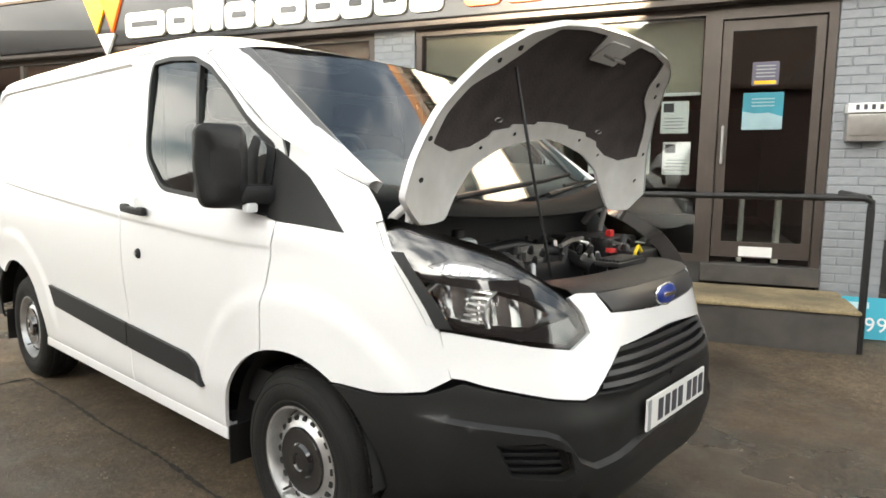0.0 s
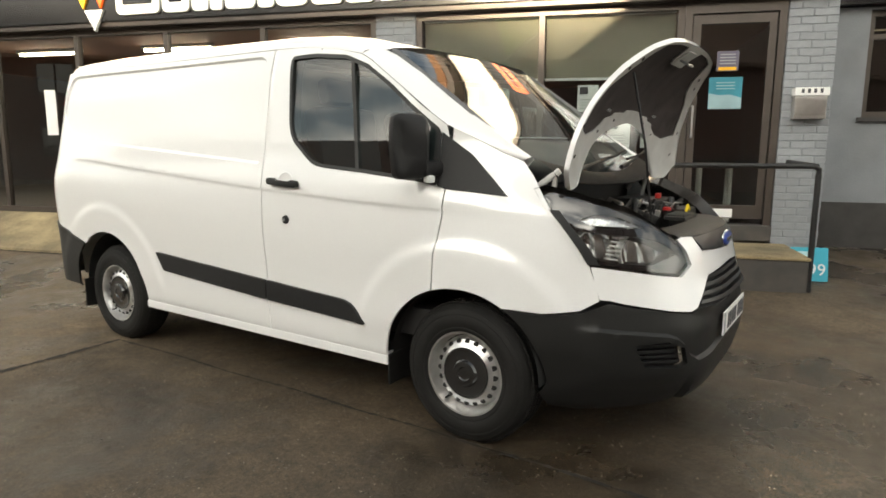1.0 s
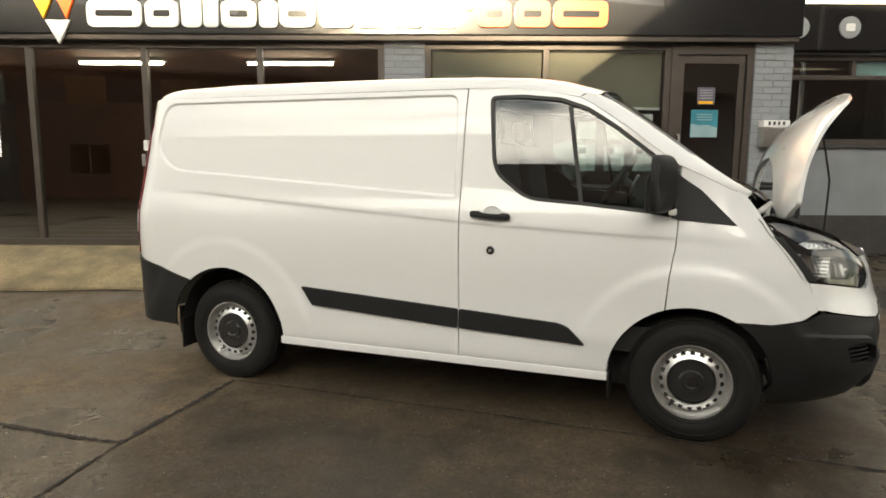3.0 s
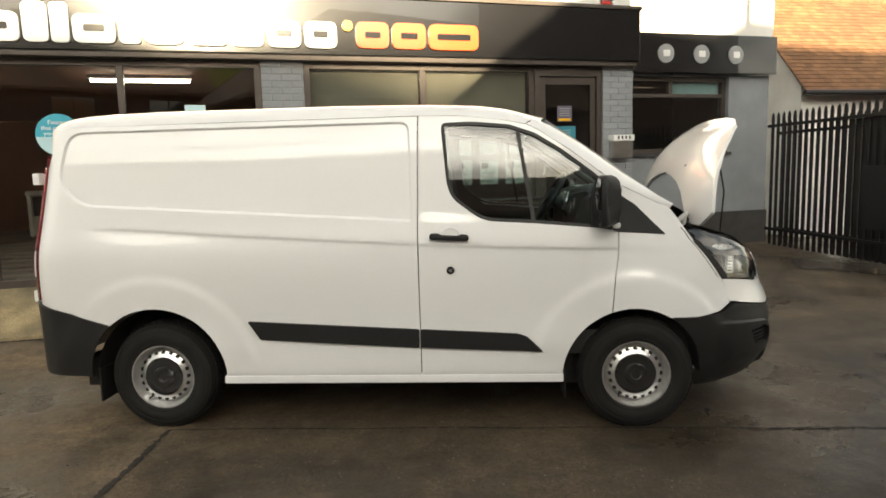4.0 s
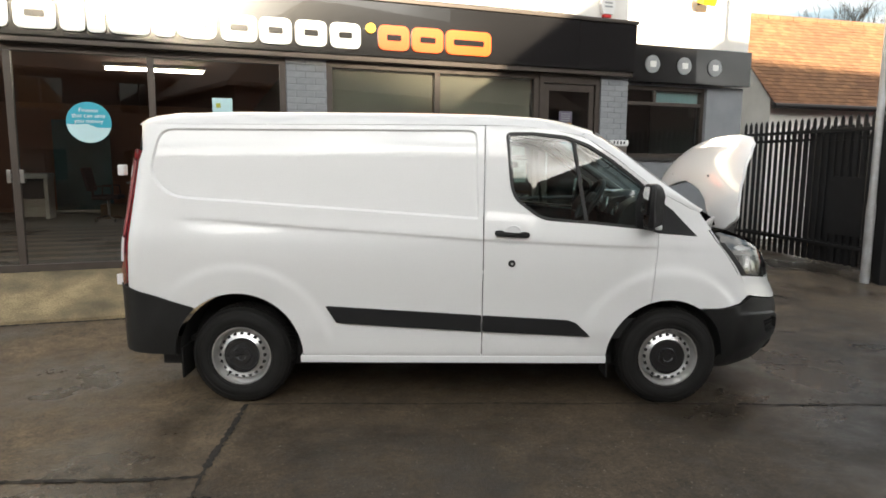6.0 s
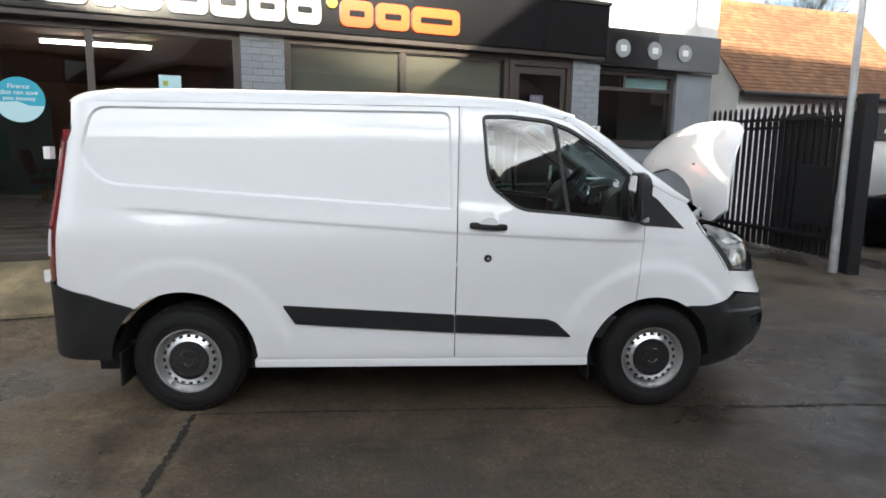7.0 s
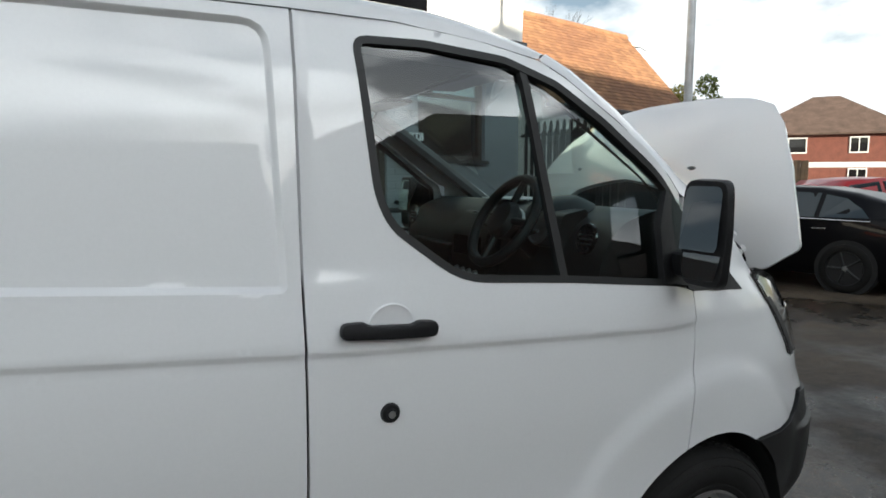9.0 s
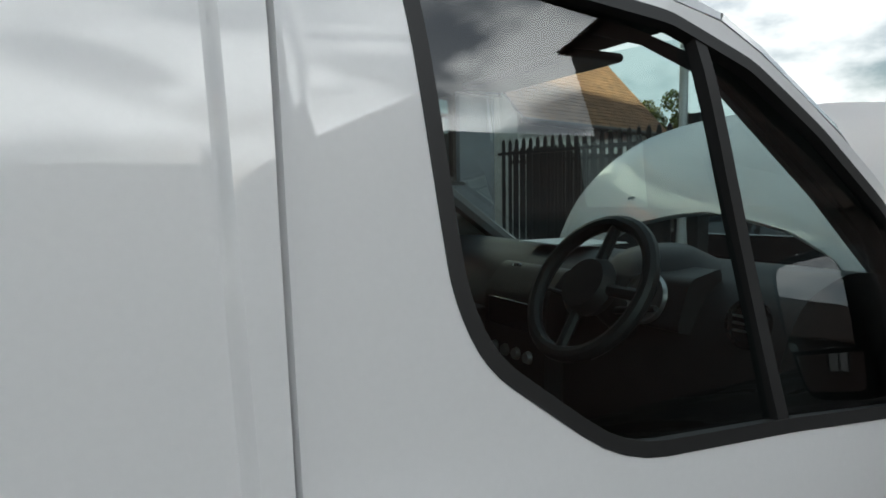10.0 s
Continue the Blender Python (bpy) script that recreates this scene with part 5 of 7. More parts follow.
# slam panel, cowl, engine bay
bm = bmesh.new()
rows = []
for k in range(-14, 15):
    y = 0.47 * k / 14
    q = side_surface(s_of_y(abs(y), 1.0), 1.0)
    rows.append([bm.verts.new((q.x - d, y, z)) for d, z in ((0.0, 0.975), (0.004, 1.0), (0.02, 1.010), (0.08, 1.018), (0.17, 1.018), (0.175, 0.94))])
for a, b in zip(rows, rows[1:]):
    for k in range(len(a) - 1):
        bm.faces.new((a[k], b[k], b[k + 1], a[k + 1]))
bmesh.ops.recalc_face_normals(bm, faces=bm.faces)
slam = part("slam_panel", bm, M_BLACKP, van, "black plastic panel over the radiator")
part("vent", box((3.55, 0.05, 1.016), (3.66, 0.30, 1.035), 0.004), M_GRILLE, slam)
for k in range(7):
    part("vent_rib", box((3.555 + 0.015 * k, 0.06, 1.035), (3.561 + 0.015 * k, 0.29, 1.045), 0.002), M_GRILLE, slam)
bay = part("engine_bay", joined(((2.95, -0.74, 0.45), (2.99, 0.74, 1.22)), ((2.99, -0.74, 0.45), (3.30, -0.715, 1.06)), ((2.99, 0.715, 0.45), (3.30, 0.74, 1.06)), ((2.99, -0.70, 0.45), (3.50, 0.70, 0.62)), ((3.56, -0.45, 0.6), (3.60, 0.45, 0.97))), M_DARK, van, smooth=False)
part("engine_cover", box((3.06, -0.16, 0.70), (3.40, 0.28, 1.03), 0.04), M_GRILLE, bay)
part("intake", tube([(3.12, -0.25, 1.04), (3.20, 0.02, 1.07), (3.34, 0.18, 1.03), (3.50, 0.15, 0.99)], 0.032, 12), M_GRILLE, bay)
part("coolant_bottle", box((3.16, -0.44, 1.00), (3.27, -0.32, 1.13), 0.025), M_BOTTLE, bay, "milky white coolant bottle")
part("washer_cap", lathe([(0, 0.04), (0.03, 0.035), (0.032, 0), (0.0, 0)], 20, pose(3.17, -0.50, 1.09)), M_BLUE, bay, "blue filler cap")
part("bottle_cap", lathe([(0, 0.035), (0.025, 0.03), (0.028, 0), (0, 0)], 20, pose(3.21, -0.38, 1.13)), M_BLACKP, bay)
part("battery", box((3.16, 0.36, 0.80), (3.46, 0.64, 1.095), 0.012), M_GRILLE, bay, "dark grey battery cover")
part("terminal_cap", box((3.385, 0.46, 1.09), (3.415, 0.50, 1.125), 0.006), M_REDP, bay, "red terminal cap")
part("oil_cap", lathe([(0, 0.02), (0.022, 0.015), (0.024, 0), (0, 0)], 16, pose(3.50, 0.30, 1.045)), M_REDP, bay)
part("dipstick", tube([(3.60, 0.32, 1.0), (3.60, 0.32, 1.05), (3.60, 0.35, 1.075), (3.60, 0.38, 1.05)], 0.008, 8), M_YEL, bay, "yellow dipstick handle")
part("label_plate", box((3.45, 0.62, 1.06), (3.51, 0.71, 1.064)), M_PAPER, bay, smooth=False)
rng = random.Random(5)
for k in range(16):
    x, y = 3.05 + 0.45 * rng.random(), -0.55 + 1.1 * rng.random()
    a = rng.random() * 6.28
    dx, dy = 0.14 * math.cos(a), 0.14 * math.sin(a)
    z = 0.99 + 0.09 * rng.random()
    part("hose", tube([(x, y, z - 0.06), (x + dx * 0.4, y + dy * 0.4, z + 0.02), (x + dx, y + dy, z), (x + dx * 1.3, y + dy * 1.3, z - 0.10)], 0.010 + 0.012 * rng.random(), 8), (M_GRILLE, M_GRILLE, M_GREYMET)[k % 3], bay)
part("metal_pipe", tube([(3.44, -0.02, 1.09), (3.40, 0.14, 1.10), (3.36, 0.30, 1.095)], 0.009, 8), M_STAIN, bay, "bright metal pipe")
part("air_box", box((3.24, -0.62, 0.86), (3.50, -0.40, 1.03), 0.02), M_GRILLE, bay)
part("bracket", joined(((3.30, -0.14, 1.03), (3.36, -0.02, 1.07)), ((3.33, -0.16, 1.07), (3.35, -0.0, 1.09))), M_GREYMET, bay, smooth=False)
part("fuse_box", box((3.50, 0.36, 0.9), (3.60, 0.60, 1.05), 0.01), M_GRILLE, bay)
for k in range(34):
    x, y, z = 3.12 + 0.42 * rng.random(), -0.42 + 0.8 * rng.random(), 1.03 + 0.06 * rng.random()
    part("fitting", lathe([(0, 0.014), (0.008, 0.014), (0.011, 0.0), (0.014, -0.014), (0, -0.014)], 12, pose(x, y, z, 30 * rng.random(), 40 * rng.random(), 0)), (M_GREYMET, M_GRILLE, M_GRILLE, M_GRILLE)[k % 4], bay)


def cowl_mesh():
    bm = bmesh.new()
    rows = []
    for k in range(-14, 15):
        a = k / 14
        y = 0.72 * a
        f = 1 - a * a
        top = Vector((3.18 + 0.09 * f, y, 1.335 - 0.075 * f))
        front = Vector((3.285 + 0.085 * f, y, 1.250 - 0.03 * f))
        mid = (top + front) / 2 + Vector((0.025, 0, 0.012))
        row = [bm.verts.new(top * (1 - t) ** 2 + mid * 2 * t * (1 - t) + front * t * t) for t in (0, 0.2, 0.4, 0.6, 0.8, 1.0)]
        row.append(bm.verts.new(front + Vector((0.004, 0, -0.012))))
        row.append(bm.verts.new(front + Vector((-0.004, 0, -0.018))))
        row.append(bm.verts.new(front + Vector((-0.22, 0, -0.01))))
        rows.append(row)
    for a, b in zip(rows, rows[1:]):
        for k in range(len(a) - 1):
            bm.faces.new((a[k], b[k], b[k + 1], a[k + 1]))
    bmesh.ops.recalc_face_normals(bm, faces=bm.faces)
    return bm


cowl = part("cowl", cowl_mesh(), mat("scuttle_plastic", (0.008, 0.008, 0.008), 0.7, spec=0.2, bump=0.2, bump_scale=300, var=0.2, scale=5), van, "black plastic scuttle panel")
for y0, y1, x1, z1 in ((-0.50, 0.20, 3.17, 1.405), (0.12, 0.62, 3.15, 1.41)):
    w = part("wiper", tube([(3.29, y0, 1.285), (3.285, (y0 * 0.6 + y1 * 0.4), 1.315), (3.235, y1, 1.345)], [0.013, 0.010, 0.006], 8), M_BLACKP, van, "black wiper arm")
    part("blade", tube([(3.27, y1 - 0.34, 1.325), (3.25, y1 - 0.05, 1.345), (3.20, y1 + 0.24, 1.375)], 0.008, 6), M_RUBBER, w)

# raised bonnet
HD, HN, HO = Vector((0.509, 0, 0.861)), Vector((-0.861, 0, 0.509)), Vector((3.28, 0, 1.243))
HL = 0.72


def bonnet_point(y, l, out=0.0):
    b = l / HL
    bul = 0.103 * 4 * b * (1 - b) * (1 if 0 <= b <= 1 else 0.5) - 0.080 * (abs(y) / 0.8) ** 3
    return HO + HD * l + HN * (bul + out) + Vector((0, y, 0))


HALF = [(0.0, 0.272), (0.11, 0.259), (0.20, 0.243), (0.316, 0.218), (0.457, 0.155), (0.548, 0.058), (0.597, -0.006), (0.664, -0.008), (0.758, 0.002), (0.863, 0.090), (0.832, 0.20), (0.765, 0.37), (0.650, 0.555), (0.535, 0.670), (0.41, 0.722), (0.23, 0.746), (0.0, 0.753)]
BON = rounded(HALF + [(-y, l) for y, l in HALF[-2:0:-1]], 0.02, 3)


def bonnet_sheet(outline, holes, out, step, thick, face_out):
    bm = skin(outline, holes, lambda y, l: bonnet_point(y, l, out), step, 0)
    bm.normal_update()
    tot = sum((f.normal * f.calc_area() for f in bm.faces), Vector())
    if (tot.dot(HN) > 0) != face_out:
        bmesh.ops.reverse_faces(bm, faces=bm.faces)
        bm.normal_update()
    if thick:
        be = [e for e in bm.edges if e.is_boundary]
        inner, dup = {}, {}
        for e in be:
            for v in e.verts:
                if v not in inner:
                    dup[v] = bm.verts.new(v.co)
                    inner[v] = bm.verts.new(v.co - v.normal * thick)
        for e in be:
            lp = e.link_loops[0]
            a, b = lp.vert, lp.link_loop_next.vert
            bm.faces.new((dup[b], dup[a], inner[a], inner[b]))
    return bm


HOLES = [oval(sg * 0.37, 0.325, 0.022, 0.009, 14) for sg in (-1, 1)]
bonnet = part("bonnet", bonnet_sheet(BON, HOLES, 0.0, 0.03, 0.022, True), M_PAINT, van, "white bonnet propped open")
INNER_FRAME_HALF = [(0.0, 0.338), (0.11, 0.334), (0.12, 0.320), (0.27, 0.314), (0.28, 0.298), (0.38, 0.284), (0.395, 0.262), (0.49, 0.225), (0.61, 0.212), (0.735, 0.250), (0.708, 0.35), (0.645, 0.445), (0.545, 0.510), (0.485, 0.575), (0.455, 0.635), (0.405, 0.694), (0.27, 0.718), (0.13, 0.724), (0.10, 0.64), (0.0, 0.63)]
INS = rounded(INNER_FRAME_HALF + [(-y, l) for y, l in INNER_FRAME_HALF[-2:0:-1]], 0.012, 3)
part("inner_frame", bonnet_sheet(rounded([(y * 0.985, l * 0.985 + 0.003) for y, l in BON], 0.0), [INS], -0.022, 0.035, 0.012, False), M_PRIMER, bonnet, "pale painted inner frame")
part("insulation", bonnet_sheet(INS, [], -0.016, 0.04, 0, False), M_BAYINS, bonnet, "dark felt insulation pad")
part("latch_striker", tube([tuple(bonnet_point(-0.04, 0.655, -0.03)), tuple(bonnet_point(-0.04, 0.655, -0.075)), tuple(bonnet_point(0.04, 0.655, -0.075)), tuple(bonnet_point(0.04, 0.655, -0.03))], 0.006, 8), M_GREYMET, bonnet)
part("latch_plate", bonnet_sheet(rounded([(-0.10, 0.62), (0.10, 0.62), (0.07, 0.71), (-0.07, 0.71)], 0.015), [], -0.03, 0.03, 0.008, False), M_PRIMER, bonnet)
for sg in (-1, 1):
    for y, l, r in ((0.525, 0.60, 0.011), (0.585, 0.545, 0.009), (0.765, 0.27, 0.009), (0.765, 0.14, 0.010), (0.43, 0.225, 0.007), (0.24, 0.28, 0.007)):
        q = bonnet_point(sg * y, l, -0.0235)
        part("frame_hole", lathe([(0, 0.002), (r, 0.002), (r * 1.05, 0.0), (0, 0.0)], 14, look(q, q + HN)), M_DARK, bonnet, "dark hole in the inner frame")
part("prop_rod", tube([tuple(bonnet_point(-0.47, 0.53, -0.03)), (3.585, -0.46, 1.40), (3.60, -0.34, 1.02)], 0.0055, 8), M_BLACKM, van, "thin black bonnet prop")
for sg in (-1, 1):
    part("bonnet_hinge", tube([(3.14, sg * 0.70, 1.13), (3.20, sg * 0.715, 1.22), (3.285, sg * 0.70, 1.285)], 0.016, 8), M_PRIMER, van)
    part("bonnet_hinge", tube([(3.24, sg * 0.69, 1.10), (3.27, sg * 0.70, 1.27)], 0.014, 8), M_PRIMER, van)

# wheels
def wheel(x, sg, back):
    m = pose(x, sg * 0.905, 0.337) @ pose(0, 0, 0, 90 if sg < 0 else -90, 0, 0)
    t = part("wheel", lathe([(0.198, 0.012), (0.209, 0.020), (0.222, 0.0235), (0.226, 0.0215), (0.231, 0.0250), (0.256, 0.028), (0.281, 0.0260), (0.284, 0.0238), (0.288, 0.0252), (0.307, 0.019), (0.309, 0.0165), (0.313, 0.0165), (0.326, 0.0), (0.335, -0.02), (0.337, -0.06), (0.337, -0.13), (0.335, -0.17), (0.322, -0.19), (0.27, -0.20), (0.198, -0.19)], 64, m), M_RUBBER, van, "black tyre on silver steel wheel")
    rim = part("rim", lathe([(0.206, 0.006), (0.203, 0.017), (0.195, 0.016), (0.190, 0.0), (0.184, -0.036), (0.177, -0.048), (0.169, -0.038), (0.159, -0.018), (0.141, -0.009), (0.130, -0.003), (0.124, 0.0), (0.112, -0.03), (0.0, -0.05)], 64, m), M_STEEL, t)
    part("centre_cap", lathe([(0.120, -0.005), (0.118, 0.006), (0.104, 0.002), (0.066, 0.004), (0.058, 0.016), (0.033, 0.018), (0.028, 0.012), (0, 0.012)], 40, m), M_GLOSSB, t, "black centre cap")
    hole = finish(lathe([(0, 0.0), (0.0125, 0.0), (0.0135, -0.012), (0, -0.012)], 12), "vent_hole", M_DARK, False)
    for k in range(20):
        a = 2 * math.pi * k / 20
        o = new("vent_hole", hole)
        o.matrix_world = m @ pose(0.150 * math.cos(a), 0.150 * math.sin(a), -0.0105)
        o.parent = rim
    part("valve", tube([tuple(m @ Vector((0.168 * math.cos(2.2), -0.168 * math.sin(2.2), -0.02))), tuple(m @ Vector((0.172 * math.cos(2.2), -0.172 * math.sin(2.2), 0.012)))], 0.005, 6), M_RUBBER, rim)
    treads = bmesh.new()
    for k in range(64):
        a = 2 * math.pi * k / 64
        for h in (-0.02, -0.06, -0.10, -0.14):
            add_box(treads, (-0.009, -0.014, -0.005), (0.009, 0.014, 0.005), 0, m @ pose(0.3385 * math.cos(a + h), 0.3385 * math.sin(a + h), h - 0.01) @ pose(0, 0, 0, 0, 0, math.degrees(a + h)) @ pose(0, 0, 0, 0, 90, 0))
    tagged(part("tread", treads, M_RUBBER, t, smooth=False), kind="stuff")


for x, back in ((0.0, True), (2.933, False)):
    for sg in (-1, 1):
        wheel(x, sg, back)
        bm = bmesh.new()
        ring = [(x - (0 if back else 0.028) + (0.425 if back else 0.405) * math.cos(radians(a)), 0.345 + (0.43 if back else 0.405) * math.sin(radians(a))) for a in range(0, 181, 10)]
        rows = [[bm.verts.new((px, sg * yy, pz)) for yy in (0.905, 0.60)] for px, pz in ring]
        for a, b in zip(rows, rows[1:]):
            bm.faces.new((a[0], a[1], b[1], b[0]))
        bm.faces.new([r[1] for r in rows])
        part("arch_liner", bm, M_DARK, van)
for sg in (-1, 1):
    part("mudflap", box((2.500, sg * 0.915 - 0.10 if sg > 0 else -0.945, 0.20), (2.512, sg * 0.915 + 0.03 if sg > 0 else -0.75, 0.36), 0.004), M_RUBBER, van, "black rubber mudflap")
    part("mudflap", box((-0.40, -0.95 if sg < 0 else 0.75, 0.19), (-0.385, -0.75 if sg < 0 else 0.95, 0.40), 0.004), M_RUBBER, van)
part("exhaust", tube([(-0.8, -0.5, 0.30), (0.5, -0.4, 0.3), (2.4, -0.35, 0.28)], 0.03, 10), M_GREYMET, van)
part("spare_wheel", lathe([(0.1, 0), (0.30, 0), (0.33, 0.05), (0.33, 0.13), (0.3, 0.18), (0.1, 0.18)], 32, pose(-0.35, 0, 0.2)), M_RUBBER, van)

# mirrors, handles, lock
for sg in (-1, 1):
    my = lambda y: sg * y
    prof = rounded([(-0.075, -0.145), (0.060, -0.145), (0.080, 0.0), (0.074, 0.14), (-0.070, 0.145), (-0.082, 0.05)], 0.035, 4)
    bm = bmesh.new()
    rows = []
    for dx, sc in ((-0.056, 0.92), (-0.052, 0.98), (-0.035, 1.0), (0.02, 1.0), (0.045, 0.92), (0.062, 0.75), (0.070, 0.4)):
        rows.append([bm.verts.new((2.686 + (dx + 0.056) * (1 - 0.72 * max(0.0, min(1.0, (px + 0.05) / 0.13))), my(1.080 + px * sc), 1.388 + pz * sc)) for px, pz in prof])
    for a, b in zip(rows, rows[1:]):
        for k in range(len(prof)):
            bm.faces.new((a[k], a[(k + 1) % len(prof)], b[(k + 1) % len(prof)], b[k]))
    bm.faces.new(rows[-1])
    bm.faces.new(rows[0])
    bmesh.ops.recalc_face_normals(bm, faces=bm.faces)
    mirror = part("door_mirror", bm, M_BLACKP, van, "large black door mirror")
    for z0, z1 in ((-0.045, 0.125), (-0.125, -0.055)):
        gp_ = [(max(-0.066, min(0.062, px * 0.84)), max(z0, min(z1, pz * 0.9))) for px, pz in prof]
        bm = bmesh.new()
        bm.faces.new([bm.verts.new((2.6845 + 0.10 * (pz - z1), my(1.080 + px), 1.388 + pz)) for px, pz in dict.fromkeys(gp_)])
        bmesh.ops.recalc_face_normals(bm, faces=bm.faces)
        part("mirror_glass", bm, M_MIRROR, mirror, "mirror glass", smooth=False)
    part("arm", box((2.70, min(my(0.90), my(1.05)), 1.255), (2.81, max(my(0.90), my(1.05)), 1.325), 0.022), M_BLACKP, mirror)
    part("repeater", box((2.775, min(my(0.985), my(1.03)), 1.228), (2.815, max(my(0.985), my(1.03)), 1.262), 0.01), M_BOTTLE, mirror, "clear indicator repeater")
    part("mirror_foot", skin(to_s(dense([(2.66, 1.40), (2.70, 1.50), (2.785, 1.452), (2.79, 1.22), (2.66, 1.24)], 0.03)), [], lambda s, z: side_surface(s, z, 0.012), 0.04, 0.02, sg > 0), M_BLACKP, mirror)

for sg in (-1, 1):
    q = side_surface(1.84, 1.195)
    y = abs(q.y)
    recess = part("handle_recess", lathe([(0.0, 0.0), (0.6, 0.0), (0.84, 0.0008), (0.93, 0.0022), (1.0, 0.0)], 36, pose(1.845, sg * (y + 0.001), 1.203) @ pose(0, 0, 0, 90 if sg < 0 else -90, 0, 0) @ Matrix.Diagonal((0.055, 0.050, 1.0, 1))), M_PAINT, van)
    h = part("door_handle", prism(rounded([(-0.122, -0.019), (0.0, -0.021), (0.108, -0.019), (0.108, 0.017), (0.06, 0.019), (0.045, 0.010), (-0.055, 0.010), (-0.07, 0.019), (-0.122, 0.017)], [0.016, 0.02, 0.016, 0.016, 0.01, 0.02, 0.02, 0.01, 0.016], 4), sg * 0.024, pose(1.842, sg * (y + 0.008), 1.196, 0, 3.2, 0), 0.004), M_BLACKP, van, "black pull handle")
    q = side_surface(1.838, 0.997)
    lock = part("lock", lathe([(0, 0.014), (0.012, 0.014), (0.013, 0.009), (0.021, 0.008), (0.024, 0.0), (0, 0)], 24, pose(1.838, q.y if sg < 0 else -q.y, 0.997) @ pose(0, 0, 0, 90 if sg < 0 else -90, 0, 0)), M_BLACKP, van, "round black security lock")
    part("key_face", lathe([(0, 0.017), (0.008, 0.017), (0.009, 0.013), (0, 0.013)], 16, pose(1.838, q.y if sg < 0 else -q.y, 0.997) @ pose(0, 0, 0, 90 if sg < 0 else -90, 0, 0)), M_GREYMET, lock)

# cab interior
part("bulkhead", box((1.60, -0.82, 0.45), (1.63, 0.82, 1.84), 0.01), M_INTG, van)
part("headliner", box((1.63, -0.74, 1.865), (2.36, 0.74, 1.885), 0.006), mat("headliner_cloth", (0.03, 0.03, 0.031), 0.9, var=0.1, scale=8), van)
part("cab_floor", box((1.63, -0.86, 0.45), (2.98, 0.86, 0.60), 0.01), M_INT, van)
for mir in (False, True):
    part("door_lining", skin(to_s(dense([(1.68, 0.62), (1.68, 1.88), (2.10, 1.85), (2.30, 1.80), (2.75, 1.47), (2.78, 0.80), (2.60, 0.66)], 0.04)), [to_s(dense([(1.835, 1.83), (2.19, 1.805), (2.34, 1.755), (2.67, 1.52), (2.75, 1.45), (2.76, 1.21), (2.04, 1.28), (1.86, 1.43)], 0.04))], lambda s, z: side_surface(s, z, -0.055), 0.05, 0, mir), M_INT, van)
dash = part("dashboard", prism(rounded([(2.62, 0.80), (2.58, 1.05), (2.59, 1.28), (2.66, 1.39), (2.80, 1.435), (2.95, 1.42), (3.13, 1.315), (3.10, 0.75)], 0.05), 1.56, pose(0, -0.78, 0)), M_INT, van)
part("instrument_hood", lathe([(0.0, 0.03), (0.10, 0.02), (0.16, -0.02), (0.17, -0.08)], 24, pose(2.70, -0.38, 1.43, 0, -15, 0) @ Matrix.Diagonal((0.8, 1, 1, 1))), M_INT, dash)
sw = pose(2.48, -0.39, 1.385) @ pose(0, 0, 0, 0, -58, 0)
st = part("steering_wheel", tube([tuple(sw @ Vector((0.167 * math.cos(a * math.pi / 18), 0.167 * math.sin(a * math.pi / 18), 0))) for a in range(36)], 0.019, 10, closed=True), M_INT, van, "dark steering wheel")
part("hub", lathe([(0, 0.03), (0.06, 0.025), (0.075, 0.0), (0.06, -0.03), (0, -0.03)], 20, sw), M_INT, st)
for a in (0, 180, 270):
    part("spoke", tube([tuple(sw @ Vector((0.05 * math.cos(radians(a)), 0.05 * math.sin(radians(a)), 0))), tuple(sw @ Vector((0.162 * math.cos(radians(a)), 0.162 * math.sin(radians(a)), 0)))], 0.014, 8), M_INT, st)
part("column", tube([tuple(sw @ Vector((0, 0, -0.02))), (2.66, -0.39, 1.24)], 0.04, 12), M_INT, st)
part("instrument_panel", prism(rounded([(2.56, 1.30), (2.60, 1.41), (2.70, 1.43), (2.70, 1.28)], 0.02), 0.36, pose(0, -0.57, 0)), M_INT, dash)
for y in (-0.47, -0.31):
    part("dial", lathe([(0, 0.004), (0.05, 0.004), (0.056, 0.010), (0.06, 0.0), (0, 0.0)], 28, pose(2.575, y, 1.362, 0, -72, 0)), M_GREYMET, dash, "grey ringed dial")
part("centre_stack", prism(rounded([(2.52, 1.02), (2.53, 1.32), (2.60, 1.40), (2.66, 1.38), (2.66, 1.0)], 0.03), 0.30, pose(0, -0.17, 0)), M_INT, dash)
part("radio", box((2.515, -0.13, 1.22), (2.53, 0.09, 1.30), 0.004), M_GLOSSB, dash)
for k in range(4):
    part("knob", lathe([(0, 0.014), (0.014, 0.013), (0.018, 0.0), (0, 0)], 16, pose(2.522, -0.10 + 0.055 * k, 1.15, 0, -85, 0)), M_GREYMET, dash)
for y in (-0.72, -0.11, 0.05, 0.70):
    v_ = part("air_vent", lathe([(0, -0.004), (0.036, -0.004), (0.040, 0.008), (0.048, 0.006), (0.05, 0.0), (0, 0)], 24, pose(2.585, y, 1.345, 0, -75, 0)), M_GLOSSB, dash, "round air vent with pale ring")
    for k in range(3):
        part("slat", box((2.578, y - 0.03, 1.328 + 0.014 * k), (2.584, y + 0.03, 1.332 + 0.014 * k)), M_GREYMET, v_, smooth=False)
part("glove_box", box((2.555, 0.22, 1.05), (2.60, 0.66, 1.24), 0.015), M_INT, dash)
part("stalk", tube([(2.53, -0.36, 1.33), (2.50, -0.20, 1.36)], [0.009, 0.006], 8), M_INT, st)
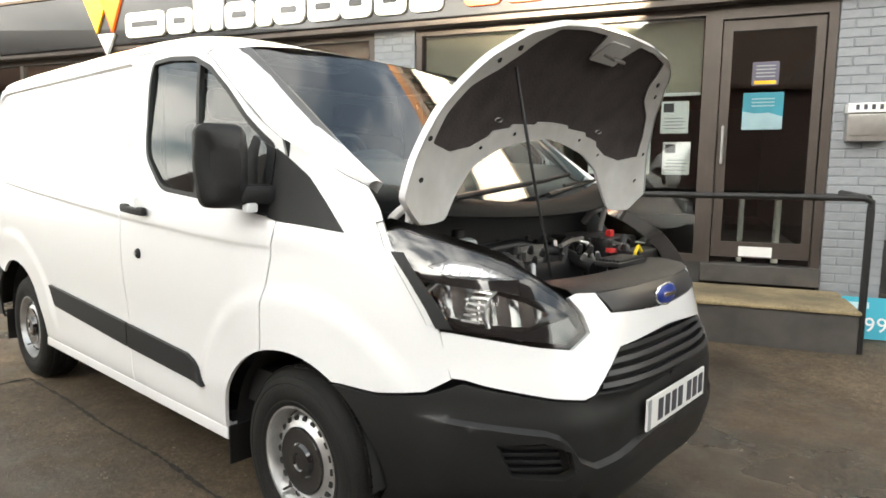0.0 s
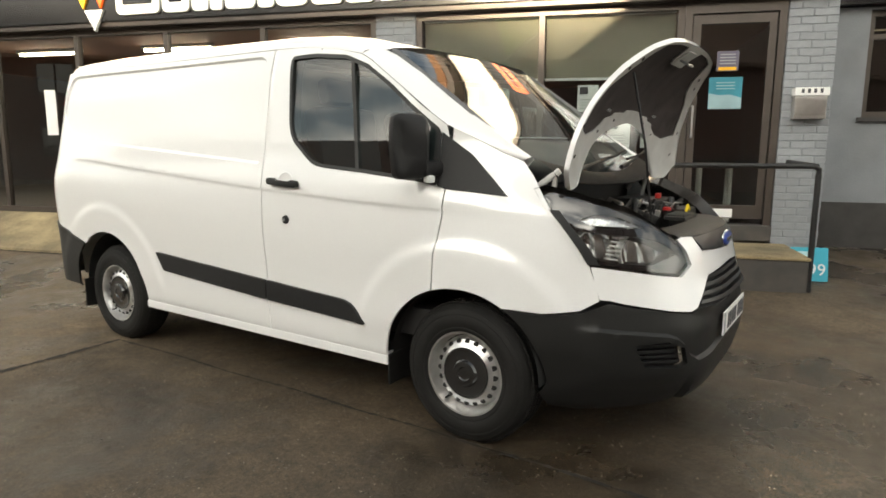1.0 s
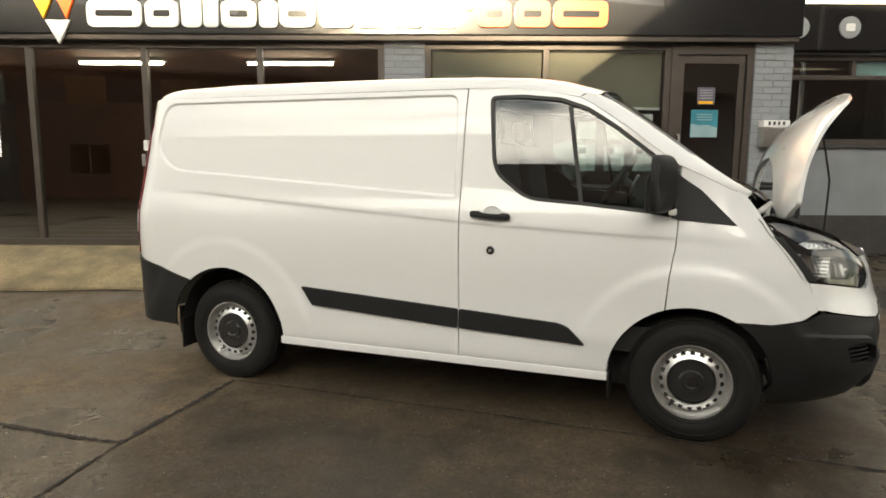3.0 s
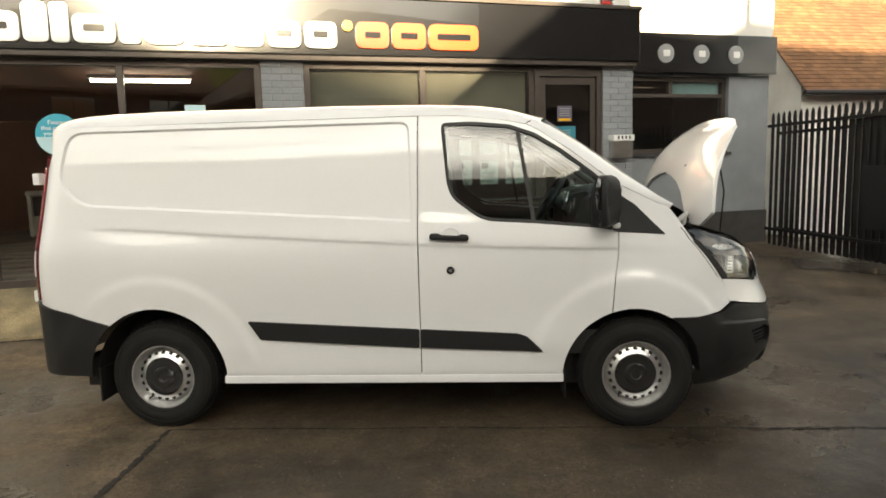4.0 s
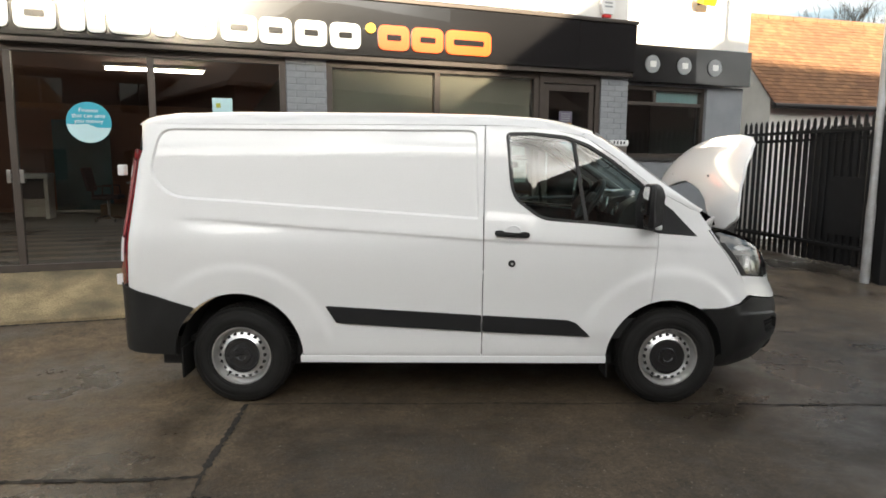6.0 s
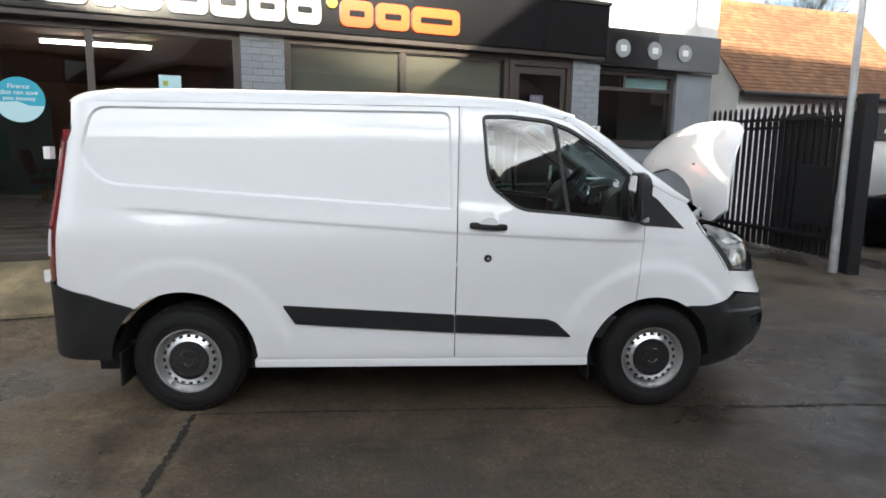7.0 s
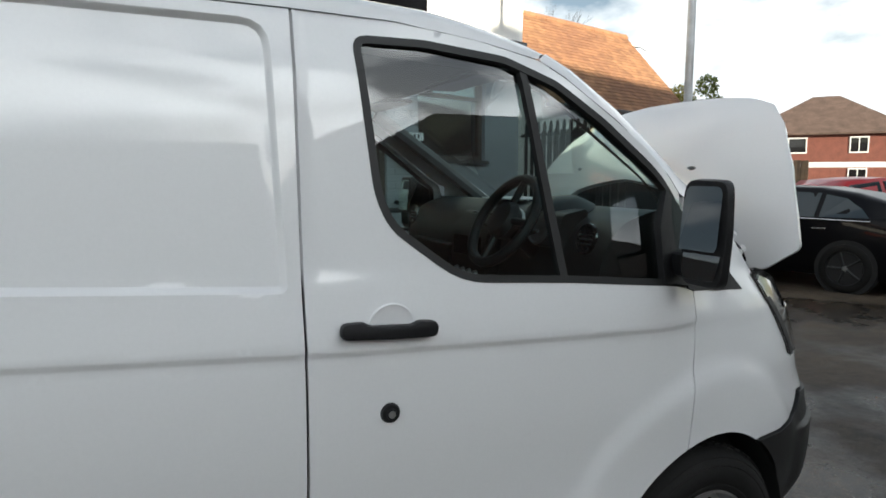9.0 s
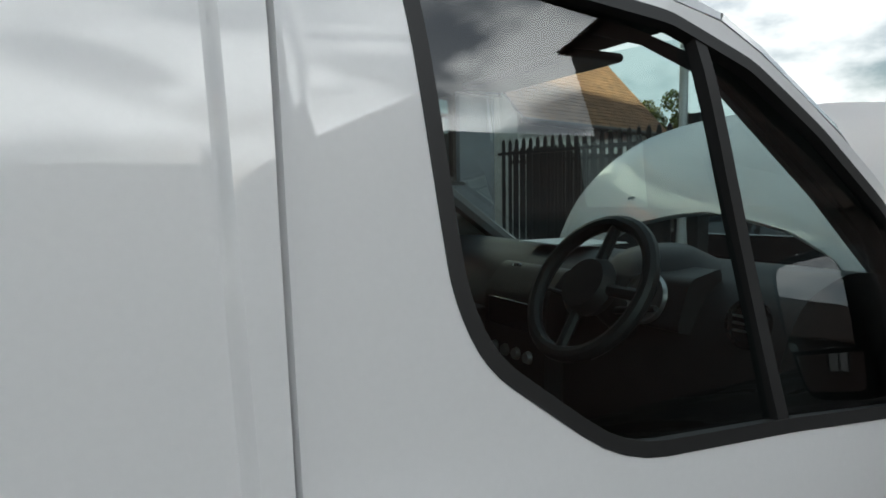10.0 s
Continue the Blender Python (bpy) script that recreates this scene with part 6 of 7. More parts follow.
part("stalk", tube([(2.53, -0.42, 1.33), (2.50, -0.57, 1.36)], [0.009, 0.006], 8), M_INT, st)
for y in (-0.40, 0.40):
    part("sun_visor", box((2.26, y - 0.20, 1.838), (2.38, y + 0.20, 1.856), 0.008), M_INT, van)
part("seat_belt", prism([(0, 0), (0.045, 0), (0.045, 0.70), (0, 0.72)], 0.003, pose(1.70, -0.80, 1.05)), M_CLOTH, van)
part("document", box((2.72, -0.05, 1.44), (2.93, 0.22, 1.444), 0.001, pose(0, 0, 0)), M_PAPER, van, "white paper lying on the dashboard")
part("gear_lever", tube([(2.62, -0.12, 1.05), (2.56, -0.12, 1.16)], [0.012, 0.012], 8), M_INT, van)
part("gear_knob", lathe([(0, 0.03), (0.02, 0.022), (0.025, 0), (0.015, -0.025), (0, -0.03)], 16, pose(2.555, -0.12, 1.175)), M_CHROME, van)
for y0, y1 in ((-0.68, -0.14), (0.06, 0.76)):
    seat = part("seat", box((1.80, y0, 0.86), (2.32, y1, 1.04), 0.05), M_CLOTH, van, "dark cloth cab seat")
    part("backrest", box((-0.06, y0, 0.0), (0.08, y1, 0.62), 0.05, pose(1.80, 0, 1.0, 0, -9, 0)), M_CLOTH, seat)
    part("headrest", box((-0.05, (y0 + y1) / 2 - 0.13, 0.64), (0.05, (y0 + y1) / 2 + 0.13, 0.80), 0.04, pose(1.80, 0, 1.0, 0, -9, 0)), M_CLOTH, seat)
    part("seat_base", box((1.85, y0 + 0.03, 0.58), (2.25, y1 - 0.03, 0.86), 0.01), M_INT, seat)
for sg in (-1, 1):
    part("pillar_lining", tube([(2.40, sg * 0.76, 1.84), (2.75, sg * 0.765, 1.60), (3.10, sg * 0.755, 1.34)], 0.035, 8), M_INTG, van)


# ---- houses across the street, behind the camera: added for shade and reflections ----
def gable_house(name, label, cx, cy, width, depth, eave, ridge, yaw, wall, roof_m, hip=0.0, win_rows=2, chimney=True, n_win=3, trim=None, win_at=None):
    trim = trim or M_WHITE
    m = pose(cx, cy, 0, 0, 0, yaw)
    h = thing(name, label, "house", m=m)
    w2, d2 = width / 2, depth / 2
    bm = bmesh.new()
    if hip > 0:
        add_box(bm, (-w2, -d2, 0), (w2, d2, eave))
    else:
        vs = [bm.verts.new(p) for p in ((-w2, -d2, 0), (w2, -d2, 0), (w2, d2, 0), (-w2, d2, 0), (-w2, -d2, eave), (w2, -d2, eave), (w2, d2, eave), (-w2, d2, eave), (-w2, 0, ridge - 0.1), (w2, 0, ridge - 0.1))]
        for f in ((0, 1, 5, 4), (2, 3, 7, 6), (1, 2, 6, 9, 5), (3, 0, 4, 8, 7), (3, 2, 1, 0)):
            bm.faces.new([vs[i] for i in f])
    part("wall", bm, wall, h, smooth=False)
    o = 0.35
    bm = bmesh.new()
    ez = eave - 0.12
    rw = w2 - hip if hip > 0 else w2 + o * 0.6
    ew = w2 + (o if hip > 0 else o * 0.6)
    top = [(-ew, -d2 - o, ez), (ew, -d2 - o, ez), (ew, d2 + o, ez), (-ew, d2 + o, ez), (-rw, 0, ridge), (rw, 0, ridge)]
    a = [bm.verts.new(p) for p in top]
    b = [bm.verts.new((p[0], p[1], p[2] - 0.14)) for p in top]
    for f in ((0, 1, 5, 4), (2, 3, 4, 5), (1, 2, 5), (3, 0, 4)):
        bm.faces.new([a[i] for i in f])
        bm.faces.new([b[i] for i in f][::-1])
    for i, j in ((0, 1), (1, 2), (2, 3), (3, 0)):
        bm.faces.new((a[i], b[i], b[j], a[j]))
    bmesh.ops.recalc_face_normals(bm, faces=bm.faces)
    r = part("roof", bm, roof_m, h, smooth=False)
    if chimney:
        part("chimney", box((w2 * 0.4, -0.35, ridge - 0.8), (w2 * 0.4 + 0.9, 0.35, ridge + 0.9), 0.03), wall, h)
    for side in (-1, 1):
        for row in range(win_rows):
            for x, hw in win_at or [(-w2 + width * (k + 0.5) / n_win, 0.75) for k in range(n_win)]:
                z0 = 0.9 + row * 2.5
                if z0 + 1.2 > eave:
                    continue
                y0 = side * d2
                wi = part("window", joined(((x - hw, min(y0, y0 + side * 0.05), z0 - 0.05), (x + hw, max(y0, y0 + side * 0.05), z0 + 0.05)), ((x - hw, min(y0, y0 + side * 0.05), z0 + 1.15), (x + hw, max(y0, y0 + side * 0.05), z0 + 1.25)), ((x - hw, min(y0, y0 + side * 0.05), z0 + 0.05), (x - hw + 0.08, max(y0, y0 + side * 0.05), z0 + 1.15)), ((x + hw - 0.08, min(y0, y0 + side * 0.05), z0 + 0.05), (x + hw, max(y0, y0 + side * 0.05), z0 + 1.15)), ((x - 0.03, min(y0, y0 + side * 0.05), z0 + 0.05), (x + 0.03, max(y0, y0 + side * 0.05), z0 + 1.15))), trim, h, smooth=False)
                part("pane", box((x - hw + 0.08, min(y0 + side * 0.01, y0 + side * 0.02), z0 + 0.05), (x + hw - 0.08, max(y0 + side * 0.01, y0 + side * 0.02), z0 + 1.15)), M_GLOSSB, wi, smooth=False)
    return h


gable_house("unseen_terrace", "unseen long brick terrace added to shade the yard", -15.0, -20.5, 39.0, 7.0, 5.0, 7.75, 0, M_BRICKD, M_TILED, n_win=12, chimney=False, trim=M_TRIMD)
# Added ridge, out of view: its height sets the shade line on the shop front.
bm = bmesh.new()
rows = []
for i in range(61):
    x = 2.0 + i
    top = 27.95 + 0.5 * noise.noise((x * 0.11, 2.0, 0.0)) + 0.4 * noise.noise((x * 0.5, 7.0, 0.0))
    rows.append([bm.verts.new((x, y, z)) for y, z in ((-96.0, 0.0), (-104.0, top * 0.7), (-110.0, top), (-122.0, 0.0))])
for a, b in zip(rows, rows[1:]):
    for k in range(3):
        bm.faces.new((a[k], b[k], b[k + 1], a[k + 1]))
bmesh.ops.recalc_face_normals(bm, faces=bm.faces)
tagged(part("wooded_ridge", bm, M_LEAF), "unseen far ridge added to keep low sun off the shop windows", "hill", kind="structure")
gable_house("brick_house", "dark brick house with steep hipped roof across the yard", 11.7, -13.5, 16.0, 8.0, 4.15, 7.9, 0, M_BRICKD, M_TILED, hip=4.5, chimney=False, n_win=0)
# Ridge height chosen so that its shadow covers the lower barn roof.
gable_house("barn_shading_house", "unseen hipped brick house added to shade the barn roof", 18.5, -20.5, 24.0, 8.0, 5.3, 9.9, 0, M_BRICKD, M_TILED, hip=7.0, n_win=0, chimney=False)
# Added block, never in view: it hides bright cloud from the cab window's reflection.
gable_house("reflection_block", "unseen tall block added to darken the van window reflections", 26.5, -14.0, 14.0, 9.0, 15.0, 18.0, 0, M_BRICKD, M_TILED, hip=5.0, chimney=False, n_win=0)
gable_house("unseen_terrace", "unseen brick terrace added further along the street", 52.0, -19.0, 40.0, 8.0, 5.4, 8.6, 0, M_BRICKD, M_TILED, n_win=10, chimney=False, trim=M_TRIMD)


# ---- barn beyond the fence ----
BARN = 15.5
BX, BY = math.cos(radians(BARN)), math.sin(radians(BARN))
E0, E1, EN, RN, EZ, RZ = 9.20, 14.08, 4.74, 6.55, 2.80, 4.80
mb = pose(0, 0, 0, 0, 0, BARN)
barn = thing("barn", "old white barn with orange clay tiled roof", "barn", m=mb)
bm = bmesh.new()
vs = [bm.verts.new(p) for p in ((E0 + 0.12, EN + 0.2, 0), (E1 - 0.12, EN + 0.2, 0), (E1 - 0.12, 2 * RN - EN - 0.2, 0), (E0 + 0.12, 2 * RN - EN - 0.2, 0), (E0 + 0.12, EN + 0.2, EZ + 0.1), (E1 - 0.12, EN + 0.2, EZ + 0.1), (E1 - 0.12, 2 * RN - EN - 0.2, EZ + 0.1), (E0 + 0.12, 2 * RN - EN - 0.2, EZ + 0.1), (E0 + 0.12, RN, RZ - 0.08), (E1 - 0.12, RN, RZ - 0.08))]
for f in ((0, 1, 5, 4), (2, 3, 7, 6), (1, 2, 6, 9, 5), (3, 0, 4, 8, 7)):
    bm.faces.new([vs[i] for i in f])
bmesh.ops.recalc_face_normals(bm, faces=bm.faces)
part("wall", bm, M_WALLW, barn, smooth=False)


def roof_slope(x0, x1, n0, z0, n1, z1, gauge, tile_w, seed):
    """Overlapping clay tiles, course by course, on one slope."""
    rng = random.Random(seed)
    d = Vector((0, n1 - n0, z1 - z0))
    ln = d.length
    d.normalize()
    up = Vector((1, 0, 0)).cross(d)
    if up.z < 0:
        up = -up
    verts, faces = [], []
    rows = int(ln / gauge)
    for r in range(rows + 1):
        x = x0 - (tile_w / 2 if r % 2 else 0)
        while x < x1:
            a, b = max(x + 0.002, x0), min(x + tile_w - 0.002, x1)
            x += tile_w
            if b - a < 0.03:
                continue
            lift = 0.012 + 0.008 * rng.random()
            s0 = r * gauge - 0.01 * rng.random()
            base = Vector((0, n0, z0))
            p0, p1 = base + d * s0, base + d * min(ln, s0 + gauge * 1.25)
            k = len(verts)
            for px in (a, b):
                verts += [(px, *(p0 + up * lift)[1:]), (px, *(p1 + up * 0.004)[1:]), (px, *(p0 + up * (lift - 0.018))[1:])]
            faces += [(k, k + 3, k + 4, k + 1), (k, k + 2, k + 5, k + 3)]
    me = bpy.data.meshes.new("roof_tiles")
    me.from_pydata(verts, [], faces)
    me.materials.append(M_TILE)
    o = new("roof_tiles", me)
    o.parent = barn
    tagged(o, "weathered orange clay roof tiles", kind="stuff")


part("roof", joined(((E0, EN, EZ - 0.10), (E1, EN + 0.04, EZ - 0.02))), M_BARK, barn, smooth=False)
bm = bmesh.new()
a = [bm.verts.new(p) for p in ((E0, EN, EZ), (E1, EN, EZ), (E1, RN, RZ), (E0, RN, RZ), (E0, 2 * RN - EN, EZ), (E1, 2 * RN - EN, EZ))]
for f in ((0, 1, 2, 3), (3, 2, 5, 4)):
    bm.faces.new([a[i] for i in f])
bmesh.ops.recalc_face_normals(bm, faces=bm.faces)
part("roof_deck", bm, M_TILED, barn, smooth=False)
roof_slope(E0, E1, EN - 0.05, EZ - 0.03, RN, RZ, 0.105, 0.17, 3)
for k in range(15):
    x = E0 + (E1 - E0) * k / 15
    part("ridge_tile", tube([(x + 0.005, RN, RZ - 0.04), (x + (E1 - E0) / 15 - 0.005, RN, RZ - 0.035)], 0.09, 10), M_TILE, barn)
part("gutter", tube([(E0 - 0.05, EN - 0.08, EZ - 0.06), (E1 + 0.05, EN - 0.08, EZ - 0.07)], 0.05, 8), M_BLACKM, barn)
nb = thing("notice_board", "dark notice board with white bars on the barn wall", "notice board", m=mb)
part("board", box((13.0, EN + 0.15, 1.93), (13.88, EN + 0.195, 2.50), 0.006), M_BLACKM, nb)
part("text_bar", box((13.25, EN + 0.144, 2.29), (13.76, EN + 0.150, 2.40)), M_PAPER, nb, smooth=False)
part("text_bar", box((13.22, EN + 0.144, 2.09), (13.62, EN + 0.150, 2.17)), M_PAPER, nb, smooth=False)
part("barn_door", box((E0 + 1.2, EN + 0.16, 0.1), (E0 + 3.4, EN + 0.2, 2.3), 0.01), M_WOODFD, barn)


# ---- timber fence, trees, street beyond ----
def board_fence(a, b, n, h, material, label):
    f = thing("timber_fence", label, "fence")
    a, b = Vector(a), Vector(b)
    d = b - a
    ang = math.degrees(math.atan2(d.y, d.x))
    w = d.length / n
    bd = finish(box((-w * 0.48, 0, 0.05), (w * 0.48, 0.02, h), 0.004, segs=1), "board", material, False)
    rng = random.Random(n)
    for i in range(n):
        p = a.lerp(b, (i + 0.5) / n)
        o = new("board", bd)
        o.matrix_world = pose(p.x, p.y, 0.1 + 0.02 * rng.random(), 0, 1.2 * (rng.random() - 0.5), ang)
        o.parent = f
    for z in (0.5, h - 0.3):
        part("rail", box((0, 0.022, z), (d.length, 0.07, z + 0.08), 0.004, pose(a.x, a.y, 0.1, 0, 0, ang)), material, f)
    return f


# The half out of the sun gets the darkened timber.
board_fence((10.9, 7.25), (12.7, 7.38), 13, 1.80, M_WOODFD, "close boarded timber fence with shade put into its dark colour")
board_fence((12.7, 7.38), (15.1, 7.56), 17, 1.78, M_WOODF, "weathered brown timber fence in low sun")
for z in (1.62, 1.45):
    s_ = thing("notice_plate", "small white notice plate on the fence", "notice", "notices on the fence")
    part("plate", box((13.02, 7.38, z), (13.30, 7.395, z + 0.13), 0.002), M_WHITE, s_)


def leaf_cloud(bm_unused, centre, radii, count, size, seed):
    rng = np.random.default_rng(seed)
    clumps = []
    for _ in range(26):
        v = rng.normal(size=3)
        v /= np.linalg.norm(v)
        clumps.append((np.array(centre) + v * np.array(radii) * rng.uniform(0.25, 0.95), rng.uniform(0.22, 0.42) * min(radii)))
    verts, faces = [], []
    for i in range(count):
        c, r = clumps[rng.integers(len(clumps))]
        v = rng.normal(size=3)
        v /= np.linalg.norm(v)
        p = c + v * r * rng.uniform(0.6, 1.1)
        a = rng.normal(size=3)
        a /= np.linalg.norm(a)
        b = np.cross(a, rng.normal(size=3))
        b /= np.linalg.norm(b)
        s = size * rng.uniform(0.6, 1.3)
        k = len(verts)
        verts += [tuple(p - a * s), tuple(p + b * s * 0.5), tuple(p + a * s), tuple(p - b * s * 0.5)]
        faces.append((k, k + 1, k + 2, k + 3))
    return verts, faces


def tree(x, y, trunk_h, centre_z, radii, count, size, seed, material, label):
    t = thing("tree", label, "tree")
    rng = random.Random(seed)
    tr = tube([(x, y, 0), (x + 0.05, y, trunk_h * 0.6), (x, y + 0.05, centre_z)], [0.16, 0.12, 0.05], 10)
    for k in range(7):
        a = k * 2.4
        z = trunk_h * 0.6 + (centre_z - trunk_h * 0.6) * k / 7
        add_tube(tr, [(x, y, z), (x + radii[0] * 0.4 * math.cos(a), y + radii[1] * 0.4 * math.sin(a), z + 0.4), (x + radii[0] * 0.75 * math.cos(a), y + radii[1] * 0.75 * math.sin(a), z + 0.7)], [0.05, 0.035, 0.015], 6)
    part("trunk", tr, M_BARK, t)
    verts, faces = leaf_cloud(None, (x, y, centre_z), radii, count, size, seed)
    me = bpy.data.meshes.new("crown")
    me.from_pydata(verts, [], faces)
    me.materials.append(material)
    o = new("crown", me)
    o.parent = t
    return t


tree(17.15, 12.7, 1.6, 2.9, (0.78, 0.78, 1.5), 14000, 0.055, 1, M_LEAF, "leafy green garden tree behind the fence")
tree(17.6, 11.9, 0.8, 1.55, (0.8, 0.8, 0.75), 8000, 0.05, 2, M_LEAFY, "yellowing shrub tree behind the fence")
tree(17.5, 14.6, 1.6, 3.3, (1.2, 1.2, 1.2), 12000, 0.055, 3, M_LEAFY, "yellow green garden tree beside the barn")
tree(16.1, 9.4, 0.8, 1.55, (1.0, 0.8, 0.55), 9000, 0.055, 4, M_LEAFY, "low yellowing hedge behind the fence")


def bare_tree(x, y, h, seed):
    t = thing("bare_tree", "leafless winter tree with fine twigs", "tree")
    rng = random.Random(seed)
    bm = bmesh.new()

    def limb(p, d, ln, r, depth):
        q = p + d * ln
        add_tube(bm, [p, (p + q) / 2 + Vector((rng.uniform(-1, 1), rng.uniform(-1, 1), 0)) * ln * 0.06, q], [r, r * 0.8, r * 0.6], 5, False)
        if depth == 0:
            return
        for _ in range(3):
            nd = (d + Vector((rng.uniform(-0.6, 0.6), rng.uniform(-0.6, 0.6), rng.uniform(0.05, 0.5)))).normalized()
            limb(q, nd, ln * rng.uniform(0.58, 0.80), r * 0.55, depth - 1)

    limb(Vector((x, y, 0)), Vector((0, 0, 1)), h * 0.36, 0.14, 6)
    part("trunk", bm, M_BARK, t)


bare_tree(18.5, 23.0, 8.2, 4)
lamp = thing("street_lamp", "distant grey street lamp on a tall column", "street lamp")
lx, ly = 1.35 + 42 * math.cos(radians(47.9)), -2.34 + 42 * math.sin(radians(47.9))
part("column", tube([(lx, ly, 0), (lx, ly, 9.0), (lx - 0.5, ly + 0.4, 9.4)], [0.09, 0.06, 0.05], 8), M_GALV, lamp)
part("lantern", box((lx - 1.2, ly + 0.3, 9.32), (lx - 0.4, ly + 0.6, 9.46), 0.03), M_GREYMET, lamp)


def far_house(name, label, az, dist, width, depth, eave, ridge, wall, roof_m, hip, origin=(1.3, -2.6), **kw):
    cx, cy = origin[0] + dist * math.cos(radians(az)), origin[1] + dist * math.sin(radians(az))
    return gable_house(name, label, cx, cy, width, depth, eave, ridge, az - 90, wall, roof_m, hip, **kw)


far_house("brick_house", "far red brick house with hipped brown roof", 35.0, 66.0, 12.0, 10.0, 5.1, 8.4, M_BRICKR, M_TILED, 5.0, chimney=False, win_at=((-2.5, 1.35), (2.45, 0.65)))
far_house("rendered_house", "far cream rendered house with orange roof", 41.4, 80.0, 8.0, 9.0, 5.9, 8.9, M_RENDERW, M_TILEO, 2.0, chimney=False, n_win=2)
bx, by = 1.3 + 56 * math.cos(radians(33.0)), -2.6 + 56 * math.sin(radians(33.0))
wb = thing("white_canopy", "long white canopy board before the brick house", "canopy", m=pose(bx, by, 0, 0, 0, 33.0 - 90))
part("board", box((-3.6, -0.1, 2.15), (4.5, 0.1, 2.55), 0.02), M_WHITE, wb)
part("post", box((-3.5, -0.05, 0), (-3.4, 0.05, 2.15)), M_WHITE, wb)
part("post", box((4.3, -0.05, 0), (4.4, 0.05, 2.15)), M_WHITE, wb)


# ---- parked cars ----
def car(name, label, x, y, yaw, paint, stations, windows, wheels, belt):
    """A parked car: stations give x, lower width, belt width, roof width, belt height and top height."""
    c = thing(name, label, "car", m=pose(x, y, 0, 0, 0, yaw))
    bm = bmesh.new()
    rows = []
    for sx, wl, wb_, wr, zb, zt in stations:
        half = [(wl * 0.9, 0.20), (wl, 0.32), (wl * 1.0, 0.55), (wb_, zb), (wb_ * 0.985, zb + 0.02), (wr + (wb_ - wr) * 0.12, zt - 0.06 if zt > zb + 0.15 else zb + 0.025), (wr, zt - 0.015 if zt > zb + 0.15 else zb + 0.03), (wr * 0.5, zt), (0, zt + 0.008)]
        rows.append([bm.verts.new((sx, -yy, zz)) for yy, zz in half] + [bm.verts.new((sx, yy, zz)) for yy, zz in half[-2::-1]])
    for a, b in zip(rows, rows[1:]):
        for k in range(len(a) - 1):
            bm.faces.new((a[k], b[k], b[k + 1], a[k + 1]))
    bm.faces.new(rows[0])
    bm.faces.new(rows[-1][::-1])
    bmesh.ops.recalc_face_normals(bm, faces=bm.faces)
    part("body", bm, paint, c, angle=50)
    for sg in (-1, 1):
        for poly in windows:
            bm = bmesh.new()
            vv = []
            for wx, t in poly:
                i = max(k for k in range(len(stations) - 1) if stations[k][0] <= wx)
                s0, s1 = stations[i], stations[i + 1]
                f = (wx - s0[0]) / (s1[0] - s0[0])
                q = [s0[k] + (s1[k] - s0[k]) * f for k in range(6)]
                yb, yt = q[2] * 0.985, q[3] + (q[2] - q[3]) * 0.12
                zb, zt = q[4] + 0.02, q[5] - 0.06
                vv.append(bm.verts.new((wx, sg * (yb + (yt - yb) * t + 0.006), zb + (zt - zb) * t)))
            bm.faces.new(vv)
            bmesh.ops.recalc_face_normals(bm, faces=bm.faces)
            part("side_glass", bm, M_CARW, c, "dark side window", smooth=False)
        part("chrome_trim", tube([(belt[0], sg * belt[1], belt[2]), ((belt[0] + belt[3]) / 2, sg * (belt[1] + 0.012), belt[2] + 0.012), (belt[3], sg * belt[1], belt[2])], 0.008, 6), M_CHROME, c)
        for hx in wheels[3]:
            part("door_handle", box((hx - 0.09, sg * (belt[1] + 0.0) - 0.012, belt[2] - 0.13), (hx + 0.09, sg * (belt[1] + 0.0) + 0.022 * sg if sg > 0 else sg * belt[1] + 0.012, belt[2] - 0.105), 0.006), M_CHROME, c)
        part("wing_mirror", box((wheels[4] - 0.08, min(sg * 0.90, sg * 1.04), belt[2] + 0.0), (wheels[4] + 0.08, max(sg * 0.90, sg * 1.04), belt[2] + 0.14), 0.04), paint, c)
        for wx in wheels[:2]:
            m = pose(wx, sg * wheels[2], 0.325) @ pose(0, 0, 0, 90 if sg < 0 else -90, 0, 0)
            part("arch", lathe([(0.0, 0.004), (0.375, 0.004), (0.375, -0.2), (0, -0.2)], 32, m), M_DARK, c)
            w = part("wheel", lathe([(0.23, 0.022), (0.25, 0.03), (0.30, 0.025), (0.32, 0.01), (0.325, -0.05), (0.325, -0.18), (0.22, -0.2)], 36, m), M_RUBBER, c, "black tyre with dark alloy rim")
            part("rim", lathe([(0.235, 0.018), (0.228, 0.024), (0.215, 0.0), (0.20, -0.06), (0.0, -0.06)], 36, m), M_BLACKM, w)
            for k in range(5):
                a = 2 * math.pi * k / 5
                part("spoke", tube([tuple(m @ Vector((0.03 * math.cos(a), 0.03 * math.sin(a), -0.01))), tuple(m @ Vector((0.222 * math.cos(a), 0.222 * math.sin(a), 0.008)))], [0.024, 0.013], 6), M_GRILLE, w)
            part("hub", lathe([(0, 0.01), (0.04, 0.005), (0.05, -0.05), (0, -0.05)], 16, m), M_GREYMET, w)
    return c


